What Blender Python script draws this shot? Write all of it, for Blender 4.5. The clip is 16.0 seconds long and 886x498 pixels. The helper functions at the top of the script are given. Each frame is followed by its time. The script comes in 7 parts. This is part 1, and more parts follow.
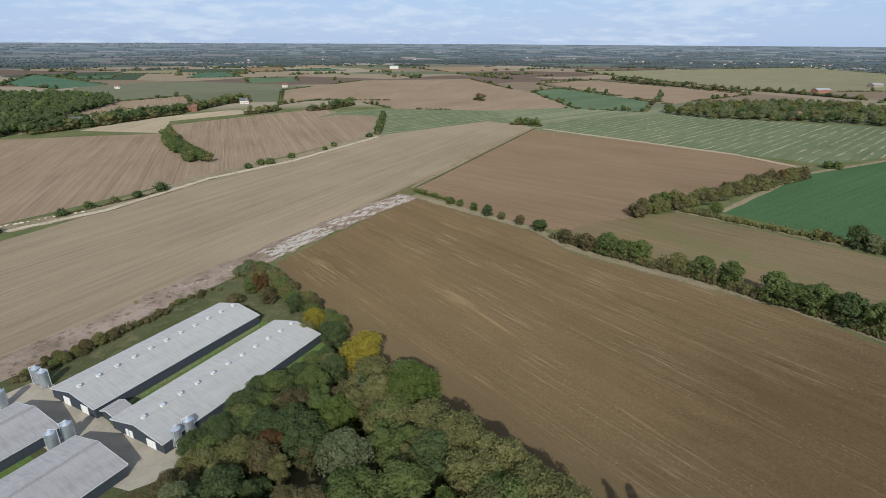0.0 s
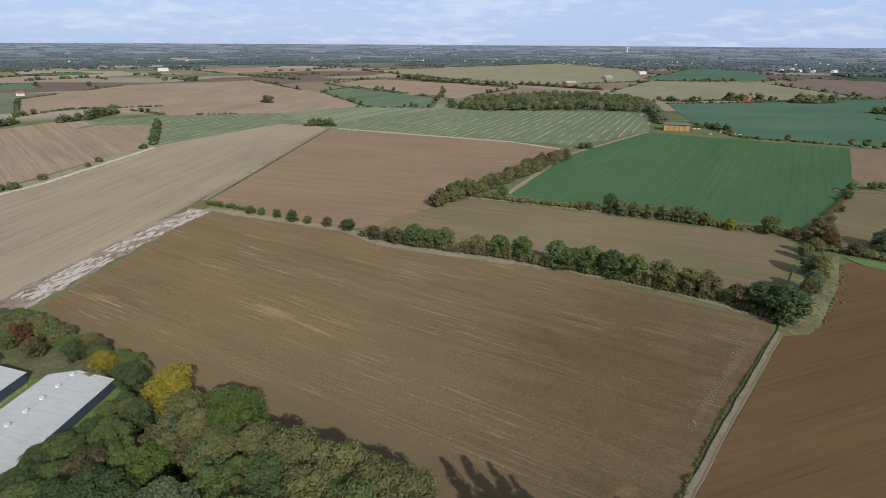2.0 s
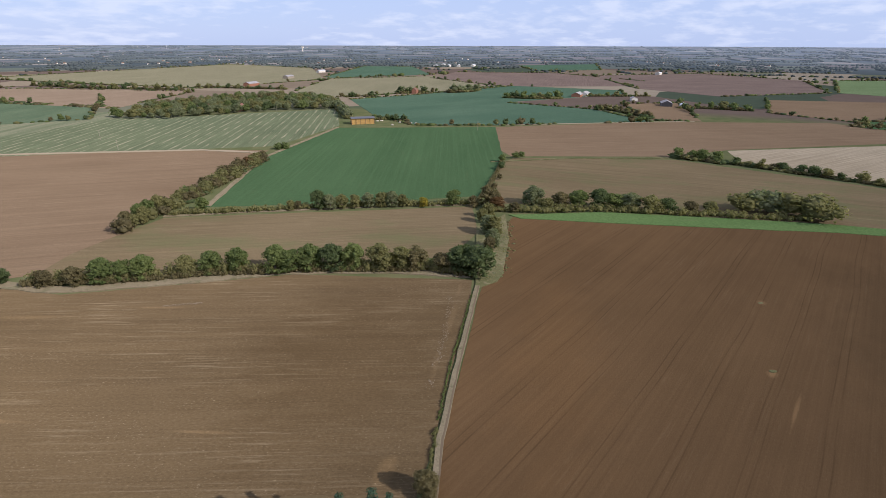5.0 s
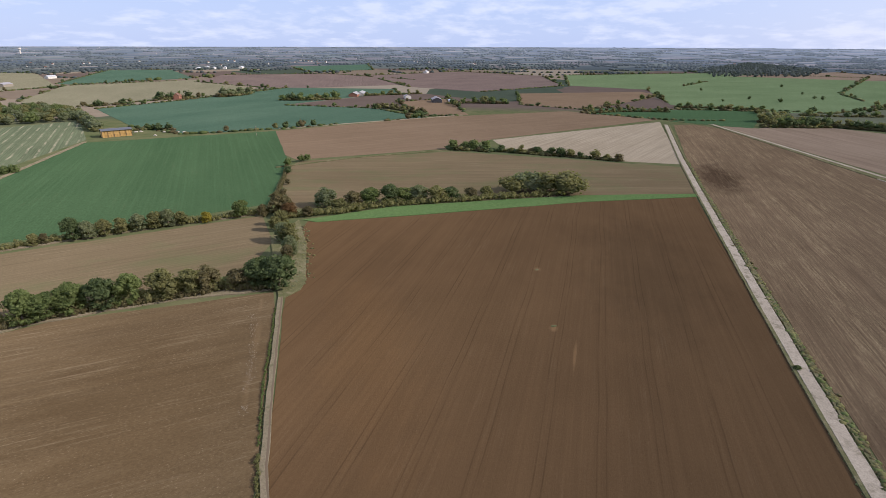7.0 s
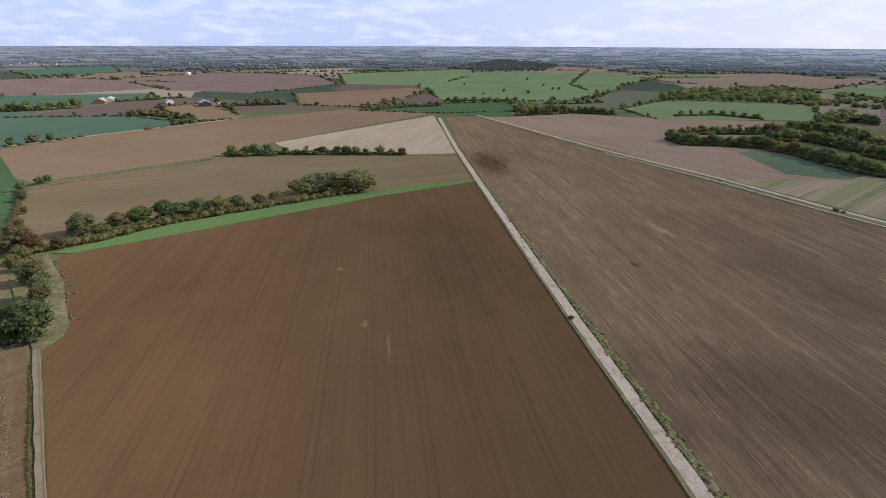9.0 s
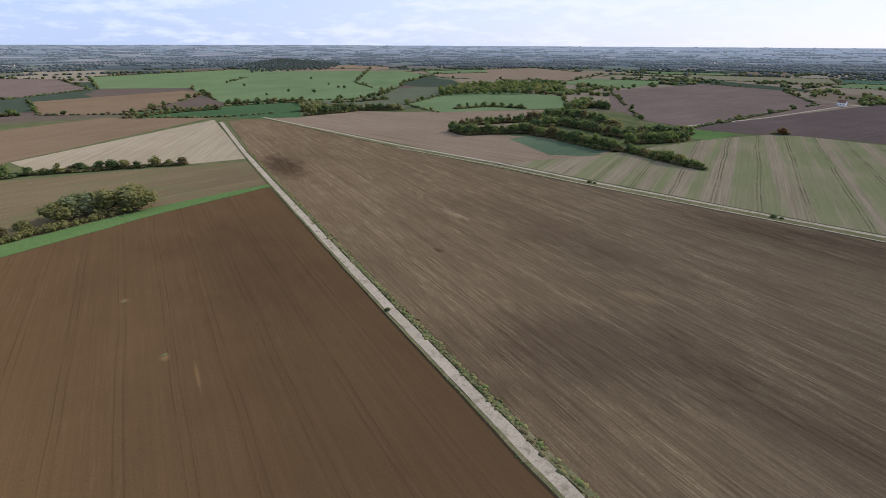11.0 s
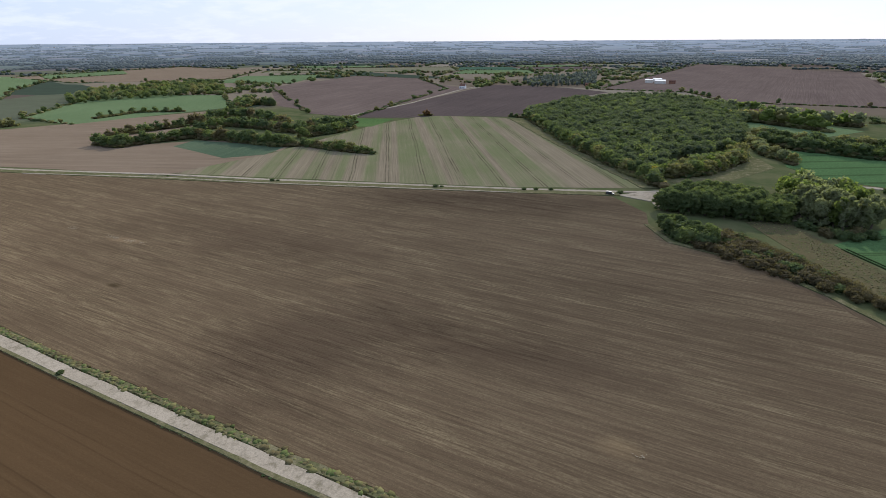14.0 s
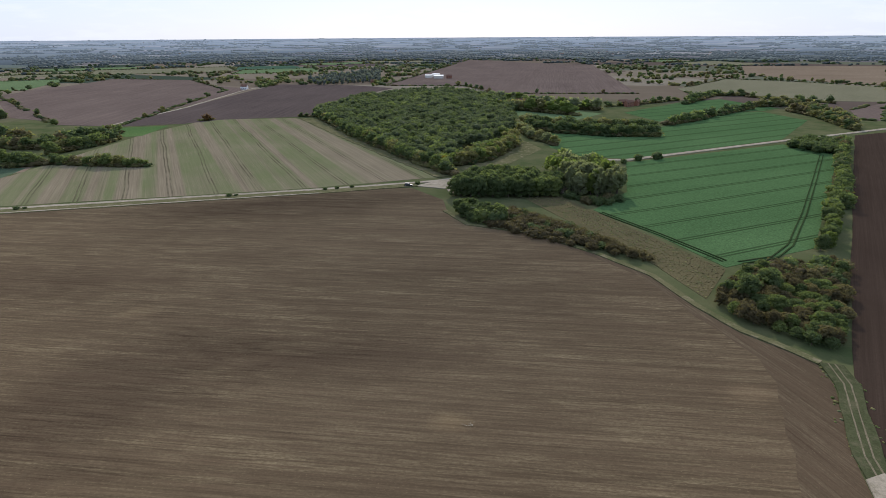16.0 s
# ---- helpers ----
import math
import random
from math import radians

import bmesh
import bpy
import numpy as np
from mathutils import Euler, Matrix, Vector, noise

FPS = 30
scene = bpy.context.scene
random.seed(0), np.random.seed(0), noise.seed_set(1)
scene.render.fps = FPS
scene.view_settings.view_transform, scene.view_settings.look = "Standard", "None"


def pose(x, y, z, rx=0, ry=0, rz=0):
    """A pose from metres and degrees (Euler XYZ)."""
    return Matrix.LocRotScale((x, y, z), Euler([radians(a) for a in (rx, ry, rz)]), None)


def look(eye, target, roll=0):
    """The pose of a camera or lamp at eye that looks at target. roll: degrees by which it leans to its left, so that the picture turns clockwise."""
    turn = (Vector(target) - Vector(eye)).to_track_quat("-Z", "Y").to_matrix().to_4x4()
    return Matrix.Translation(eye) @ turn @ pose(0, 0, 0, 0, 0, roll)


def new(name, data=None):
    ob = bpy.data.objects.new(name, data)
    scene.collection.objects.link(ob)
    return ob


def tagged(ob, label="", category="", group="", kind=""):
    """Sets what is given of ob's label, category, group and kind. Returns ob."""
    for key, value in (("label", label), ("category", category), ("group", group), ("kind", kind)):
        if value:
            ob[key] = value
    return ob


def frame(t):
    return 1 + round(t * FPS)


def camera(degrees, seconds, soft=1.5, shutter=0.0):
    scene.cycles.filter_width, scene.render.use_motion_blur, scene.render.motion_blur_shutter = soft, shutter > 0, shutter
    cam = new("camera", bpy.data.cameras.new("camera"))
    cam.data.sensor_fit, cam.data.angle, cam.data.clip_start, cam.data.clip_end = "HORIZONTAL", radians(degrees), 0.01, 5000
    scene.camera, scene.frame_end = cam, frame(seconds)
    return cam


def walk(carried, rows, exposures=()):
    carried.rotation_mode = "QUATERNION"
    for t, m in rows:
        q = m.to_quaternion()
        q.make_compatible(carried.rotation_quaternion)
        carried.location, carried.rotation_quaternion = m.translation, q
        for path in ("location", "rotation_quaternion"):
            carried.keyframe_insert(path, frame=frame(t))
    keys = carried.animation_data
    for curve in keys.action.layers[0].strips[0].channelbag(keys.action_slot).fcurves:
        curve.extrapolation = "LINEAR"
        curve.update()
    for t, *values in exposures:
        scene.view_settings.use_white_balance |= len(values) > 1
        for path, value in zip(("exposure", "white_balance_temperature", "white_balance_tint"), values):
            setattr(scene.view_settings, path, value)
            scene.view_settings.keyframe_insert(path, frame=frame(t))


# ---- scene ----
# ---- camera: a drone hanging 80 m up that turns to the right where it is ----
cam = camera(79.6, 16.0, soft=0.8)
EYE = (0.0, 0.0, 80.0)
PATH = [
    (0.0, 68.64, -0.29, 0.00),
    (0.5, 68.64, -0.35, -5.14),
    (1.0, 68.65, -0.32, -10.45),
    (1.5, 68.68, -0.40, -15.90),
    (2.0, 68.72, -0.35, -21.54),
    (2.5, 68.75, -0.36, -26.90),
    (3.0, 68.77, -0.38, -32.10),
    (3.5, 68.78, -0.30, -37.57),
    (4.0, 68.80, -0.23, -42.85),
    (6.5, 68.92, -0.26, -70.21),
    (7.0, 68.97, -0.22, -76.23),
    (7.5, 68.97, -0.19, -82.24),
    (8.0, 68.98, -0.19, -87.76),
    (8.5, 68.96, -0.24, -93.31),
    (9.0, 68.93, -0.19, -99.03),
    (11.5, 68.82, -0.04, -126.54),
    (12.0, 68.76, 0.16, -132.39),
    (12.5, 68.70, 0.24, -138.40),
    (13.0, 68.59, 0.34, -144.11),
    (13.5, 68.51, 0.39, -149.64),
    (14.0, 68.39, 0.40, -154.96),
    (14.5, 68.28, 0.41, -160.22),
    (15.0, 68.15, 0.38, -165.57),
    (15.5, 68.07, 0.40, -171.11),
    (16.0, 68.04, 0.36, -176.75),
]
# stops, kelvin, tint: the clip opens up and shifts its white balance a little as it turns towards the sun
EXPOSURES = [(0.0, 0.06, 6300, 7), (1.5, 0.08, 6300, 8), (3.5, 0.17, 6350, 15), (7.0, 0.31, 6450, 19), (9.0, 0.34, 6450, 19), (12.0, 0.39, 6400, 12), (16.0, 0.37, 6450, 11)]
walk(cam, [(t, pose(*EYE, rx, ry, rz)) for t, rx, ry, rz in PATH], EXPOSURES)

# ---- daylight: low autumn sun in the south, thin cloud near the horizon ----
SUN_AZ, SUN_EL = 177.5, 31.0
world = bpy.data.worlds.new("sky")
scene.world = world
world.use_nodes = True
sun = new("sun", bpy.data.lights.new("sun", "SUN"))
sun.data.energy, sun.data.angle, sun.data.color = 3.8, radians(0.6), (1.0, 0.95, 0.88)
sun_way = Vector((math.sin(radians(SUN_AZ)) * math.cos(radians(SUN_EL)), math.cos(radians(SUN_AZ)) * math.cos(radians(SUN_EL)), math.sin(radians(SUN_EL))))
sun.matrix_world = look(sun_way * 900, (0, 0, 0))


def node(nt, kind, links=(), operation="", blend_type=""):
    """A shader node; links: {input: output socket or plain value}."""
    n = nt.nodes.new(kind)
    if operation:
        n.operation = operation
    if blend_type:
        n.blend_type = blend_type
    for key, v in dict(links).items():
        if isinstance(v, bpy.types.NodeSocket):
            nt.links.new(v, n.inputs[key])
        else:
            n.inputs[key].default_value = v
    return n


wt = world.node_tree
wt.nodes.clear()
sky = node(wt, "ShaderNodeTexSky")
sky.sky_type, sky.sun_disc, sky.altitude = "NISHITA", False, 80
sky.sun_elevation, sky.sun_rotation = radians(SUN_EL), radians(SUN_AZ)
sky.air_density, sky.dust_density, sky.ozone_density = 1.0, 0.5, 2.0
tc = node(wt, "ShaderNodeTexCoord")
sep = node(wt, "ShaderNodeSeparateXYZ", {0: tc.outputs["Generated"]})
# flat cloud banks: the direction is squeezed towards the horizon, as a cloud deck seen from below
up = node(wt, "ShaderNodeMath", {0: sep.outputs[2], 1: 0.2}, operation="ADD")
up = node(wt, "ShaderNodeMath", {0: up.outputs[0], 1: 0.02}, operation="MAXIMUM")
px = node(wt, "ShaderNodeMath", {0: sep.outputs[0], 1: up.outputs[0]}, operation="DIVIDE")
py = node(wt, "ShaderNodeMath", {0: sep.outputs[1], 1: up.outputs[0]}, operation="DIVIDE")
deck = node(wt, "ShaderNodeCombineXYZ", {0: px.outputs[0], 1: py.outputs[0], 2: 0.0})
puff = node(wt, "ShaderNodeTexNoise", {"Vector": deck.outputs[0], "Scale": 4.6, "Detail": 7.0, "Roughness": 0.58})
veil = node(wt, "ShaderNodeTexNoise", {"Vector": deck.outputs[0], "Scale": 0.9, "Detail": 3.0, "Roughness": 0.5})
both = node(wt, "ShaderNodeMath", {0: puff.outputs[0], 1: veil.outputs[0]}, operation="ADD")
cover = node(wt, "ShaderNodeMapRange", {0: both.outputs[0], 1: 0.97, 2: 1.2, 3: 0.0, 4: 0.5})
# thin veil all round, blue away from the sun and white below it
toward = node(wt, "ShaderNodeVectorMath", {0: tc.outputs["Generated"], 1: sun_way}, operation="DOT_PRODUCT")
glare = node(wt, "ShaderNodeMapRange", {0: toward.outputs["Value"], 1: 0.1, 2: 0.86})
veil_col = node(wt, "ShaderNodeMixRGB", {0: glare.outputs[0], 1: (4.15, 5.4, 8.0, 1), 2: (6.3, 6.9, 8.2, 1)})
hazed = node(wt, "ShaderNodeMixRGB", {0: 0.85, 1: sky.outputs[0], 2: veil_col.outputs[0]})
cloud_col = node(wt, "ShaderNodeMixRGB", {0: glare.outputs[0], 1: (6.9, 7.6, 8.6, 1), 2: (7.4, 7.7, 8.6, 1)})
hazed = node(wt, "ShaderNodeMixRGB", {0: cover.outputs[0], 1: hazed.outputs[0], 2: cloud_col.outputs[0]})
back = node(wt, "ShaderNodeBackground", {0: hazed.outputs[0], 1: 0.1})
out = node(wt, "ShaderNodeOutputWorld", {0: back.outputs[0]})

# ---- materials ----
def shader(name, rough=0.9):
    mat = bpy.data.materials.new(name)
    mat.use_nodes = True
    nt = mat.node_tree
    b = nt.nodes["Principled BSDF"]
    b.inputs["Roughness"].default_value = rough
    land = rough > 0.78
    b.inputs["Specular IOR Level"].default_value = 0.0 if land else 0.25
    b.inputs["Diffuse Roughness"].default_value = 0.55 if land else 0.0
    return mat, nt, b


def mix(nt, fac, a, b, blend="MIX"):
    return node(nt, "ShaderNodeMixRGB", {0: fac, 1: a, 2: b}, blend_type=blend).outputs[0]


def rgb(c):
    return (c[0], c[1], c[2], 1.0)


def noise_of(nt, vec, sx, sy, detail=4.0, rough=0.6):
    m = node(nt, "ShaderNodeMapping", {0: vec, 3: (sx, sy, 1.0)})
    return node(nt, "ShaderNodeTexNoise", {"Vector": m.outputs[0], "Scale": 1.0, "Detail": detail, "Roughness": rough}).outputs[0]


def span(nt, v, lo, hi, a=0.0, b=1.0):
    return node(nt, "ShaderNodeMapRange", {0: v, 1: lo, 2: hi, 3: a, 4: b}).outputs[0]


def calc(nt, op, a, b=0.0, c=0.0):
    return node(nt, "ShaderNodeMath", {0: a, 1: b, 2: c}, operation=op).outputs[0]


def soil(name, dark, light, straw, streak=0.6, tram=24.0, tram_depth=0.35, clods=0.5, bands=0.0, band_col=(0.1, 0.12, 0.05), band_width=9.0, weeds=0.0, furrow=0.5, backlit=0.55, stains_and_light=(), straw_rows=0.0, swaths=0.0, wheel_width=0.18):
    """Worked land; UV is in metres, u across the rows and v along them."""
    mat, nt, b = shader(name, 0.95)
    b.inputs["Diffuse Roughness"].default_value = backlit
    uv = node(nt, "ShaderNodeUVMap").outputs[0]
    sp = node(nt, "ShaderNodeSeparateXYZ", {0: uv})
    u, v = sp.outputs[0], sp.outputs[1]
    patch = noise_of(nt, uv, 1 / 70, 1 / 110, 5)
    col = mix(nt, span(nt, patch, 0.32, 0.68), rgb(dark), rgb(light))
    # passes of the drill, each a little different in tone
    passes = noise_of(nt, uv, 1 / 5.0, 1 / 400, 3, 0.7)
    col = mix(nt, span(nt, passes, 0.35, 0.7, 0.0, streak), col, rgb([x * 1.22 for x in light]))
    fine = noise_of(nt, uv, 1 / 1.3, 1 / 140, 4, 0.7)
    tone = mix(nt, span(nt, fine, 0.3, 0.7), (1 - 0.42 * furrow,) * 3 + (1,), (1 + 0.42 * furrow,) * 3 + (1,))
    col = mix(nt, 1.0, col, tone, "MULTIPLY")
    thread = noise_of(nt, uv, 1 / 0.5, 1 / 45, 3, 0.65)
    tone = mix(nt, span(nt, thread, 0.35, 0.65), (1 - 0.24 * furrow,) * 3 + (1,), (1 + 0.24 * furrow,) * 3 + (1,))
    col = mix(nt, 1.0, col, tone, "MULTIPLY")
    if bands:
        wob = noise_of(nt, uv, 1 / band_width, 1 / 900, 1, 0.4)
        amount = calc(nt, "MULTIPLY", span(nt, wob, 0.43, 0.54), span(nt, noise_of(nt, uv, 1 / 40, 1 / 60, 4), 0.3, 0.6, 0.45, 1.0))
        col = mix(nt, calc(nt, "MULTIPLY", amount, bands), col, rgb(band_col))
    # bleached straw and flints lying in broken rows
    rows = calc(nt, "MULTIPLY", span(nt, noise_of(nt, uv, 1 / 0.8, 1 / 22, 5, 0.75), 0.53, 0.7), span(nt, noise_of(nt, uv, 1 / 14, 1 / 45, 3), 0.42, 0.66))
    col = mix(nt, calc(nt, "MULTIPLY", rows, streak), col, rgb(straw))
    fleck = calc(nt, "MULTIPLY", span(nt, noise_of(nt, uv, 1 / 0.35, 1 / 0.8, 3, 0.7), 0.6, 0.72), span(nt, noise_of(nt, uv, 1 / 9, 1 / 30, 4, 0.7), 0.35, 0.65, 0.15, 1.0))
    col = mix(nt, calc(nt, "MULTIPLY", fleck, 0.85 * clods), col, rgb(straw))
    grain = noise_of(nt, uv, 1 / 0.5, 1 / 0.9, 5, 0.75)
    col = mix(nt, 0.45 * clods, col, mix(nt, 1.0, col, mix(nt, span(nt, grain, 0.3, 0.7), (0.45, 0.45, 0.45, 1), (1.6, 1.6, 1.6, 1)), "MULTIPLY"))
    if weeds:
        w = span(nt, noise_of(nt, uv, 1 / 26, 1 / 60, 5, 0.65), 0.5, 0.66)
        col = mix(nt, calc(nt, "MULTIPLY", w, weeds), col, (0.085, 0.115, 0.045, 1))
    if tram:
        # a pair of wheel marks every so many metres
        wav = calc(nt, "ADD", u, calc(nt, "MULTIPLY", noise_of(nt, uv, 1 / 90, 1 / 120, 2), 5.0))
        off = calc(nt, "ABSOLUTE", calc(nt, "SUBTRACT", calc(nt, "ABSOLUTE", calc(nt, "SUBTRACT", calc(nt, "MODULO", calc(nt, "ADD", wav, 2400.0), tram), tram / 2)), 0.95))
        wheel = calc(nt, "MULTIPLY", span(nt, off, wheel_width - 0.08, wheel_width + 0.08, 1.0, 0.0), span(nt, noise_of(nt, uv, 1 / 9, 1 / 30, 3), 0.35, 0.6, 0.15, 1.0))
        col = mix(nt, calc(nt, "MULTIPLY", wheel, tram_depth), col, rgb([x * 0.45 for x in dark]))
    if straw_rows:
        # chopped straw in short broken dashes, thick in some places and nearly gone in others
        thick = span(nt, noise_of(nt, uv, 1 / 15, 1 / 42, 5, 0.65), 0.34, 0.66, 0.25, 1.0)
        swath = span(nt, noise_of(nt, uv, 1 / 2.6, 1 / 90, 4, 0.65), 0.36, 0.64, 0.2, 1.0)
        dash = calc(nt, "MULTIPLY", span(nt, noise_of(nt, uv, 1 / 0.55, 1 / 12.0, 4, 0.7), 0.38, 0.66), span(nt, noise_of(nt, uv, 1 / 0.45, 1 / 1.1, 3, 0.7), 0.34, 0.62, 0.3, 1.0))
        strewn = calc(nt, "MULTIPLY", calc(nt, "MULTIPLY", thick, swath), dash)
        col = mix(nt, calc(nt, "MULTIPLY", strewn, straw_rows), col, rgb(straw))
    if swaths:
        # straw left in single swaths, one after each pass of the combine
        lie = calc(nt, "ADD", u, calc(nt, "MULTIPLY", noise_of(nt, uv, 1 / 30, 1 / 25, 3), 3.0))
        lie = calc(nt, "ABSOLUTE", calc(nt, "SUBTRACT", calc(nt, "MODULO", calc(nt, "ADD", lie, 2400.0), swaths), swaths / 2))
        lie = calc(nt, "MULTIPLY", span(nt, lie, 0.5, 1.1, 1.0, 0.0), span(nt, noise_of(nt, uv, 1 / 9, 1 / 26, 4, 0.65), 0.42, 0.64))
        col = mix(nt, calc(nt, "MULTIPLY", lie, 0.62), col, rgb(straw))
    for sx, sy, across, down, turn, tint, amount in stains_and_light:
        # a damp, darker, paler or bleached place with an uneven rim
        place = node(nt, "ShaderNodeMapping", {0: node(nt, "ShaderNodeNewGeometry").outputs["Position"], 1: (sx, sy, 0), 2: (0, 0, radians(turn)), 3: (across, down, 10)})
        place.vector_type = "TEXTURE"
        reach = node(nt, "ShaderNodeVectorMath", {0: place.outputs[0]}, operation="LENGTH").outputs["Value"]
        reach = calc(nt, "ADD", reach, span(nt, noise_of(nt, uv, 1 / 7, 1 / 16, 5, 0.7), 0.2, 0.8, -0.5, 0.5))
        col = mix(nt, span(nt, reach, 0.35, 1.05, amount, 0.0), col, mix(nt, 1.0, col, rgb(tint), "MULTIPLY"))
    nt.links.new(col, b.inputs["Base Color"])
    bump = node(nt, "ShaderNodeBump", {"Height": grain, "Strength": 0.6, "Distance": 0.12})
    nt.links.new(bump.outputs[0], b.inputs["Normal"])
    return mat


def crop(name, a, c, tram=24.0, soil_col=(0.10, 0.075, 0.045), thin=0.15, lines=0.3):
    """A young green crop in drilled rows with tramlines."""
    mat, nt, b = shader(name, 0.85)
    uv = node(nt, "ShaderNodeUVMap").outputs[0]
    u = node(nt, "ShaderNodeSeparateXYZ", {0: uv}).outputs[0]
    col = mix(nt, span(nt, noise_of(nt, uv, 1 / 60, 1 / 140, 5), 0.3, 0.7), rgb(a), rgb(c))
    row = noise_of(nt, uv, 1 / 2.4, 1 / 300, 3, 0.7)
    col = mix(nt, span(nt, row, 0.45, 0.75, 0.0, lines), col, rgb([x * 1.45 for x in c]))
    gap = span(nt, noise_of(nt, uv, 1 / 3.0, 1 / 40, 5, 0.75), 0.58, 0.75)
    col = mix(nt, calc(nt, "MULTIPLY", gap, thin), col, rgb([x * 2.0 for x in soil_col]))
    tuft = noise_of(nt, uv, 1 / 0.8, 1 / 1.1, 5, 0.75)
    clump = noise_of(nt, uv, 1 / 2.6, 1 / 2.6, 3, 0.6)
    col = mix(nt, 0.16, col, mix(nt, 1.0, col, mix(nt, span(nt, clump, 0.35, 0.65), (0.6, 0.6, 0.6, 1), (1.4, 1.4, 1.4, 1)), "MULTIPLY"))
    col = mix(nt, 0.7, col, mix(nt, 1.0, col, mix(nt, span(nt, tuft, 0.3, 0.7), (0.5, 0.5, 0.5, 1), (1.5, 1.5, 1.5, 1)), "MULTIPLY"))
    if tram:
        wav = calc(nt, "ADD", u, calc(nt, "MULTIPLY", noise_of(nt, uv, 1 / 90, 1 / 150, 2), 3.0))
        off = calc(nt, "ABSOLUTE", calc(nt, "SUBTRACT", calc(nt, "ABSOLUTE", calc(nt, "SUBTRACT", calc(nt, "MODULO", calc(nt, "ADD", wav, 2400.0), tram), tram / 2)), 0.95))
        col = mix(nt, calc(nt, "MULTIPLY", span(nt, off, 0.35, 0.7, 1.0, 0.0), 0.75), col, rgb(soil_col))
    nt.links.new(col, b.inputs["Base Color"])
    bump = node(nt, "ShaderNodeBump", {"Height": tuft, "Strength": 0.8, "Distance": 0.2})
    nt.links.new(bump.outputs[0], b.inputs["Normal"])
    return mat


def rough_ground(name, cols, scale=1.0, rough=0.95, bump_d=0.15):
    """Uneven mixed surface: three colours at three sizes, in world metres."""
    mat, nt, b = shader(name, rough)
    pos = node(nt, "ShaderNodeNewGeometry").outputs["Position"]
    big = noise_of(nt, pos, 1 / (22 * scale), 1 / (22 * scale), 4)
    mid = noise_of(nt, pos, 1 / (3.5 * scale), 1 / (3.5 * scale), 5, 0.7)
    fine = noise_of(nt, pos, 1 / (0.5 * scale), 1 / (0.5 * scale), 5, 0.75)
    col = mix(nt, span(nt, big, 0.35, 0.65), rgb(cols[0]), rgb(cols[1]))
    col = mix(nt, span(nt, mid, 0.5, 0.68), col, rgb(cols[2]))
    col = mix(nt, 0.55, col, mix(nt, 1.0, col, mix(nt, span(nt, fine, 0.3, 0.7), (0.5, 0.5, 0.5, 1), (1.5, 1.5, 1.5, 1)), "MULTIPLY"))
    nt.links.new(col, b.inputs["Base Color"])
    bump = node(nt, "ShaderNodeBump", {"Height": fine, "Strength": 0.7, "Distance": bump_d})
    nt.links.new(bump.outputs[0], b.inputs["Normal"])
    return mat


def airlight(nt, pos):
    """Emission strength that imitates haze on the far backdrop: more with distance and towards the sun."""
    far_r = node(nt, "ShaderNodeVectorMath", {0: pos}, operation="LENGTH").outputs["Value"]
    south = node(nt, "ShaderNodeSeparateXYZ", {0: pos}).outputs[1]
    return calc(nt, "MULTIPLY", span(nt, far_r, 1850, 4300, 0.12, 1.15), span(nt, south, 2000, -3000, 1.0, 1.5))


def foliage(name, a, c, fleck, rough=0.75, glow=None, thin=0.42):
    """Leaves: colour differs from tree to tree and from leaf clump to leaf clump."""
    mat, nt, b = shader(name, rough)
    tree_r = node(nt, "ShaderNodeObjectInfo").outputs["Random"]
    geo = node(nt, "ShaderNodeNewGeometry")
    pos = geo.outputs["Position"]
    leaf_r = geo.outputs["Random Per Island"]
    col = mix(nt, tree_r, rgb(a), rgb(c))
    part_n = noise_of(nt, pos, 1 / 3.0, 1 / 3.0, 3)
    col = mix(nt, span(nt, part_n, 0.35, 0.7, 0.0, 0.7), col, rgb(c))
    col = mix(nt, span(nt, leaf_r, 0.65, 1.0, 0.0, 0.4), col, rgb(fleck))
    col = mix(nt, span(nt, leaf_r, 0.0, 0.3, 0.4, 0.0), col, rgb([x * 0.5 for x in a]))
    nt.links.new(col, b.inputs["Base Color"])
    b.inputs["Specular IOR Level"].default_value = 0.04
    # leaves on the backdrop emit a haze tint, stronger with distance
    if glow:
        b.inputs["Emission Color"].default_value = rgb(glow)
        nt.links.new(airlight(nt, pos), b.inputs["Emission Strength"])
    thin_leaf = node(nt, "ShaderNodeBsdfTranslucent", {0: mix(nt, 1.0, col, (1.7, 1.75, 1.1, 1), "MULTIPLY")})
    both_sides = node(nt, "ShaderNodeMixShader", {0: thin, 1: b.outputs[0], 2: thin_leaf.outputs[0]})
    nt.links.new(both_sides.outputs[0], nt.nodes["Material Output"].inputs[0])
    return mat


def plain(name, col, rough=0.6, metal=0.0, var=0.25, size=1.2, stain=(0.2, 0.19, 0.16), differ=0.0):
    mat, nt, b = shader(name, rough)
    pos = node(nt, "ShaderNodeTexCoord").outputs["Object"]
    n = noise_of(nt, pos, 1 / size, 1 / size, 5, 0.7)
    n2 = noise_of(nt, pos, 7 / size, 7 / size, 4, 0.7)
    c = mix(nt, span(nt, n, 0.45, 0.75, 0.0, var), rgb(col), rgb(stain))
    c = mix(nt, span(nt, n2, 0.3, 0.7, 0.0, var * 0.5), c, rgb([x * 0.6 for x in col]))
    if differ:
        one = node(nt, "ShaderNodeObjectInfo").outputs["Random"]
        c = mix(nt, calc(nt, "MULTIPLY", one, differ), c, rgb([x * 0.55 for x in col]))
    nt.links.new(c, b.inputs["Base Color"])
    b.inputs["Metallic"].default_value = metal
    return mat


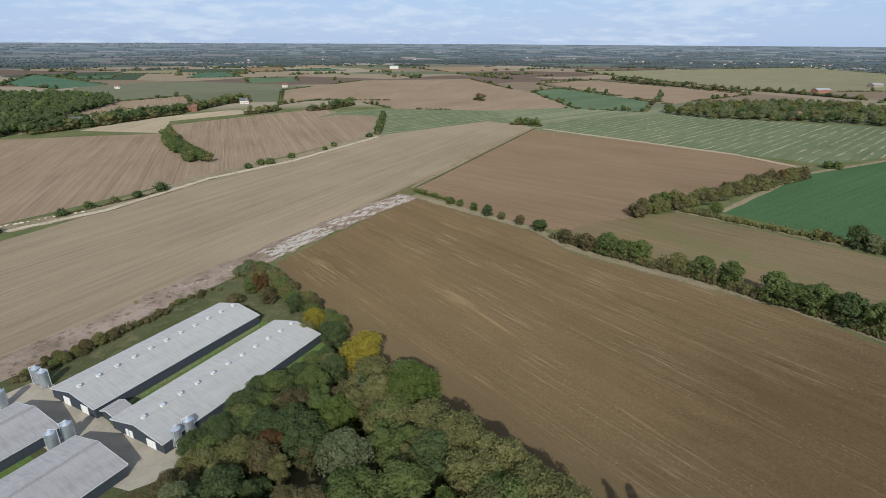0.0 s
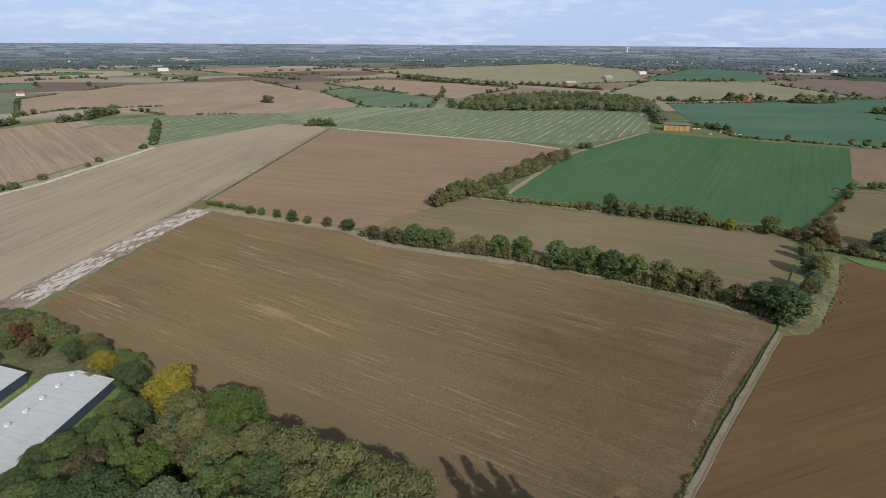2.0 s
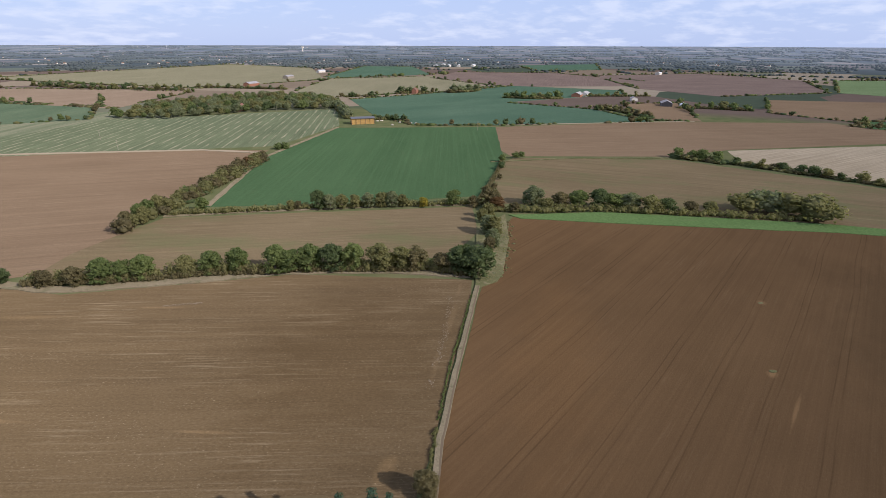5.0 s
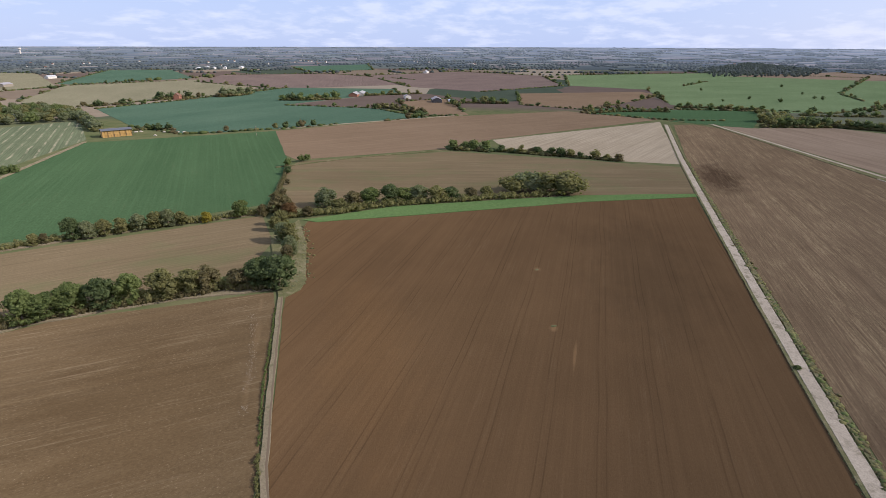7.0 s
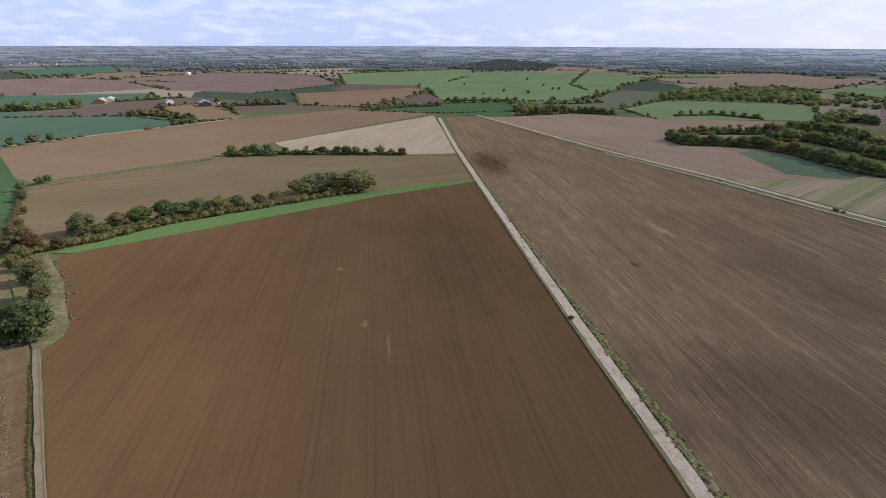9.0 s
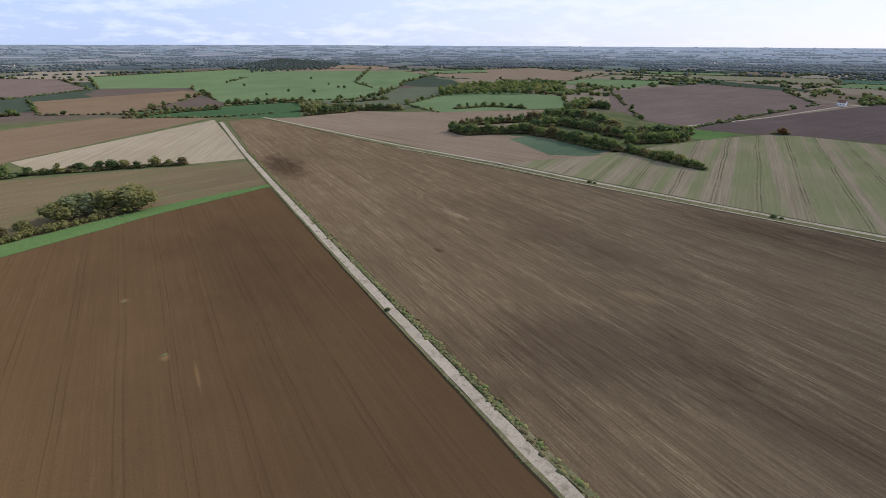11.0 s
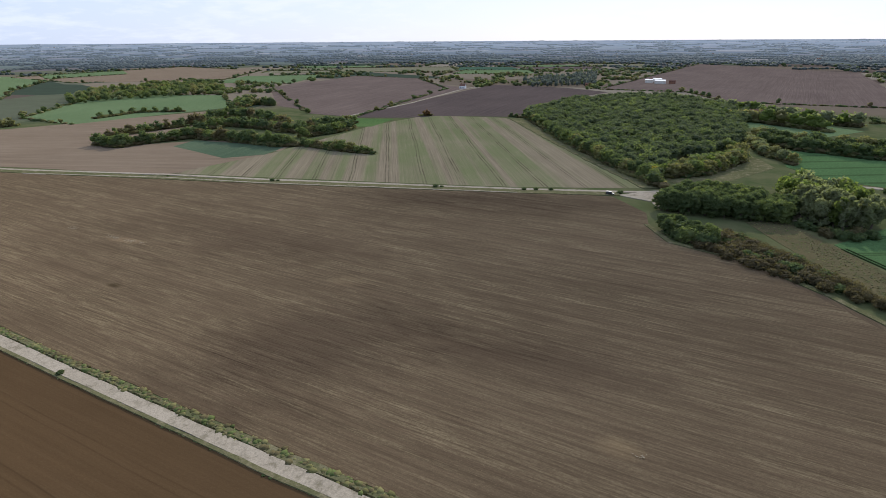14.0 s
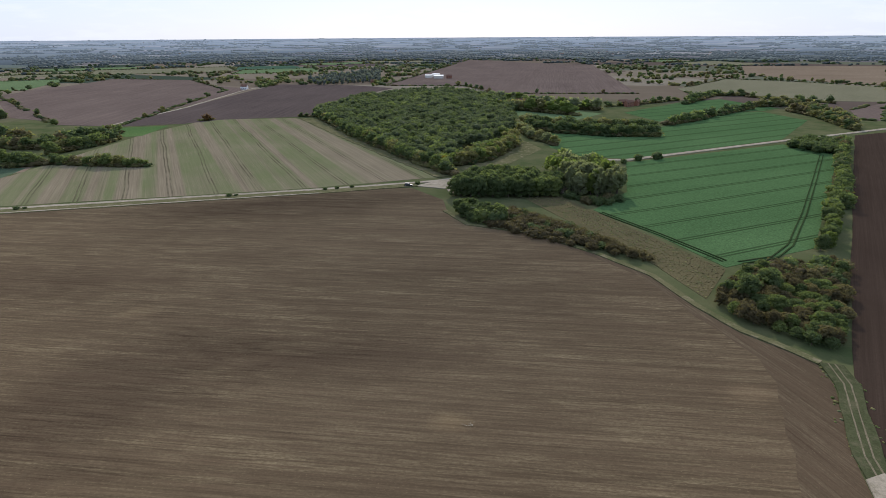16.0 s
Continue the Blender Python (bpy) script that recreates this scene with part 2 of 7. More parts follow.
def roof_sheet(name, col, stain, amount, rough=0.45):
    """Profiled roof sheeting: fine ribs down the slope, lap lines across, weathering streaks. Object space, x along the ridge."""
    mat, nt, b = shader(name, rough)
    pos = node(nt, "ShaderNodeTexCoord").outputs["Object"]
    sp = node(nt, "ShaderNodeSeparateXYZ", {0: pos})
    rib = calc(nt, "PINGPONG", sp.outputs[0], 0.17)
    lap = calc(nt, "PINGPONG", calc(nt, "ADD", sp.outputs[1], 40.0), 1.45)
    c = mix(nt, span(nt, noise_of(nt, pos, 1 / 9, 1 / 4, 5), 0.35, 0.7, 0.0, amount), rgb(col), rgb(stain))
    c = mix(nt, span(nt, noise_of(nt, pos, 1 / 0.5, 1 / 9, 4, 0.7), 0.45, 0.75, 0.0, amount * 0.8), c, rgb([x * 0.7 for x in stain]))
    c = mix(nt, span(nt, lap, 0.0, 0.06, 0.15, 0.0), c, rgb([x * 0.6 for x in col]))
    nt.links.new(c, b.inputs["Base Color"])
    bump = node(nt, "ShaderNodeBump", {"Height": rib, "Strength": 0.3, "Distance": 0.1})
    nt.links.new(bump.outputs[0], b.inputs["Normal"])
    b.inputs["Metallic"].default_value = 0.0
    return mat


def far_country(name, glow=None):
    """Open country: grass close by, farther off a patchwork of fields of many tones. glow: emission colour that
    imitates haze over the far backdrop.
    """
    mat, nt, b = shader(name, 0.95)
    pos = node(nt, "ShaderNodeNewGeometry").outputs["Position"]
    at = pos
    if glow:
        # on the rising upland the fields lie in ever narrower strips
        steep = calc(nt, "MULTIPLY_ADD", node(nt, "ShaderNodeSeparateXYZ", {0: pos}).outputs[2], 0.04, 1.0)
        at = node(nt, "ShaderNodeVectorMath", {0: pos, "Scale": steep}, operation="SCALE").outputs[0]
    turn = node(nt, "ShaderNodeMapping", {0: at, 2: (0, 0, radians(28)), 3: (1 / 300, 1 / 210, 0.0)})
    vor = node(nt, "ShaderNodeTexVoronoi", {"Vector": turn.outputs[0], "Scale": 1.0, "Randomness": 0.85})
    vor.voronoi_dimensions, vor.distance = "2D", "CHEBYCHEV"
    pick = node(nt, "ShaderNodeSeparateColor", {0: vor.outputs["Color"]}).outputs[0]
    ramp = node(nt, "ShaderNodeValToRGB", {0: pick})
    ramp.color_ramp.interpolation = "CONSTANT"
    tones = [(0.0, (0.15, 0.118, 0.085)), (0.18, (0.1, 0.108, 0.07)), (0.28, (0.19, 0.155, 0.112)), (0.48, (0.105, 0.08, 0.064)),
             (0.64, (0.115, 0.118, 0.08)), (0.72, (0.215, 0.182, 0.135)), (0.86, (0.05, 0.065, 0.045))]
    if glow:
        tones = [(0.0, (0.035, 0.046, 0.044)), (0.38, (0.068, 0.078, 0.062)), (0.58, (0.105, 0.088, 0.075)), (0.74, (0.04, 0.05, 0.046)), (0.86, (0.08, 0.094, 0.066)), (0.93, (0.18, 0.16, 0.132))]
    while len(ramp.color_ramp.elements) < len(tones):
        ramp.color_ramp.elements.new(0.5)
    for e, (p, c) in zip(ramp.color_ramp.elements, tones):
        e.position, e.color = p, rgb(c)
    grain = noise_of(nt, pos, 1 / 40, 1 / 25, 5, 0.65)
    fields = mix(nt, 0.35, ramp.outputs[0], mix(nt, 1.0, ramp.outputs[0], mix(nt, grain, (0.4, 0.4, 0.4, 1), (1.6, 1.6, 1.6, 1)), "MULTIPLY"))
    grass = mix(nt, span(nt, noise_of(nt, pos, 1 / 18, 1 / 18, 5), 0.35, 0.65), (0.07, 0.088, 0.036, 1), (0.118, 0.117, 0.058, 1))
    tuft = noise_of(nt, pos, 1 / 0.7, 1 / 0.7, 5, 0.75)
    grass = mix(nt, 0.5, grass, mix(nt, 1.0, grass, mix(nt, tuft, (0.4, 0.4, 0.4, 1), (1.6, 1.6, 1.6, 1)), "MULTIPLY"))
    r = node(nt, "ShaderNodeVectorMath", {0: pos}, operation="LENGTH").outputs["Value"]
    col = mix(nt, span(nt, r, 700, 760), grass, fields)
    nt.links.new(col, b.inputs["Base Color"])
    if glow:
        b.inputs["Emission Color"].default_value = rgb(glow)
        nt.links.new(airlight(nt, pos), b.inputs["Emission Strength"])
    return mat


M = {
    "country": far_country("open_country"),
    # haze over the far land is put in as a blue emission
    "distance": far_country("far_upland_haze_glow", (0.1, 0.124, 0.172)),
    # land
    # the pale patch at (5.5, 158.6) paints in the glow opposite the sun
    "drilled": soil("drilled_field", (0.083, 0.0582, 0.0315), (0.116, 0.082, 0.0442), (0.4, 0.325, 0.215), 0.4, 24, 0.12, 0.72, furrow=0.05, backlit=1.0, stains_and_light=[
        (137.7, 94.9, 7, 0.9, 28, (1.3, 1.29, 1.29), 0.6), (119, 84.8, 12, 1.3, 27, (1.35, 1.34, 1.34), 0.6), (97, 74, 12, 0.9, 29, (1.3, 1.29, 1.29), 0.6), (60, 58.7, 5, 2, 20, (1.5, 1.46, 1.4), 0.8), (5.5, 158.6, 9, 3, -56, (1.35, 1.33, 1.3), 0.7), (44.5, 98.5, 9, 0.6, -56, (1.6, 1.55, 1.5), 0.7),
        # the last is redder soil, darkened further to paint near-side light falloff
        (42, 189, 14, 1.2, -52, (1.4, 1.36, 1.3), 0.7), (4.2, 233.3, 12, 1.4, -52, (1.45, 1.4, 1.35), 0.8), (16, 143, 13, 0.8, -56, (1.5, 1.45, 1.4), 0.7), (-46.9, 189.7, 6, 3, -40, (1.45, 1.4, 1.35), 0.7), (69, 164, 11, 0.9, -52, (1.45, 1.4, 1.35), 0.7), (85, 92, 52, 40, 30, (0.76, 0.73, 0.69), 0.9)]),
    "drilled_red": soil("drilled_reddish_field", (0.136, 0.094, 0.058), (0.168, 0.118, 0.074), (0.35, 0.275, 0.185), 0.35, 24, 0.2, 0.6, furrow=0.2, straw_rows=0.15),
    "olive": soil("thin_stubble_field", (0.11, 0.084, 0.047), (0.145, 0.11, 0.063), (0.31, 0.25, 0.165), 0.45, 24, 0.25, 0.6, weeds=0.4, furrow=0.3),
    "plough": soil("ploughed_dark_field", (0.084, 0.0512, 0.0255), (0.114, 0.0695, 0.0342), (0.21, 0.15, 0.09), 0.18, 12.5, 0.36, 0.25, wheel_width=0.16, furrow=0.14, backlit=1.0, stains_and_light=[
        (130, -5.5, 9, 0.5, -2, (1.7, 1.7, 1.65), 0.7), (190, 9.2, 2.2, 1.6, 0, (1.6, 1.6, 1.6), 0.8), (145.6, 0.9, 2.4, 1.5, 0, (1.8, 1.8, 1.75), 0.8),
        (200, -30, 70, 26, 0, (0.82, 0.84, 0.86), 0.8), (120, 50, 60, 16, 25, (1.12, 1.08, 1.02), 0.8)]),
    "plough_dark": soil("ploughed_brown_field", (0.056, 0.037, 0.026), (0.075, 0.05, 0.035), (0.14, 0.1, 0.07), 0.2, 22, 0.3, 0.35, furrow=0.3, backlit=1.0),
    "plough_far": soil("ploughed_far_field", (0.118, 0.088, 0.074), (0.152, 0.114, 0.094), (0.21, 0.165, 0.125), 0.3, 0, 0.3, 0.3),
    "plough_black": soil("ploughed_black_field", (0.08, 0.062, 0.055), (0.104, 0.08, 0.07), (0.15, 0.12, 0.1), 0.3, 0, 0.3, 0.3),
    "stubble": soil("pale_stubble_field", (0.166, 0.132, 0.09), (0.213, 0.172, 0.118), (0.37, 0.31, 0.225), 0.5, 24, 0.4, 0.4, furrow=0.35),
    "stubble_bright": soil("bleached_stubble_field", (0.221, 0.178, 0.119), (0.281, 0.234, 0.162), (0.387, 0.332, 0.24), 0.6, 24, 0.2, 0.3),
    "stubble_grey": soil("weathered_stubble_field", (0.098, 0.066, 0.039), (0.146, 0.1, 0.059), (0.4, 0.305, 0.17), 0.3, 24, 0.25, 0.6, furrow=0.46, backlit=1.0, straw_rows=0.95, stains_and_light=[
        (89.6, -99.7, 30, 48, -35, (0.62, 0.6, 0.63), 0.7), (92, -255, 95, 22, 14, (0.66, 0.64, 0.66), 0.7), (371, -93.5, 48, 17, -6, (0.5, 0.47, 0.47), 1.0), (30, -120, 40, 14, 5, (0.72, 0.7, 0.72), 0.8),
        (160, -160, 60, 20, 10, (0.78, 0.76, 0.78), 0.7), (-66, -108, 9, 5, 10, (1.5, 1.5, 1.45), 0.7), (4.5, -95, 6, 4, 0, (1.45, 1.45, 1.35), 0.8), (105, -141, 8, 5, 10, (1.35, 1.35, 1.3), 0.7), (215, -136, 12, 3, 5, (1.7, 1.65, 1.6), 0.8), (177, -104, 4, 2, 0, (0.55, 0.55, 0.5), 0.9)]),
    "headland": soil("turned_headland_soil", (0.089, 0.0645, 0.0355), (0.115, 0.0835, 0.046), (0.25, 0.2, 0.13), 0.18, 0, 0.2, 0.4, furrow=0.06, backlit=1.0, straw_rows=0.08),
    "headland_south": soil("turned_red_headland", (0.092, 0.061, 0.037), (0.124, 0.084, 0.051), (0.34, 0.265, 0.155), 0.4, 5.5, 0.25, 0.5, furrow=0.3, backlit=1.0, straw_rows=0.6),
    "stubble_tan": soil("tan_stubble_field", (0.156, 0.115, 0.078), (0.199, 0.15, 0.105), (0.318, 0.256, 0.177), 0.55, 30, 0.3, 0.4),
    "stripes": soil("banded_stubble_field", (0.17, 0.138, 0.092), (0.215, 0.176, 0.118), (0.34, 0.28, 0.19), 0.4, 22.6, 0.75, 0.5, wheel_width=0.4, bands=0.72, band_col=(0.125, 0.15, 0.062), band_width=10.0),
    "stripes_green": soil("striped_green_stubble", (0.085, 0.105, 0.06), (0.115, 0.13, 0.078), (0.3, 0.26, 0.18), 0.85, 0, 0.3, 0.3, bands=0.45, band_col=(0.24, 0.215, 0.15), band_width=3.0),
    "swath_green": soil("green_regrowth_with_swaths", (0.082, 0.102, 0.058), (0.108, 0.126, 0.072), (0.36, 0.31, 0.21), 0.35, 0, 0.3, 0.3, swaths=8.0),
    "green": crop("young_green_crop", (0.042, 0.08, 0.036), (0.055, 0.098, 0.045), 0, lines=0.35, thin=0.12),
    "green_leafy": crop("leafy_green_crop", (0.06, 0.112, 0.044), (0.082, 0.144, 0.058), 19, lines=0.1, thin=0.15, soil_col=(0.03, 0.05, 0.02)),
    "green_far": crop("far_green_crop", (0.05, 0.092, 0.06), (0.07, 0.115, 0.075), 0, lines=0.2),
    "teal": crop("thin_green_crop", (0.06, 0.092, 0.055), (0.095, 0.125, 0.075), 0, thin=0.5),
    "meadow": crop("grass_meadow", (0.102, 0.146, 0.068), (0.132, 0.178, 0.086), 0, lines=0.1, thin=0.3),
    "khaki": crop("dry_grass_meadow", (0.15, 0.142, 0.088), (0.185, 0.17, 0.108), 0, lines=0.15, thin=0.4),
    "strip": crop("game_cover_crop", (0.072, 0.125, 0.042), (0.1, 0.158, 0.056), 0, lines=0.1, thin=0.3),
    "verge": rough_ground("rough_grass", ((0.094, 0.098, 0.045), (0.142, 0.13, 0.066), (0.21, 0.178, 0.108))),
    "dry_verge": rough_ground("dry_straw_grass", ((0.165, 0.138, 0.088), (0.205, 0.17, 0.112), (0.12, 0.112, 0.062))),
    "rank": rough_ground("rank_green_grass", ((0.056, 0.064, 0.03), (0.08, 0.083, 0.041), (0.115, 0.105, 0.06))),
    "dry": soil("dry_streak_soil", (0.095, 0.072, 0.046), (0.15, 0.115, 0.078), (0.28, 0.23, 0.165), 0.5, 0, 0.2, 1.0),
    "lawn": rough_ground("mown_grass", ((0.07, 0.115, 0.03), (0.09, 0.135, 0.04), (0.11, 0.12, 0.045))),
    "litter": rough_ground("woodland_floor", ((0.05, 0.045, 0.025), (0.08, 0.065, 0.035), (0.06, 0.075, 0.03))),
    "scrub": rough_ground("bramble_and_weeds", ((0.1, 0.085, 0.045), (0.13, 0.108, 0.056), (0.078, 0.086, 0.038))),
    "concrete": rough_ground("worn_concrete", ((0.31, 0.262, 0.195), (0.37, 0.315, 0.24), (0.2, 0.17, 0.115)), 0.8, 0.85, 0.03),
    "broken": rough_ground("broken_concrete", ((0.17, 0.128, 0.1), (0.26, 0.205, 0.168), (0.09, 0.078, 0.05)), 0.7, 0.9, 0.1),
    "slab": plain("pale_concrete_slab", (0.43, 0.39, 0.345), 0.9, 0, 0.9, 0.9, (0.2, 0.165, 0.13), 0.5),
    "track_slab": plain("worn_track_slab", (0.37, 0.305, 0.222), 0.9, 0, 0.85, 0.7, (0.17, 0.14, 0.09), 0.45),
    "car_paint": plain("dark_green_car_paint", (0.02, 0.025, 0.022), 0.3, 0.2, 0.15, 1.0),
    "rubber": plain("black_rubber", (0.02, 0.02, 0.02), 0.7, 0, 0.1, 0.5),
    "yard": plain("concrete_yard", (0.32, 0.285, 0.23), 0.85, 0, 0.7, 5.0, (0.19, 0.165, 0.13)),
    "pressed": rough_ground("pressed_crop", ((0.03, 0.05, 0.02), (0.04, 0.062, 0.024), (0.055, 0.06, 0.03)), 0.6),
    "straw": plain("bleached_straw", (0.4, 0.33, 0.22), 0.95, 0, 0.5, 0.7),
    "flint": plain("dry_clods_and_flints", (0.24, 0.195, 0.14), 0.95, 0, 0.5, 0.7),
    "rubble": plain("rubble_and_chalk", (0.5, 0.45, 0.37), 0.95, 0, 0.6, 1.5),
    # leaves
    "leaf_dark": foliage("dark_green_leaves", (0.064, 0.090, 0.039), (0.096, 0.123, 0.052), (0.147, 0.173, 0.082)),
    "leaf_mid": foliage("green_leaves", (0.092, 0.123, 0.044), (0.139, 0.169, 0.060), (0.206, 0.230, 0.100)),
    "leaf_olive": foliage("olive_leaves", (0.127, 0.127, 0.052), (0.190, 0.181, 0.077), (0.276, 0.259, 0.129)),
    "leaf_pale": foliage("grey_green_leaves", (0.129, 0.149, 0.081), (0.181, 0.196, 0.108), (0.259, 0.268, 0.159), thin=0.5),
    "leaf_bright": foliage("bright_green_leaves", (0.095, 0.13, 0.036), (0.135, 0.168, 0.05), (0.2, 0.225, 0.08), thin=0.5),
    "leaf_yellow": foliage("golden_autumn_leaves", (0.19, 0.165, 0.03), (0.28, 0.23, 0.04), (0.42, 0.35, 0.08)),
    "leaf_thorn": foliage("brown_thorn_leaves", (0.073, 0.061, 0.034), (0.098, 0.083, 0.045), (0.125, 0.110, 0.062)),
    "leaf_rust": foliage("rusty_autumn_leaves", (0.1, 0.06, 0.03), (0.145, 0.085, 0.038), (0.2, 0.12, 0.05)),
    "leaf_brown": foliage("brownish_hedge_leaves", (0.099, 0.084, 0.044), (0.149, 0.128, 0.064), (0.209, 0.188, 0.099)),
    "leaf_oak": foliage("oak_wood_leaves", (0.062, 0.083, 0.045), (0.084, 0.106, 0.056), (0.115, 0.136, 0.072)),
    # blue-grey base colour paints haze onto far trees
    "leaf_far": foliage("haze_tinted_leaves", (0.08, 0.1, 0.1), (0.11, 0.128, 0.125), (0.15, 0.162, 0.155)),
    # bluish base colour and emission both imitate haze over these trees
    "leaf_backdrop": foliage("skyline_woods_haze_glow", (0.08, 0.1, 0.098), (0.112, 0.13, 0.12), (0.15, 0.162, 0.148), glow=(0.096, 0.118, 0.164)),
    "needle": foliage("dark_green_needles", (0.041, 0.076, 0.048), (0.063, 0.103, 0.064), (0.115, 0.161, 0.103)),
    "bark": plain("grey_brown_bark", (0.13, 0.1, 0.075), 0.95, 0, 0.6, 0.5),
    # buildings
    "roof_new": roof_sheet("pale_grey_roof_sheet", (0.345, 0.342, 0.33), (0.29, 0.282, 0.268), 0.55, 0.8),
    "roof_old": roof_sheet("old_cement_roof_sheet", (0.315, 0.305, 0.308), (0.235, 0.222, 0.222), 0.65, 0.85),
    "wall_dark": plain("dark_blue_grey_cladding", (0.045, 0.055, 0.07), 0.6, 0, 0.35, 2.0, (0.1, 0.1, 0.1)),
    "white": plain("white_paint", (0.78, 0.77, 0.74), 0.6, 0, 0.25, 1.0),
    "steel": plain("galvanised_steel", (0.56, 0.6, 0.63), 0.32, 0.75, 0.35, 0.8, (0.35, 0.37, 0.38)),
    "trim": plain("pale_grey_flashing", (0.55, 0.56, 0.55), 0.55, 0.2, 0.2, 1.0),
    "timber": plain("weathered_timber", (0.3, 0.26, 0.2), 0.9, 0, 0.5, 0.5),
    "render": plain("pale_house_wall", (0.68, 0.64, 0.56), 0.85, 0, 0.35, 2.0),
    "brick": plain("red_brick_wall", (0.3, 0.14, 0.09), 0.9, 0, 0.4, 1.0),
    "tile": plain("clay_tile_roof", (0.2, 0.11, 0.08), 0.85, 0, 0.5, 1.5),
    "slate": plain("slate_roof", (0.11, 0.115, 0.125), 0.7, 0, 0.4, 1.5),
    "glass": plain("dark_window_glass", (0.03, 0.035, 0.04), 0.12, 0, 0.1, 1.0),
    "bale": plain("straw_bales", (0.52, 0.33, 0.12), 0.95, 0, 0.5, 1.0, (0.3, 0.2, 0.08)),
    "metal_dark": plain("dark_painted_steel", (0.05, 0.05, 0.055), 0.5, 0.3, 0.3, 1.0),
}

# ---- building kit ----
def mesh_of(name, verts, faces, mat=None, smooth=False):
    me = bpy.data.meshes.new(name)
    me.from_pydata(verts, [], faces)
    if mat:
        me.materials.append(mat)
    if smooth:
        me.polygons.foreach_set("use_smooth", [True] * len(me.polygons))
    me.update()
    return me


def mesh_np(name, v, tri, mats, index=None):
    """A mesh from arrays of vertices and triangles."""
    me = bpy.data.meshes.new(name)
    n = len(tri)
    me.vertices.add(len(v))
    me.vertices.foreach_set("co", np.ascontiguousarray(v, np.float32).ravel())
    me.loops.add(3 * n)
    me.loops.foreach_set("vertex_index", np.ascontiguousarray(tri, np.int32).ravel())
    me.polygons.add(n)
    me.polygons.foreach_set("loop_start", np.arange(0, 3 * n, 3, dtype=np.int32))
    for m in mats:
        me.materials.append(m)
    if index is not None:
        me.polygons.foreach_set("material_index", np.ascontiguousarray(index, np.int32))
    me.update(calc_edges=True)
    return me


def part(name, bm, material, parent=None, label=""):
    """Links a bmesh as one mesh object, under a thing where one is given."""
    me = bpy.data.meshes.new(name)
    bmesh.ops.recalc_face_normals(bm, faces=bm.faces)
    bm.to_mesh(me)
    bm.free()
    me.materials.append(material)
    ob = new(name, me)
    if parent:
        ob.parent = parent
    if label:
        tagged(ob, label)
    return ob


def box(bm, x0, x1, y0, y1, z0, z1, bevel=0.0):
    m = Matrix.Translation(((x0 + x1) / 2, (y0 + y1) / 2, (z0 + z1) / 2)) @ Matrix.Diagonal((x1 - x0, y1 - y0, z1 - z0, 1))
    made = bmesh.ops.create_cube(bm, size=1, matrix=m)
    if bevel:
        edges = {e for v in made["verts"] for e in v.link_edges}
        bmesh.ops.bevel(bm, geom=list(edges), offset=bevel, segments=1, affect="EDGES")


def tube(bm, a, b, r0, r1, seg=8, caps=True):
    a, b = Vector(a), Vector(b)
    d = b - a
    m = Matrix.Translation((a + b) / 2) @ d.to_track_quat("Z", "Y").to_matrix().to_4x4()
    bmesh.ops.create_cone(bm, cap_ends=caps, segments=seg, radius1=r0, radius2=r1, depth=d.length, matrix=m)


def prism(bm, outline, x0, x1):
    """Extrudes a (y, z) outline along x."""
    a = [bm.verts.new((x0, y, z)) for y, z in outline]
    b = [bm.verts.new((x1, y, z)) for y, z in outline]
    n = len(outline)
    bm.faces.new(a)
    bm.faces.new(b[::-1])
    for i in range(n):
        bm.faces.new((a[i], b[i], b[(i + 1) % n], a[(i + 1) % n]))


RISE_FROM, RISE_TO, RISE = 3000.0, 4900.0, 56.0


def level(x, y):
    """Height of the land: flat, then the far upland that makes the skyline, highest in the east."""
    r = math.hypot(x, y)
    east = math.degrees(math.atan2(x, y)) - 100
    return (RISE + 6.5 * math.exp(-(east / 38) ** 2)) * (max(0.0, min(r, RISE_TO) - RISE_FROM) / (RISE_TO - RISE_FROM)) ** 1.3


def inside(poly, x, y):
    hit, n = False, len(poly)
    for i in range(n):
        (x0, y0), (x1, y1) = poly[i], poly[(i + 1) % n]
        if (y0 > y) != (y1 > y) and x < (x1 - x0) * (y - y0) / (y1 - y0) + x0:
            hit = not hit
    return hit


def inside_all(poly, x, y):
    """The same for arrays of points."""
    hit, n = np.zeros(len(x), bool), len(poly)
    for i in range(n):
        (x0, y0), (x1, y1) = poly[i], poly[(i + 1) % n]
        if y0 != y1:
            hit ^= ((y0 > y) != (y1 > y)) & (x < (x1 - x0) * (y - y0) / (y1 - y0) + x0)
    return hit


def along(line, step):
    """Points every step metres along a line, with the way it runs there."""
    out = []
    for (x0, y0), (x1, y1) in zip(line, line[1:]):
        d = math.hypot(x1 - x0, y1 - y0)
        k = max(1, round(d / step))
        out += [(x0 + (x1 - x0) * (i + 0.5) / k, y0 + (y1 - y0) * (i + 0.5) / k, math.atan2(y1 - y0, x1 - x0)) for i in range(k)]
    return out


FIELDS, HEDGED = [], []
TOP = [0.03]


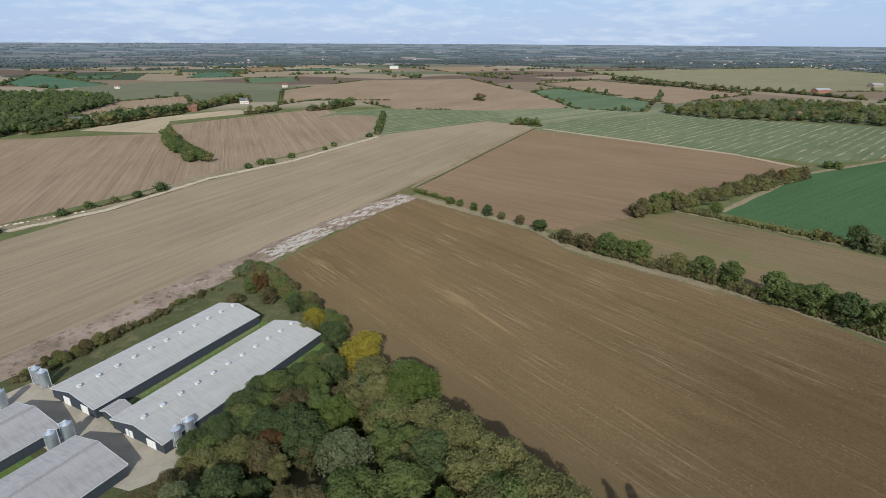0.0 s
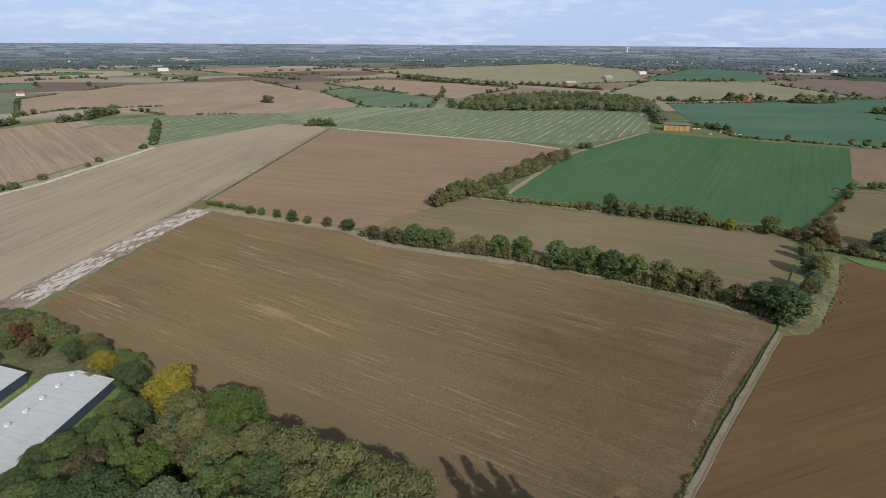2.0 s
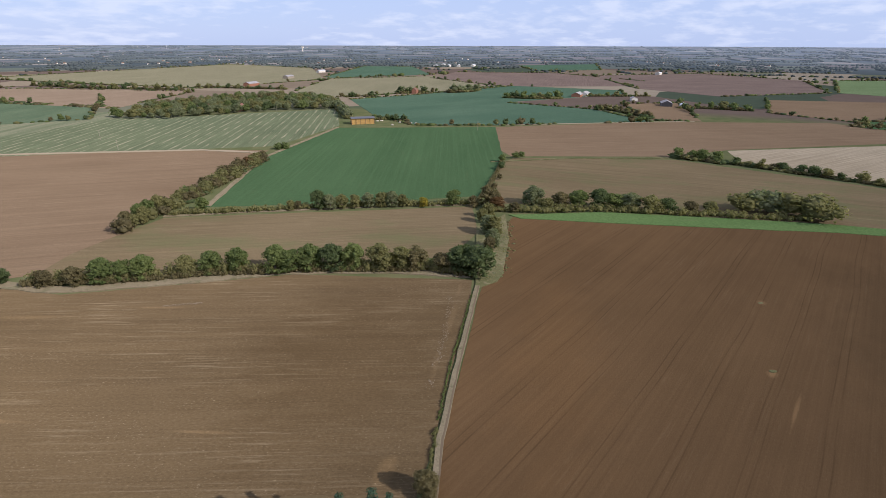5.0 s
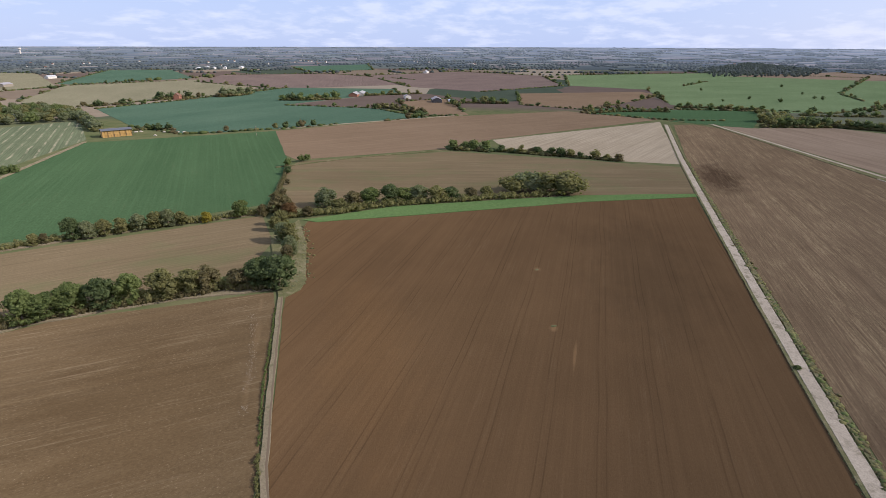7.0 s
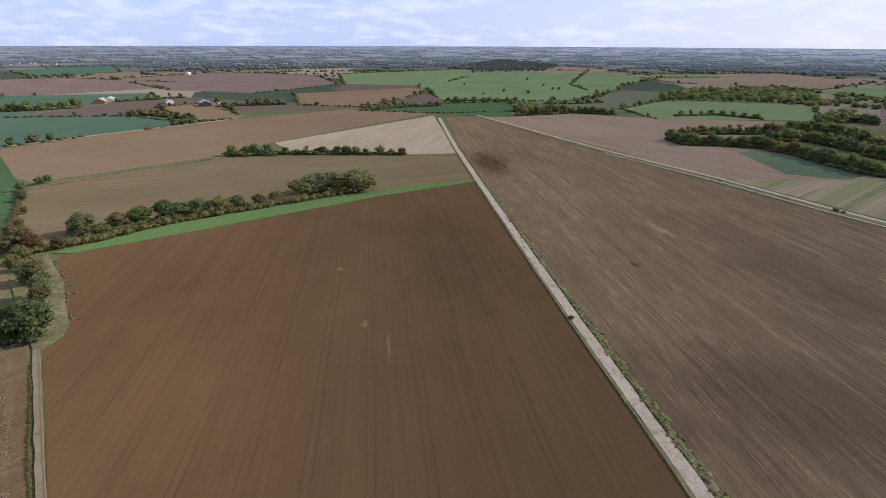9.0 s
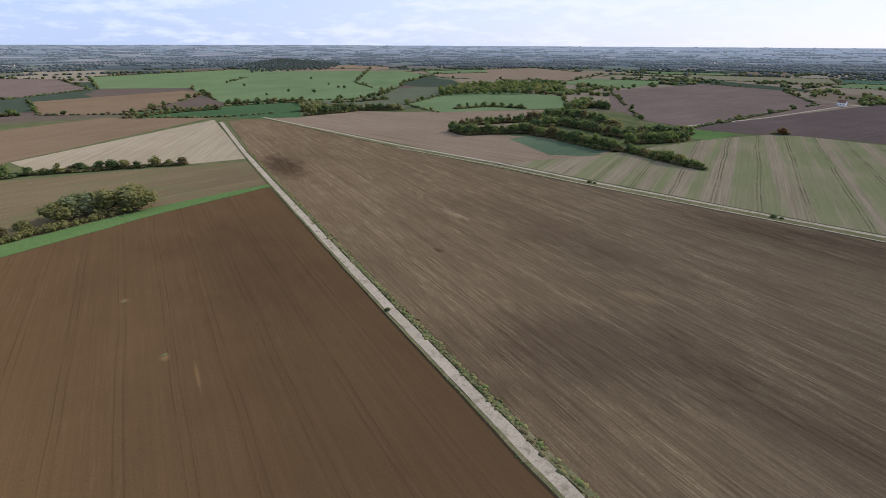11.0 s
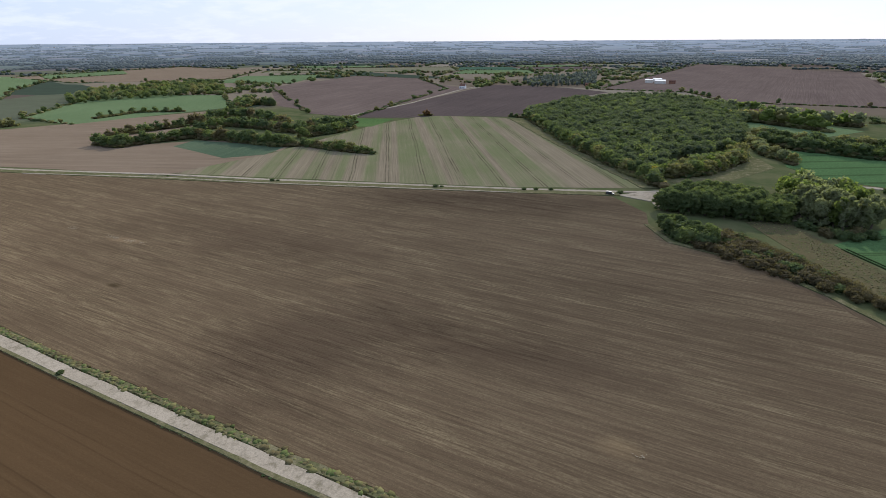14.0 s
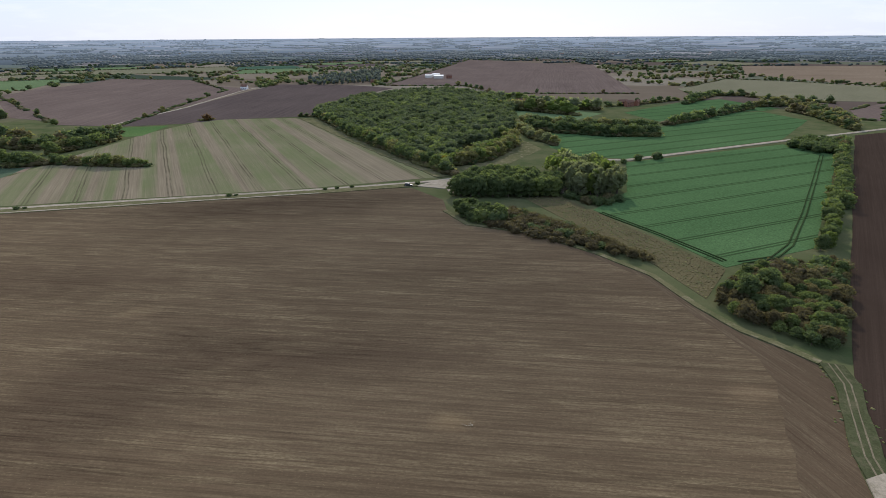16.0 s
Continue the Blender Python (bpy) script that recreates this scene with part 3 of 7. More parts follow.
def sheet(name, pts, mat, label, category, rows=None, thick=0.35, clear=True, lift=0.0, hedged=False):
    """A piece of land: a thin slab on the ground, with UV in metres along its rows."""
    TOP[0] += 0.003
    z = TOP[0] + lift
    if clear:
        FIELDS.append(pts)
        if hedged or name.startswith(("far_field", "meadow")):
            HEDGED.append(pts)
    (ax, ay), (bx, by) = rows or (pts[0], pts[1])
    ang = math.atan2(by - ay, bx - ax)
    vx, vy = math.cos(ang), math.sin(ang)
    # wobble long edges a little, as worked land has
    ring = []
    for (x0, y0), (x1, y1) in zip(pts, pts[1:] + pts[:1]):
        d = math.hypot(x1 - x0, y1 - y0)
        k = max(1, min(24, int(d / 12)))
        for i in range(k):
            x, y = x0 + (x1 - x0) * i / k, y0 + (y1 - y0) * i / k
            if i:
                w = 0.8 * noise.noise((x / 25, y / 25, 3.0))
                x, y = x - (y1 - y0) / d * w, y + (x1 - x0) / d * w
            ring.append((x, y))
    bm = bmesh.new()
    low = [bm.verts.new((x, y, level(x, y) + z - thick)) for x, y in ring]
    top = [bm.verts.new((x, y, level(x, y) + z)) for x, y in ring]
    n = len(ring)
    face = bm.faces.new(top)
    for i in range(n):
        bm.faces.new((low[i], low[(i + 1) % n], top[(i + 1) % n], top[i]))
    bm.normal_update()
    if face.normal.z < 0:
        bmesh.ops.reverse_faces(bm, faces=bm.faces)
    bmesh.ops.triangulate(bm, faces=[face], ngon_method="EAR_CLIP")
    uv = bm.loops.layers.uv.new("rows")
    for f in bm.faces:
        for l in f.loops:
            x, y, _ = l.vert.co
            l[uv].uv = (-vy * x + vx * y, vx * x + vy * y)
    me = bpy.data.meshes.new(name)
    bm.to_mesh(me)
    bm.free()
    me.materials.append(mat)
    return tagged(new(name, me), label, category, kind="structure")


def ribbon(name, line, width, mat, label, category, height=0.12, ragged=0.0, off=0.0, step=5.0):
    """A road, track or verge: a low band with its own thickness along a line."""
    TOP[0] += 0.003
    z = TOP[0] + 0.04 + 0.35 * height
    pts = []
    for i in range(len(line) - 1):
        (x0, y0), (x1, y1) = line[i], line[i + 1]
        k = max(1, min(90, int(math.hypot(x1 - x0, y1 - y0) / step)))
        pts += [(x0 + (x1 - x0) * j / k, y0 + (y1 - y0) * j / k) for j in range(k)]
    pts.append(line[-1])
    verts, faces = [], []
    for i, (x, y) in enumerate(pts):
        (xa, ya), (xb, yb) = pts[max(0, i - 1)], pts[min(len(pts) - 1, i + 1)]
        d = math.hypot(xb - xa, yb - ya)
        nx, ny = -(yb - ya) / d, (xb - xa) / d
        wl = width / 2 * (1 + ragged * 1.6 * noise.noise((x / 4, y / 4, 1.0)))
        wr = width / 2 * (1 + ragged * 1.6 * noise.noise((x / 4, y / 4, 7.0)))
        for s, zz in ((wl, -0.3), (wl, z), (-wr, z), (-wr, -0.3)):
            verts.append((x + nx * (s + off), y + ny * (s + off), level(x, y) + zz))
    for i in range(len(pts) - 1):
        a, b = 4 * i, 4 * i + 4
        faces += [(a + j, b + j, b + j + 1, a + j + 1) for j in range(3)]
    me = mesh_of(name, verts, [f[::-1] for f in faces], mat)
    return tagged(new(name, me), label, category, kind="structure")


# ---- plants ----
rng = np.random.default_rng(11)


def ball(sub):
    bm = bmesh.new()
    bmesh.ops.create_icosphere(bm, subdivisions=sub, radius=1)
    v = np.array([p.co for p in bm.verts])
    f = np.array([[p.index for p in q.verts] for q in bm.faces])
    bm.free()
    return v, f


BALL1, BALL2 = ball(1), ball(2)


def leafy(lobes, leaves, leaf, core=0.84, ball_of=BALL1, seed=0):
    """Vertices and faces of foliage: leaf clumps strewn over lobes (x, y, z, radius, flattening), each round a rough inner mass."""
    g = np.random.default_rng(seed)
    lobes = np.array(lobes)
    verts, faces, base = [], [], 0
    bv, bf = ball_of
    for x, y, z, r, fl in lobes:
        k = bv * (r * core) * (1 + (0.16 if len(bv) < 20 else 0.09) * g.standard_normal((len(bv), 1)))
        k[:, 2] *= fl
        verts.append(k + (x, y, z))
        faces.append(bf + base)
        base += len(bv)
    if not leaves:
        return np.vstack(verts), np.vstack(faces)
    area = lobes[:, 3] ** 2
    which = g.choice(len(lobes), leaves, p=area / area.sum())
    d = g.standard_normal((leaves, 3))
    d /= np.linalg.norm(d, axis=1)[:, None]
    d[:, 2] = np.where(d[:, 2] < -0.45, -d[:, 2], d[:, 2])
    L = lobes[which]
    pos = L[:, :3] + d * L[:, 3:4] * g.uniform(0.74, 1.2, (leaves, 1)) * np.stack([np.ones(leaves), np.ones(leaves), L[:, 4]], 1)
    # drop those deep inside another lobe
    deep = np.zeros(leaves, bool)
    for x, y, z, r, fl in lobes:
        q = (pos - (x, y, z)) / (r, r, r * fl)
        deep |= (q ** 2).sum(1) < 0.6
    pos, d = pos[~deep], d[~deep]
    n = len(pos)
    nrm = d + 0.75 * g.standard_normal((n, 3))
    nrm /= np.linalg.norm(nrm, axis=1)[:, None]
    a = np.cross(nrm, g.standard_normal((n, 3)))
    a /= np.linalg.norm(a, axis=1)[:, None]
    b = np.cross(nrm, a)
    s = leaf * g.uniform(0.55, 1.35, (n, 1))
    s *= 1.35
    blade = np.stack([pos + a * s, pos - a * s * 0.6 + b * s * 0.62 + nrm * s * 0.2, pos - a * s * 0.5 - b * s * 0.6], 1).reshape(-1, 3)
    verts.append(blade)
    faces.append(np.arange(3 * n).reshape(n, 3) + base)
    return np.vstack(verts), np.vstack(faces)


def crown_lobes(g, kind, fine=False):
    """Lobes of a crown of a tree 1 high, by its habit; fine: many small boughs for a tree seen close."""
    out = []
    many, small = (2, 0.72) if fine else (1, 1.0)
    if kind == "round":
        lean, swell = g.uniform(-0.05, 0.05, 2), 1 + 0.16 * g.standard_normal(7)
        for i in range(17 * many):
            a, e = g.uniform(0, 6.283), g.uniform(-0.5, 1.45)
            rr = (0.28 if fine else 0.27) * swell[int(a / 0.9)] + 0.03 * g.standard_normal()
            out.append((lean[0] + rr * math.cos(a) * math.cos(e), lean[1] + rr * math.sin(a) * math.cos(e), 0.55 + 0.29 * swell[int(a)] * math.sin(e), g.uniform(0.13, 0.2) * small, 0.9))
        for i in range(7 * many):
            a, rr = 0.9 * i + g.uniform(-0.3, 0.3), g.uniform(0.16, 0.3)
            out.append((rr * math.cos(a), rr * math.sin(a), g.uniform(0.12, 0.32), g.uniform(0.11, 0.16) * small, 0.9))
        out.append((0, 0, 0.52, 0.3, 1.0))
    elif kind == "tall":
        for i in range(16 * many):
            a, h = g.uniform(0, 6.283), g.uniform(0.16, 0.92)
            w = 0.22 * math.sin(math.pi * min(1, (h - 0.12) / 0.95)) ** 0.6
            out.append((w * math.cos(a), w * math.sin(a), h, g.uniform(0.09, 0.15) * small, 1.15))
        out.append((0, 0, 0.52, 0.18, 1.7))
    elif kind == "spire":
        for i in range(14):
            h = 0.12 + 0.84 * i / 13
            w = 0.16 * (1 - h) + 0.012
            for j in range(3):
                a = g.uniform(0, 6.283)
                out.append((w * 0.7 * math.cos(a), w * 0.7 * math.sin(a), h, w * 0.75 + 0.018, 0.9))
    elif kind == "bush":
        for i in range(12 * many):
            a, e = g.uniform(0, 6.283), g.uniform(0.0, 1.4)
            rr = g.uniform(0.3, 0.42)
            out.append((rr * math.cos(a) * math.cos(e), rr * math.sin(a) * math.cos(e), 0.32 + 0.4 * math.sin(e), g.uniform(0.2, 0.3) * small, 0.9))
        out.append((0, 0, 0.4, 0.42, 0.9))
    return out


CROWNS, SHAPE, TRUNKS = {}, {}, {}
VARIANTS = {"round": 6, "tall": 4, "spire": 2, "bush": 5}
for kind, variants in VARIANTS.items():
    # 0 close by, 1 within a few hundred metres, 4 middle distance, 2 far, 3 under the skyline
    for far, leaves, leaf, keep, core, body in ((0, 9000, 0.0165, 99, 0.72, BALL1), (1, 2300, 0.031, 99, 0.75, BALL1), (2, 46, 0.08, 5, 0.82, BALL1), (3, 0, 0.28, 1, 0.95, BALL1), (4, 430, 0.043, 9, 0.76, BALL1)):
        for i in range(variants):
            lobes = crown_lobes(np.random.default_rng(1000 * i + len(kind)), kind, far < 2)
            if keep < 99:
                lobes = [(x, y, z, r * {1: 1.5, 5: 1.3, 9: 1.2}[keep], f) for x, y, z, r, f in lobes[:keep - 1] + lobes[-1:]]
            few = {"bush": (0.6, 1.5), "spire": (0.8, 0.55)}.get(kind, (1.0, 1.0))
            SHAPE[kind, far, i] = leafy(lobes, int(leaves * few[0]), leaf * few[1], core, body, 7 * i + far)
            if far < 2:
                CROWNS[kind, far, i] = mesh_np("crown", *SHAPE[kind, far, i], [M["leaf_mid"]])
for i in range(3):
    bm = bmesh.new()
    g = random.Random(40 + i)
    tube(bm, (0, 0, -0.03), (0.01, 0.005, 0.25), 0.034, 0.024, 8)
    tube(bm, (0.01, 0.005, 0.25), (0.0, 0.015, 0.6), 0.024, 0.012, 7)
    for k in range(6):
        a = 1.05 * k + g.uniform(-0.3, 0.3)
        z = g.uniform(0.22, 0.42)
        tube(bm, (0.008, 0.005, z), (0.2 * math.cos(a), 0.2 * math.sin(a), z + g.uniform(0.14, 0.3)), 0.013, 0.004, 5)
    me = bpy.data.meshes.new("trunk")
    bm.to_mesh(me)
    bm.free()
    me.materials.append(M["bark"])
    TRUNKS[i] = me

LEAF_WORDS = {
    "leaf_dark": "dark green", "leaf_mid": "green", "leaf_olive": "olive green", "leaf_pale": "pale grey-green", "leaf_bright": "bright green",
    "leaf_yellow": "golden yellow", "leaf_rust": "rusty brown", "leaf_brown": "brownish", "leaf_thorn": "dull brown", "needle": "blue-green needled",
}
KIND_WORDS = {"round": "broad tree", "tall": "slender tree", "spire": "pointed conifer", "bush": "dense shrub"}


SINGLE = 300.0
BUCKET = []


def tree(x, y, h, leaf="leaf_mid", kind="round", where="in a field hedge", group="hedgerow trees", wide=1.0):
    """One tree or shrub: an Empty at its foot with trunk and crown under it. Those far off are gathered and joined later."""
    r = math.hypot(x, y)
    w = h * wide * float(rng.uniform(0.92, 1.1))
    if r > (SINGLE if kind != "bush" else 205.0):
        BUCKET.append((x, y, h * 1.05, w * 1.2, leaf, kind, 4 if r < 520 else (2 if r < 1900 else 3)))
        return None
    far = 0 if r < 160 else 1
    i = int(rng.integers(0, VARIANTS[kind]))
    name = "shrub" if kind == "bush" else ("conifer" if kind == "spire" else "tree")
    root = new(name)
    root.empty_display_size = 0.5
    root.location = (x, y, level(x, y))
    root.rotation_euler = (0, 0, float(rng.uniform(0, 6.283)))
    root.scale = (w, w, h)
    crown = new("crown", CROWNS[kind, far, i])
    crown.parent = root
    crown.material_slots[0].link = "OBJECT"
    crown.material_slots[0].material = M[leaf]
    trunk = new("stem" if kind == "bush" else "trunk", TRUNKS[i % 3])
    trunk.parent = root
    if kind == "bush":
        trunk.scale = (0.9, 0.9, 0.9)
    tagged(root, LEAF_WORDS[leaf] + " " + KIND_WORDS[kind] + " " + where, "shrub" if kind == "bush" else "tree", group)
    return root


def pick(choices):
    names = list(choices)
    w = np.array([choices[n] for n in names], float)
    return names[int(rng.choice(len(names), p=w / w.sum()))]


def tree_row(line, step, h0, h1, leaves, kinds, where, group, jitter=1.5, wide=1.0):
    for x, y, a in along(line, step):
        if math.hypot(x, y) > SINGLE:
            # thorn and bramble fill the gaps between the trees
            b = float(rng.uniform(0.3, 0.5)) * h1
            for k in (-0.36, 0.0, 0.36):
                BUCKET.append((x + k * step * math.cos(a), y + k * step * math.sin(a), b, b * 2.0, pick({"leaf_brown": 2, "leaf_olive": 2, "leaf_dark": 1}), "bush", 2))
        tree(x + rng.uniform(-jitter, jitter), y + rng.uniform(-jitter, jitter), float(rng.uniform(h0, h1)), pick(leaves), pick(kinds), where, group, wide)


def fill(poly, step):
    """Scattered points that keep their distance, inside an outline."""
    xs, ys = [p[0] for p in poly], [p[1] for p in poly]
    out = []
    y, odd = min(ys), 0
    while y < max(ys):
        x = min(xs) + (step / 2 if odd else 0)
        while x < max(xs):
            px, py = x + rng.uniform(-0.33, 0.33) * step, y + rng.uniform(-0.33, 0.33) * step
            if inside(poly, px, py):
                out.append((float(px), float(py)))
            x += step
        y, odd = y + step * 0.87, not odd
    return out


def copse(poly, step, h0, h1, leaves, kinds, where, group, wide=1.0):
    for x, y in fill(poly, step):
        tree(x, y, float(rng.uniform(h0, h1)), pick(leaves), pick(kinds), where, group, wide)


def hedge(line, width, height, leaf, label, density=40, leaf_size=0.22):
    """A field hedge as one clipped or wild body of leaves along a line."""
    lobes = []
    for x, y, a in along(line, max(0.6, width * 0.3)):
        f = 0.55 + 0.6 * float(rng.random())
        o = float(rng.uniform(-0.28, 0.28)) * width
        lobes.append((x - o * math.sin(a), y + o * math.cos(a), level(x, y) + height * 0.42 * f, width * 0.38 * f, height / width * 1.3))
    v, f = leafy(lobes, int(density * len(lobes)), leaf_size, 0.7, BALL1, len(lobes))
    ob = new("hedge", mesh_np("hedge", v, f, [M[leaf]]))
    return tagged(ob, label, "hedge", "field hedges")


def scatter(name, line, spread, step, size, mat, label, category):
    """Stones, clods or straw lying loose in a broken streak along a line, past counting."""
    verts, faces = [], []
    for x, y, a in along(line, step):
        if noise.noise((x / 5, y / 5, 6.0)) < -0.05:
            continue
        x, y, s = x + float(rng.normal(0, spread)), y + float(rng.normal(0, spread)), size * float(rng.uniform(0.4, 1.3))
        k = len(verts)
        verts += [(x + s * c, y + s * d, TOP[0] + z) for c, d, z in ((-1, -0.4, 0), (0.2, -0.7, 0), (1.1, 0.1, 0), (0.1, 0.6, 0), (0.1, 0, 0.06))]
        faces += [(k, k + 1, k + 4), (k + 1, k + 2, k + 4), (k + 2, k + 3, k + 4), (k + 3, k, k + 4)]
    return tagged(new(name, mesh_of(name, verts, faces, mat)), label, category, kind="stuff")


def joined(name, specs, label):
    """Trees that nobody could count, joined into one body; specs: x, y, height, width, leaf, kind, coarseness."""
    leaves = sorted({q[4] for q in specs})
    vs, fs, ms, base = [], [], [], 0
    for x, y, h, w, leaf, kind, far in specs:
        v, f = SHAPE[kind, far, int(rng.integers(0, VARIANTS[kind]))]
        a = float(rng.uniform(0, 6.283))
        c, s = math.cos(a), math.sin(a)
        q = np.empty(v.shape)
        q[:, 0] = (v[:, 0] * c - v[:, 1] * s) * w + x
        q[:, 1] = (v[:, 0] * s + v[:, 1] * c) * w + y
        q[:, 2] = v[:, 2] * h + level(x, y) - 0.14 * h
        vs.append(q)
        fs.append(f + base)
        ms.append(np.full(len(f), leaves.index(leaf)))
        base += len(v)
    ob = new(name, mesh_np(name, np.vstack(vs), np.vstack(fs), [M[q] for q in leaves], np.concatenate(ms)))
    return tagged(ob, label, "woodland", kind="stuff")


def woods(name, points, leaves, label, far=1, h0=8.0, h1=11.0, wide=1.0, kind="round"):
    """Woodland as one body of many crowns."""
    specs = []
    for x, y in points:
        h = float(rng.uniform(h0, h1))
        specs.append((x, y, h, h * wide * float(rng.uniform(0.9, 1.15)), pick(leaves), kind, far))
    return joined(name, specs, label)


def tufts(line, off, spread, step, h0, h1, label, leaves):
    """Tussocks and weeds strewn along a verge, past counting."""
    specs = []
    for x, y, a in along(line, step):
        o = off + float(rng.normal(0, spread))
        h = float(rng.uniform(h0, h1))
        specs.append((x - o * math.sin(a), y + o * math.cos(a), h, h * float(rng.uniform(1.3, 2.4)), pick(leaves), "bush", 3))
    ob = joined("verge_tussocks", specs, label)
    return tagged(ob, category="grass")


# ---- buildings ----
def shed(x, y, heading, length, width, eave, ridge, roof, label, vents=0, doors=(), group="poultry sheds", ridge_cap=0.0):
    """A long low livestock shed; x along its ridge from the near gable."""
    root = new("livestock_shed")
    root.matrix_world = pose(x, y, 0, 0, 0, heading)
    tagged(root, label, "farm shed", group)
    w = width / 2 - 0.2
    for s in (-1, 1):
        bm = bmesh.new()
        box(bm, 0.35, length - 0.35, s * w - 0.12, s * w + 0.12, 0, eave - 0.03)
        for k in range(int(length / 5)):
            box(bm, 2.5 + 5 * k, 2.62 + 5 * k, s * (w + 0.12) - 0.05, s * (w + 0.12) + 0.05, 0, eave - 0.06)
        part("side_wall", bm, M["wall_dark"], root)
    for xg in (0.35, length - 0.6):
        bm = bmesh.new()
        prism(bm, [(-w - 0.1, 0), (w + 0.1, 0), (w + 0.1, eave - 0.05), (0, ridge - 0.16), (-w - 0.1, eave - 0.05)], xg, xg + 0.25)
        part("gable_wall", bm, M["wall_dark"], root)
    for s in (-1, 1):
        bm = bmesh.new()
        y1 = s * width / 2
        a = [(0.02 * s, ridge), (y1, eave), (y1, eave - 0.14), (0.02 * s, ridge - 0.14)]
        prism(bm, a, 0, length)
        part("roof_slope", bm, roof, root)
        bm = bmesh.new()
        prism(bm, [(y1 - 0.06 * s, eave - 0.05), (y1 + 0.14 * s, eave - 0.05), (y1 + 0.14 * s, eave - 0.19), (y1 - 0.06 * s, eave - 0.19)], 0, length)
        part("gutter", bm, M["trim"], root)
        bm = bmesh.new()
        prism(bm, [(0.0, ridge + 0.05), (y1, eave + 0.05), (y1, eave - 0.22), (0.0, ridge - 0.22)], -0.1, -0.003)
        part("barge_board", bm, M["trim"], root)
    bm = bmesh.new()
    hc = 0.06 + ridge_cap
    prism(bm, [(-0.35, ridge - 0.09), (-0.22, ridge + hc), (0.22, ridge + hc), (0.35, ridge - 0.09)], 0.05, length - 0.05)
    part("ridge_cap", bm, roof, root)
    for k in range(vents):
        vx = length * (k + 0.5) / vents
        bm = bmesh.new()
        box(bm, vx - 0.34, vx + 0.34, -0.34, 0.34, ridge - 0.25, ridge + 0.42)
        v = part("ridge_vent", bm, M["white"], root, "white square roof ventilator")
        bm = bmesh.new()
        for s in (-1, 1):
            prism(bm, [(s * 0.05, ridge + 0.7), (s * 0.62, ridge + 0.52), (s * 0.62, ridge + 0.46), (s * 0.05, ridge + 0.64)], vx - 0.44, vx + 0.44)
        part("cowl", bm, M["trim"], v)
    for y0, y1, h in doors:
        bm = bmesh.new()
        box(bm, 0.24, 0.345, y0, y1, 0, h, 0.01)
        d = part("door", bm, M["white"], root, "white painted double door")
        for q in (y0 - 0.08, y1):
            bm = bmesh.new()
            box(bm, 0.2, 0.238, q, q + 0.08, 0, h)
            part("door_post", bm, M["trim"], d)
    return root


def silo(x, y, h=6.2, r=1.35, turn=0.0):
    """A galvanised feed bin: ribbed drum on legs, cone below and above, ladder and fill pipe."""
    root = new("feed_silo")
    root.matrix_world = pose(x, y, 0, 0, 0, turn)
    tagged(root, "galvanised steel feed silo on legs beside a shed", "silo", "feed silos")
    z0, z1 = 0.95, h - 0.75
    bm = bmesh.new()
    k, seg, rings = 7, 24, []
    for i in range(k):
        a, b = z0 + (z1 - z0) * i / k, z0 + (z1 - z0) * (i + 1) / k
        for rr, z in ((r + 0.03, a), (r + 0.03, a + 0.05), (r, a + 0.06), (r, b - 0.005)):
            rings.append([bm.verts.new((rr * math.cos(2 * math.pi * q / seg), rr * math.sin(2 * math.pi * q / seg), z)) for q in range(seg)])
    for lower, upper in zip(rings, rings[1:]):
        for q in range(seg):
            bm.faces.new((lower[q], lower[(q + 1) % seg], upper[(q + 1) % seg], upper[q]))
    bm.faces.new(rings[0][::-1])
    bm.faces.new(rings[-1])
    part("drum", bm, M["steel"], root)
    bm = bmesh.new()
    tube(bm, (0, 0, z1), (0, 0, h - 0.12), r + 0.05, 0.3, 24)
    roof = part("cone_roof", bm, M["steel"], root)
    bm = bmesh.new()
    tube(bm, (0, 0, h - 0.12), (0, 0, h), 0.33, 0.3, 14)
    part("lid", bm, M["trim"], roof)
    bm = bmesh.new()
    tube(bm, (0, 0, 0.2), (0, 0, z0), 0.45, r, 24)
    part("hopper", bm, M["steel"], root)
    for i in range(4):
        a = math.pi / 4 + i * math.pi / 2
        bm = bmesh.new()
        cx, cy = (r + 0.02) * math.cos(a), (r + 0.02) * math.sin(a)
        tube(bm, (cx, cy, 0), (cx, cy, z0 + 0.5), 0.06, 0.06, 6)
        part("leg", bm, M["trim"], root)
    bm = bmesh.new()
    for s in (-0.2, 0.2):
        tube(bm, (r + 0.16, s, 0.3), (r + 0.16, s, z1 + 0.25), 0.03, 0.03, 5)
    for i in range(int((z1 - 0.4) / 0.35)):
        tube(bm, (r + 0.16, -0.2, 0.5 + 0.35 * i), (r + 0.16, 0.2, 0.5 + 0.35 * i), 0.02, 0.02, 4)
    part("ladder", bm, M["trim"], root)
    bm = bmesh.new()
    tube(bm, (-r - 0.2, 0, 0.8), (-r - 0.2, 0, z1 + 0.4), 0.08, 0.08, 8)
    tube(bm, (-r - 0.2, 0, z1 + 0.4), (-0.2, 0, h - 0.05), 0.08, 0.08, 8)
    part("fill_pipe", bm, M["trim"], root)
    return root


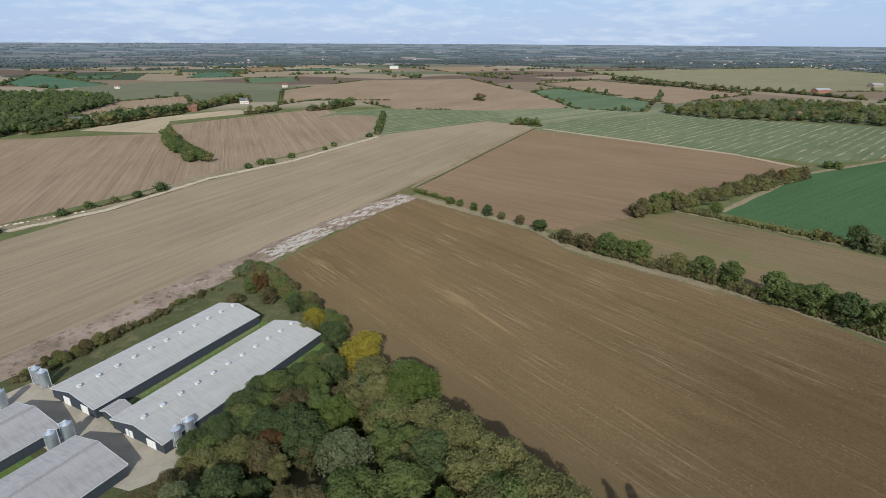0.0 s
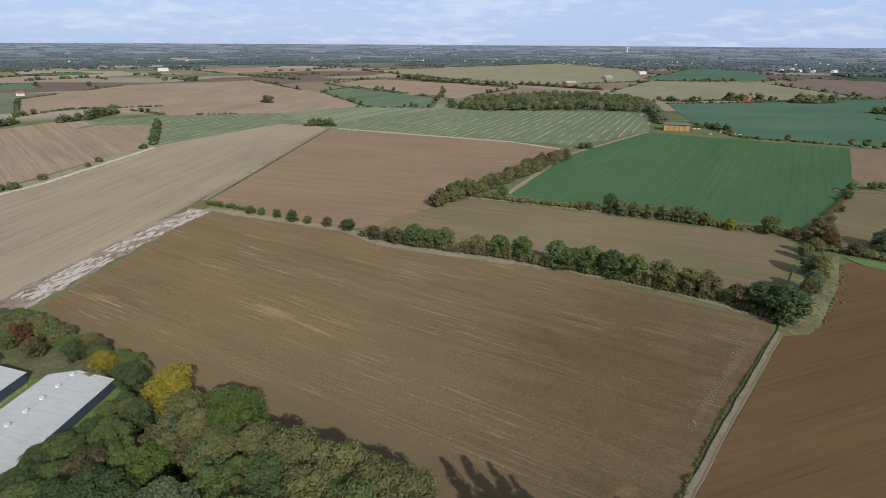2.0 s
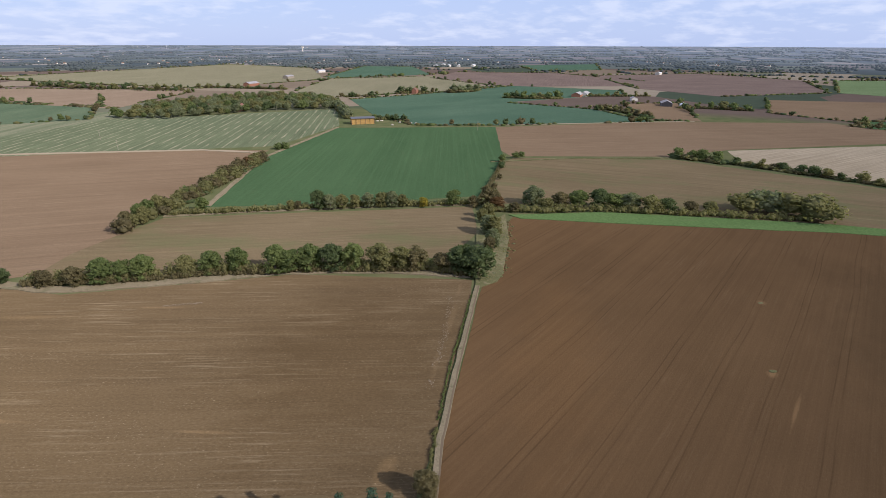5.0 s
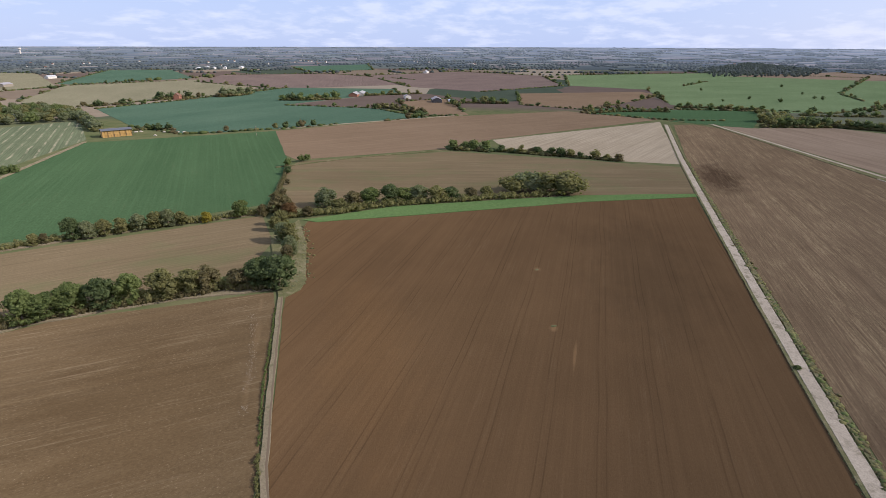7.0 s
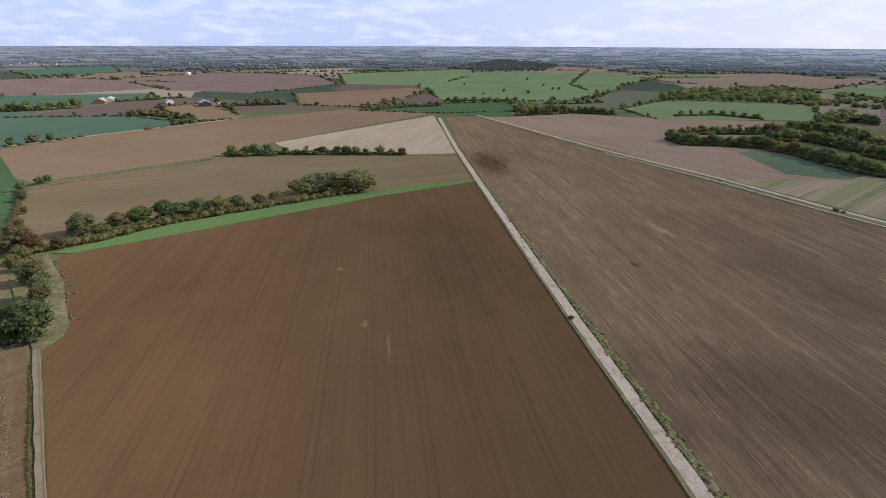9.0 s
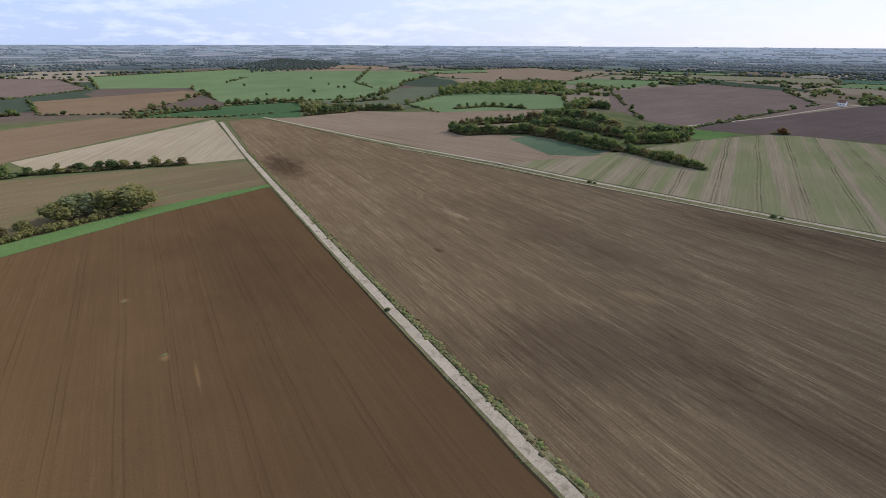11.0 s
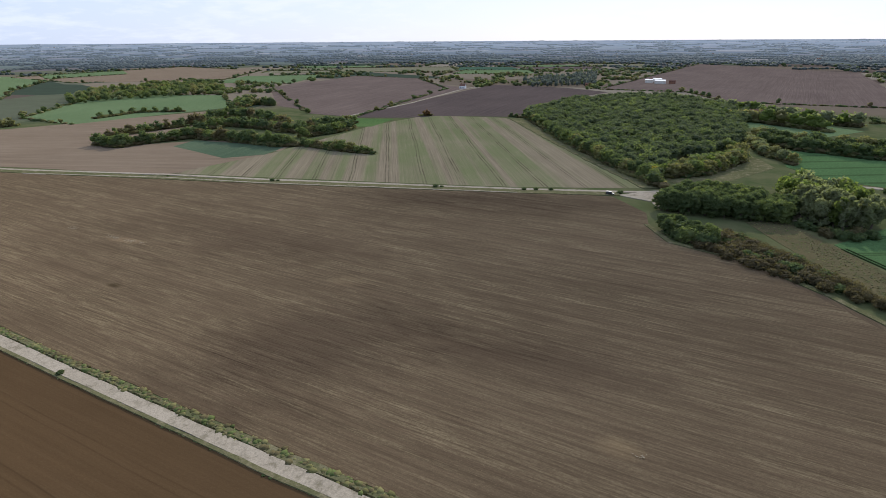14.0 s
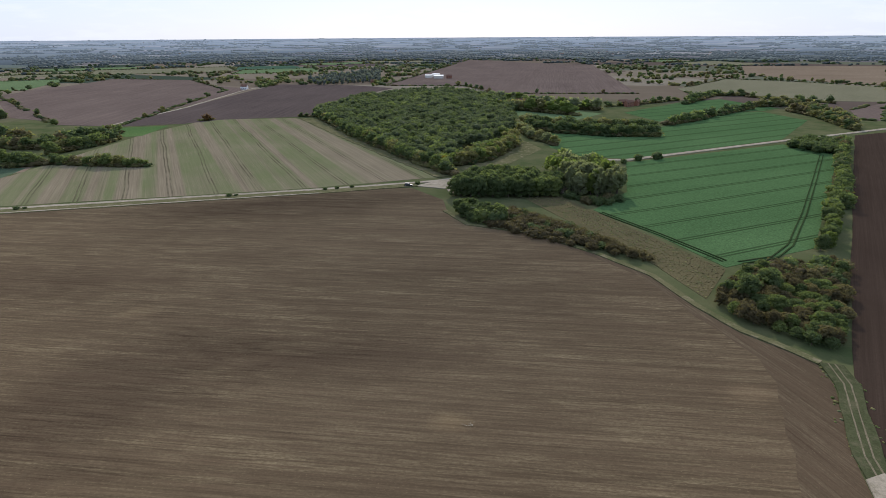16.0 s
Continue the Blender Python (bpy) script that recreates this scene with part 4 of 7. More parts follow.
def house(x, y, turn, length, width, eave, wall, roof, label, name="farmhouse", chimney=True, group="farmhouses", windows=True):
    """A gabled house or barn with its own wall, roof, chimney and windows."""
    root = new(name)
    root.matrix_world = pose(x, y, level(x, y), 0, 0, turn)
    tagged(root, label, "house" if windows else "barn", group)
    w, ridge = width / 2, eave + width * (0.42 if windows else 0.22)
    bm = bmesh.new()
    prism(bm, [(-w, -0.3), (w, -0.3), (w, eave), (0, ridge - 0.1), (-w, eave)], 0, length)
    part("wall", bm, wall, root)
    k = (ridge - eave) / w
    for s in (-1, 1):
        bm = bmesh.new()
        prism(bm, [(0, ridge + 0.12), (s * (w + 0.35), eave - 0.35 * k + 0.12), (s * (w + 0.35), eave - 0.35 * k - 0.06), (0, ridge - 0.06)], -0.3, length + 0.3)
        part("roof", bm, roof, root)
    if chimney:
        bm = bmesh.new()
        box(bm, length * 0.75, length * 0.75 + 0.9, -0.35, 0.35, ridge - 0.6, ridge + 1.1)
        part("chimney", bm, M["brick"], root)
    if windows:
        for s in (-1, 1):
            for i in range(max(2, int(length / 3.2))):
                for z in ((1.0, 2.1), (3.4, 4.4)):
                    if z[1] > eave - 0.2:
                        continue
                    q = length * (i + 0.5) / max(2, int(length / 3.2))
                    bm = bmesh.new()
                    box(bm, q - 0.5, q + 0.5, s * w - 0.04, s * w + 0.04, z[0], z[1])
                    part("window", bm, M["glass"], root)
    return root

# ---- the land ----
rings = [0, 200, 500, 1000, 1600, 2000]
verts, faces = [(0, 0, 0)], []
SEG = 180
for r in rings[1:]:
    for k in range(SEG):
        a = 2 * math.pi * k / SEG
        x, y = r * math.cos(a), r * math.sin(a)
        verts.append((x, y, level(x, y)))
faces = [(0, 1 + k, 1 + (k + 1) % SEG) for k in range(SEG)]
for i in range(len(rings) - 2):
    o = 1 + i * SEG
    faces += [(o + k, o + SEG + k, o + SEG + (k + 1) % SEG, o + (k + 1) % SEG) for k in range(SEG)]
ground = new("ground", mesh_of("ground", verts, faces, M["country"]))
tagged(ground, "wide flat farmland of grass and small fields to the skyline", "ground", kind="structure")

# the far upland that makes the skyline, and its outer slope
verts, faces = [], []
rings = [1998 + 100 * i for i in range(30)]
for r in rings + [4910]:
    for k in range(SEG):
        a = 2 * math.pi * k / SEG
        x, y = r * math.cos(a), r * math.sin(a)
        verts.append((x, y, -20.0 if r == 4910 else level(x, y) - 0.02 + (1.5 * noise.noise((x / 420, y / 420, 9.0)) if r > 4600 else 0.0)))
for i in range(len(rings)):
    o = i * SEG
    faces += [(o + k, o + SEG + k, o + SEG + (k + 1) % SEG, o + (k + 1) % SEG) for k in range(SEG)]
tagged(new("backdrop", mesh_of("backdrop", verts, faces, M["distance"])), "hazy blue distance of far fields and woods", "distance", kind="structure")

# fields round the drone
sheet("field_regrowth", [(-99, 663), (80, 718), (244, 747), (324, 708), (325, 584), (216, 476), (82, 560), (-21, 514), (-75, 456)], M["stripes_green"], "thin green regrowth on pale stubble", "field", [(85, 582), (230, 708)], clear=False)
drill_rows = [(0, 160), (62.3, 81.7)]
sheet("field_main", [(-18.7, 279.5), (-15.3, 280.4), (42.1, 224.2), (53.1, 200.7), (111.3, 151.5), (147.4, 96.1), (137.7, 89.9), (106.1, 73.3), (67.9, 53.6), (60.1, 50.2), (38, 38.3), (31.1, 53.3), (21.8, 68.9), (11.1, 81.2), (-1.4, 98.5), (-12.7, 109.3), (-24.4, 121.6), (-39, 146.6), (-63.6, 188.8)], M["drilled"], "brown drilled field with faint pale straw rows", "field", drill_rows)
sheet("headland_main", [(-60.8, 186.7), (-43.3, 166), (-29.2, 151.2), (-13.5, 136.5), (15.8, 102.6), (35.2, 80), (48.9, 63.6), (46.2, 53.4), (31.1, 53.3), (21.8, 68.9), (11.1, 81.2), (-1.4, 98.5), (-12.7, 109.3), (-24.4, 121.6), (-39, 146.6)], M["headland"], "smooth brown turned headland along the wood", "field", drill_rows, clear=False)
sheet("field_second", [(-17.7, 296), (-15.5, 317), (92, 539), (202, 441), (256, 362), (148.9, 290.5), (92.5, 245.7), (74.2, 216.3), (44.9, 231.6), (19.1, 255.5)], M["drilled_red"], "reddish brown drilled field behind the hedge", "field", [(91, 525), (202, 441)])
sheet("field_strip", [(117.6, 256), (224.9, 147.5), (192.5, 122.6), (160.1, 115.7), (104.8, 166.5), (74.5, 195.3), (51.8, 224.3), (71.1, 239.3), (97.4, 249.4)], M["olive"], "narrow brown stubble field with green weedy edges", "field", [(117.6, 256), (224.9, 147.5)])
sheet("field_green", [(139.4, 258.2), (236, 341), (373, 408), (476, 285), (352, 204), (297, 179.3), (244.4, 155.3), (208.3, 187.4), (153.5, 242)], M["green"], "rich green young crop with pale drill lines", "field", [(204.4, 202.8), (430, 367)])
sheet("field_stubble", [(-257.2, 144.6), (-187.1, 210.8), (-142.3, 317.3), (-61, 466), (-53, 490), (50, 591), (93, 547), (-14, 318), (-71, 202.5), (-98.5, 145.5), (-118, 124), (-147, 69.4)], M["stubble"], "pale tan stubble field beside the old runway", "field", [(-75.5, 205.6), (93, 547)])
sheet("field_west", [(-481, 297), (-375, 454), (-253, 493), (-274, 542), (-158, 685), (-74, 614), (-66, 486), (-148.3, 331.9), (-204.2, 232.8), (-279.8, 160.1)], M["stubble_tan"], "tan stubble field with fan-shaped harvest lines", "field", [(-199.6, 248.3), (-268, 426)])
sheet("field_west_pale", [(-340, 504), (-336, 572), (-263, 663), (-202, 689), (-237, 627), (-287, 570), (-256, 493)], M["stubble_bright"], "strip of bleached stubble by a farm", "field")
sheet("field_striped", [(-141, 601), (-121, 667), (-76, 688), (61, 674), (75, 576), (104, 569), (262, 660), (306, 620), (485, 530), (385, 419), (272, 373), (95, 519), (83, 553), (49, 582), (-55, 490), (-72, 618), (-120, 629)], M["swath_green"], "green regrowth field with pale diagonal straw stripes", "field", [(245, 436), (385, 566)])
# the ploughed field and those behind it
sheet("field_ploughed", [(222.2, 121.3), (251.7, 62.5), (291.8, -8.8), (317.2, -69.8)] + [(192, -64.6), (97, -60.2), (0, -56.2), (-20, -20), (5, 30)] + [(66.5, 51.1), (109, 72.2), (145.8, 90.4), (171.8, 96.7), (211.4, 119.2)], M["plough"], "freshly worked dark brown field with fine wheel lines", "field", [(83.4, -4.3), (267.5, -10.1)])
sheet("game_strip", [(223.2, 124.8), (256.5, 88.3), (302.6, -4.2), (324.2, -72.5), (317.7, -71.6), (290.6, -8.8), (250.8, 62.3), (221.6, 116.6)], M["strip"], "bright green strip of leafy cover crop", "crop strip", lift=0.25)
sheet("field_olive", [(280.4, 167.8), (331.6, 191.5), (349.2, 193), (416, 94), (404, -31), (400, -75), (325.3, -71.8), (304.3, -5.8), (260.6, 89.7), (239.4, 138.1)], M["olive"], "brownish thin stubble field between hedges", "field", [(325.3, 180.4), (392.3, -74.1)])
sheet("field_long_brown", [(476, 286), (617, 167), (725, 14), (668, -93), (482, 72), (429, 97), (354, 198), (368, 215)], M["drilled_red"], "long reddish brown drilled field", "field", [(451, 271), (706, 14)])
sheet("field_pale_wedge", [(479, 71), (648, -92), (410, -77), (410, -36), (431, 51)], M["stubble_bright"], "wedge of bleached stubble by the track", "field", [(435, 24), (579, -35)])
sheet("field_weathered", [(626, -103), (635, -125), (601, -153), (289.2, -219), (143.5, -265.8), (35, -289.4), (15.5, -266.3), (12.4, -246.6), (1.6, -226.4), (-25.2, -216.5), (-47.3, -195.2), (-63, -174.9), (-70.1, -152.1), (-77.1, -137.1), (-86, -127.3), (-89.7, -122.1), (-88.9, -113.7), (-81.9, -97.2), (-76.9, -85.6), (-73.5, -75), (-54, -41.2)] + [(-60, -60.5), (44.6, -64.8), (93, -66.6), (192, -71), (327, -78), (434, -84.5)], M["stubble_grey"], "grey-brown stubble field with broken pale straw rows", "field", [(405, -118), (5, -97)])
sheet("headland_south", [(-25.2, -216.5), (-47.3, -195.2), (-63, -174.9), (-70.1, -152.1), (-77.1, -137.1), (-86, -127.3), (-89.7, -122.1), (-88.9, -113.7), (-81.9, -97.2), (-76.9, -85.6), (-74, -76), (-59, -72), (-62.2, -79), (-63.6, -83), (-66.6, -89), (-67.8, -95), (-70.9, -102), (-72.4, -107), (-75.2, -113), (-75.4, -119), (-76.2, -124), (-73.4, -131), (-72, -137), (-67.9, -146), (-66.5, -153), (-60.5, -174), (-45.4, -193.4)], M["headland_south"], "bare brown turned headland round the stubble", "field", [(-57.7, -157.3), (-71.2, -117.5)], clear=False)
sheet("field_banded", [(302.2, -231.7), (288, -308), (291, -460), (274, -544), (188, -557), (150, -524), (37.2, -338.9), (21.8, -313.6), (88.1, -287.7), (146.6, -271.3), (241.4, -246.7)], M["stripes"], "stubble field banded green and tan along the harvest rows", "field", [(141, -281.2), (261, -485)])
sheet("field_tan_south", [(630, -147), (621, -184), (667, -240), (611, -299), (531, -492), (473, -462), (431, -407), (407, -268), (372, -249), (308, -284), (288, -308), (302.2, -229.2), (444, -194)], M["stubble_tan"], "tan stubble field curving round a copse", "field", [(621, -184), (314, -289)])
sheet("tan_corner", [(405, -252), (425, -279), (395, -313), (367, -342), (295, -339), (288, -319), (322, -264), (366, -245)], M["stubble_tan"], "tan stubble below the looped copse", "field", [(621, -184), (314, -289)], clear=False)
sheet("green_corner", [(381, -298), (388, -325), (353, -329), (295, -330), (289, -302), (308, -280)], M["teal"], "green weedy corner by the copse", "field", clear=False)
sheet("field_ploughed_south", [(694, -759), (738, -913), (564, -1008), (359, -882), (355, -500), (497, -554)], M["plough_far"], "brown ploughed field beyond the copse", "field")
sheet("field_black", [(346, -496), (351, -863), (343, -964), (207, -944), (131, -891), (198, -676), (170, -572), (260, -544), (286, -517)], M["plough_black"], "very dark ploughed field by the big wood", "field")
sheet("green_wedge", [(337, -491), (294, -505), (288, -449), (317, -438)], M["strip"], "small bright green grass wedge", "field")
sheet("meadow_south", [(1257, -214), (1571, -353), (1582, -779), (1406, -838), (1088, -555), (987, -493), (821, -367), (783, -267), (790, -138), (794, -128)], M["meadow"], "light green grazing meadow with scattered shrubs", "meadow")
sheet("field_green_south", [(764, -123), (762, -229), (620, -179), (635, -143), (656, -102)], M["green"], "dark green crop strip before a copse", "field")
sheet("meadow_mid", [(684, -348), (825, -519), (777, -601), (671, -630), (540, -519), (584, -342)], M["meadow"], "light green meadow between woods", "meadow")
sheet("meadow_clearing", [(15, -353.5), (-3, -416), (-39, -439), (-51, -401), (-23.8, -350.3), (5.3, -329)], M["verge"], "rough grass clearing beside the wood", "meadow")
sheet("field_green_north", [(-58, -406), (-57.2, -470), (-109.9, -462), (-176.3, -510), (-270, -602), (-311.7, -609.1), (-325, -548), (-248, -445), (-167, -402), (-105, -367.6), (-72.7, -379.6)], M["green_leafy"], "bright green leafy crop beyond the lane", "field", [(-66.2, -389.2), (-288, -508)])
sheet("field_green_back", [(-162, -600.9), (-250, -691.1), (-317.6, -731.2), (-344.2, -637.8), (-312.9, -614), (-271.9, -609), (-226.2, -582), (-181.8, -533)], M["green_leafy"], "green leafy crop behind a broken hedge", "field", [(-66.2, -389.2), (-288, -508)])
sheet("field_green_leafy", [(-101.6, -357.1), (-237, -423), (-260, -394), (-178.4, -267.6), (-135.9, -204.7), (-93.1, -184.1), (-80.9, -211.9), (-58.8, -251.9), (-83.6, -285)], M["green_leafy"], "lush green leafy crop with dark tramlines", "field", [(-77.8, -225), (-161.9, -265)])
sheet("field_ploughed_east", [(-316, -464), (-445, -520), (-361, -241), (-94.4, -30), (-82.6, -80), (-84.8, -92.5), (-88.2, -101.5), (-96.2, -117.5), (-130.2, -173.2), (-168.5, -233)], M["plough_dark"], "brown ploughed field behind the tree belt", "field", [(-102.7, -109.9), (-308, -439)])
sheet("scrub_strip", [(-27.4, -270.1), (-44.6, -278.1), (-60.4, -246.7), (-92.2, -182), (-84.8, -171.2), (-75.9, -158.1), (-68, -185.1), (-53.5, -214.2)], M["scrub"], "strip of rough brown weeds between hedge and crop", "rough ground")
sheet("meadow_poplars", [(-11, -634), (-59, -673), (-137, -593), (-79, -516), (-45, -580)], M["meadow"], "light green meadow below a poplar row", "meadow")
# far fields
sheet("far_field", [(-275, 950), (-174, 1196), (60, 1269), (124, 997), (-76, 792), (-182, 794), (-216, 727)], M["stubble_tan"], "far tan stubble field", "field")
sheet("far_field", [(-112, 760), (36, 957), (137, 986), (163, 711), (54, 677), (-60, 689)], M["stubble_tan"], "far gently domed tan field", "field")
sheet("far_field", [(152, 953), (227, 1029), (311, 803), (247, 668), (171, 699)], M["teal"], "far thin green crop", "field")
sheet("far_field", [(190, 1124), (357, 1273), (365, 923), (309, 787), (211, 1028)], M["plough_far"], "far brown field", "field")
sheet("far_field", [(387, 1620), (1259, 1956), (1248, 1475), (876, 993), (556, 969), (482, 1222)], M["khaki"], "far dry grass field", "meadow")
sheet("far_field", [(213, 1212), (355, 1216), (511, 914), (311, 754), (240, 955)], M["stubble_tan"], "far brown stubble field", "field")
sheet("far_field", [(936, 1061), (1471, 1452), (1561, 1292), (1192, 928), (929, 1011)], M["green_far"], "far green crop", "field")
sheet("far_field", [(636, 799), (902, 1002), (1145, 873), (925, 576), (803, 574), (556, 669)], M["khaki"], "far dry meadow", "meadow")
sheet("far_field", [(1079, 838), (1352, 955), (1496, 707), (1299, 389), (1147, 341), (951, 558)], M["plough_far"], "far reddish ploughed field", "field")
sheet("far_field", [(583, 607), (706, 579), (981, 553), (1012, 346), (939, 312), (692, 402), (688, 264), (614, 169), (488, 289), (434, 359), (466, 446)], M["green_far"], "large blue-green crop behind the straw barn", "field")
sheet("far_field", [(775, 262), (847, 202), (651, 127), (627, 170)], M["drilled_red"], "small brown field by a farmyard", "field")
sheet("far_field", [(-378, 477), (-487, 689), (-392, 842), (-333, 728), (-385, 637)], M["stubble_tan"], "tan field between far woods", "field")
sheet("far_field", [(-829, 1039), (-989, 1351), (-636, 1053), (-662, 949)], M["green_far"], "far green crop", "field")
sheet("far_field", [(974, 104), (1076, -111), (1005, -140), (747, -15), (788, 78)], M["drilled_red"], "far brown field", "field")
sheet("far_field", [(1619, 42), (1917, -437), (1723, -750), (1132, -457), (869, -412), (787, -311), (845, -131), (1135, -129), (1201, 21)], M["meadow"], "far light green meadow", "meadow")
sheet("far_field", [(770, -8), (790, -224), (682, -217), (666, -103), (708, -14)], M["green"], "dark green crop strip", "field")
sheet("far_field", [(1434, 567), (1746, 376), (1565, 102), (1185, 32), (993, 172), (1073, 333)], M["plough_far"], "far ploughed land", "field")
sheet("far_field", [(1911, 1072), (2260, 885), (1771, 674), (1577, 810)], M["green_far"], "far green crop", "field")
sheet("far_field", [(1715, -391), (2092, -815), (1794, -882), (1584, -699)], M["stubble_tan"], "far tan stubble", "field")
sheet("far_field", [(1497, -769), (1525, -1286), (1122, -1203), (941, -893), (1174, -712)], M["stubble_tan"], "far tan stubble field", "field")
sheet("far_field", [(154, -934), (21, -1921), (-320, -1543), (-234, -802), (-33, -803), (19, -932)], M["plough_far"], "far reddish ploughed land", "field")
sheet("far_field", [(-313, -874.3), (-467, -1067.1), (-558.7, -1001.1), (-634.9, -893.4), (-502.8, -700.4), (-420.1, -712.3), (-371.9, -772), (-303.7, -790.8)], M["khaki"], "far dry meadow", "meadow")
sheet("far_field", [(-678, -1482), (-1022.9, -1460.2), (-651.3, -917.4), (-606.9, -971.1), (-547.3, -1176.8)], M["stubble_tan"], "far tan field with lone trees", "field")
sheet("far_field", [(-413.8, -626.2), (-496.8, -691.7), (-395.4, -543.5), (-375.5, -552.3)], M["plough_far"], "small brown field beyond the lane", "field")
sheet("far_field", [(1348, -760), (1558, -867), (1495, -1057), (1343, -959)], M["meadow"], "far pale green pasture", "meadow")
sheet("far_field", [(687, -760), (739, -1099), (556, -1065), (395, -858), (341, -500), (408, -506)], M["plough_far"], "far ploughed land", "field")

# the patchwork beyond: blocks of land split again and again until they are field-sized
def patchwork(x0, x1, y0, y1, g, out):
    w, d = x1 - x0, y1 - y0
    if max(w, d) < g.uniform(190, 420):
        out.append((x0, x1, y0, y1))
    elif w > d * g.uniform(0.7, 1.4):
        c = x0 + w * g.uniform(0.35, 0.65)
        patchwork(x0, c, y0, y1, g, out)
        patchwork(c, x1, y0, y1, g, out)
    else:
        c = y0 + d * g.uniform(0.35, 0.65)
        patchwork(x0, x1, y0, c, g, out)
        patchwork(x0, x1, c, y1, g, out)


NORTH = {"stubble_tan": 4, "plough_far": 2, "khaki": 2, "green_far": 1.2, "drilled_red": 1.2, "stubble": 1.5, "teal": 0.8}
EAST = {"meadow": 3.5, "plough_far": 2, "khaki": 1.2, "green_far": 1.5, "stubble_tan": 1}
SOUTH = {"meadow": 3, "khaki": 2.2, "plough_far": 2, "green_far": 1, "plough_black": 0.6}
PATCH_WORDS = {"stubble_tan": "tan stubble", "plough_far": "brown ploughed", "khaki": "dry grass", "green_far": "green crop", "drilled_red": "reddish drilled", "stubble": "pale stubble", "teal": "thin green", "meadow": "light green", "plough_black": "dark ploughed"}
blocks, g = [], random.Random(5)
patchwork(-2000, 2000, -2000, 2000, g, blocks)
ca, sa = math.cos(radians(24)), math.sin(radians(24))
for x0, x1, y0, y1 in blocks:
    pts = [(x * ca - y * sa, x * sa + y * ca) for x, y in ((x0 + 5, y0 + 5), (x1 - 5, y0 + 5), (x1 - 5, y1 - 5), (x0 + 5, y1 - 5))]
    pts = [(x + g.uniform(-22, 22), y + g.uniform(-22, 22)) for x, y in pts]
    mx, my = sum(p[0] for p in pts) / 4, sum(p[1] for p in pts) / 4
    az = math.degrees(math.atan2(mx, my)) % 360
    if 228 < az < 308 or max(math.hypot(*p) for p in pts) > 1985 or min(math.hypot(*p) for p in pts) < 620:
        continue
    probe = pts + [(mx, my)] + [((a[0] + b[0]) / 2, (a[1] + b[1]) / 2) for a, b in zip(pts, pts[1:] + pts[:1])] + [((p[0] + mx) / 2, (p[1] + my) / 2) for p in pts]
    if any(inside(f, *q) for f in FIELDS for q in probe) or any(inside(pts, *q) for f in FIELDS for q in f):
        continue
    kinds = NORTH if az > 300 or az < 72 else (EAST if az < 138 else SOUTH)
    names = list(kinds)
    pick_one = g.choices(names, [kinds[n] for n in names])[0]
    sheet("far_field", pts, M[pick_one], "far " + PATCH_WORDS[pick_one] + " field between hedges", "field")

# flints, dry clods and straw lying in broken streaks
scatter("field_stones", [(130.9, 93.6), (119.2, 86.3), (111.8, 81.7), (102, 76.4), (89.8, 69.9), (78.8, 63.7)], 0.6, 0.22, 0.2, M["flint"], "pale flints and dry clods strewn on brown soil", "stones")
scatter("field_stones", [(66.4, 167.1), (75.2, 159.4), (78.5, 156.2)], 0.25, 0.1, 0.18, M["flint"], "pale flints lying along a drill row", "stones")
for row in ([(226.1, -136), (214.3, -136.1), (202.9, -136.5)], [(197, -135.7), (192.6, -136.2)], [(254.5, -137), (250, -137)], [(323, -111.1), (317.5, -112)], [(4.5, -96), (-0.4, -94)]):
    scatter("loose_straw", row, 0.7, 0.09, 0.22, M["straw"], "bleached loose straw lying on the stubble", "straw")
# grass verges, tracks and the old runway
ribbon("field_edge", [(-17.9, 298.4), (23.3, 396.9), (92, 539)], 5.0, M["dry_verge"], "dry grass edge between pale and brown fields", "verge", 0.0, 0.15)
ribbon("field_edge", [(-244.8, 162.2), (-198.1, 225), (-171, 258.2), (-146.4, 327.4), (-107.9, 383.4), (-59, 487)], 13.0, M["dry_verge"], "dry grass margins of the stony track", "verge", 0.0, 0.15)
ribbon("ditch_far", [(-17.2, 298.5), (91, 532)], 1.5, M["rank"], "weedy ditch between pale and brown fields", "verge", 0.05, 0.3)
ribbon("verge_runway", [(-128.4, 89.1), (-115.9, 118.8), (-99.5, 141.8), (-80.5, 171.2), (-62.5, 209.7), (-15.7, 301)], 9.0, M["scrub"], "rough brown verge along the old runway", "verge", 0.05, 0.25)
ribbon("runway_strip", [(-131.2, 91.6), (-115.1, 117.8), (-99.5, 141.8), (-90.4, 163.3), (-75.2, 191), (-59.9, 218.8), (-40.2, 253.6), (-19, 285.2)], 13.5, M["broken"], "broken concrete strip of an old runway", "track", 0.1, 0.3, -1.0)
ribbon("track_west", [(-242.6, 160.5), (-195.3, 221.3), (-168.7, 254.4), (-144, 321.6), (-105.9, 375.7), (-58, 478)], 4.0, M["concrete"], "pale stony farm track along the stubble field", "track", 0.1, 0.3)
MAIN = [(624, -95), (434.6, -80.2), (327, -73.9), (192, -66.7), (140, -64.2), (97, -62.4), (68.5, -61.2), (46.5, -60.6), (0, -58.5), (-60, -56)]
ribbon("track_main", MAIN, 3.3, M["concrete"], "straight worn pale concrete farm track", "track", 0.12, 0.1)
ribbon("verge_main", MAIN, 1.7, M["verge"], "tussocky grass edge of the concrete track", "verge", 0.1, 0.6, 3.0)
ribbon("verge_main", MAIN, 0.9, M["verge"], "narrow grass edge of the ploughed land", "verge", 0.16, 0.5, -2.2)
ribbon("lane_verge", [(639, -144), (399, -195), (232.7, -237.7), (85.2, -279.2), (32.6, -296)], 8.0, M["verge"], "grass verge of the farm lane", "verge", 0.03, 0.15)
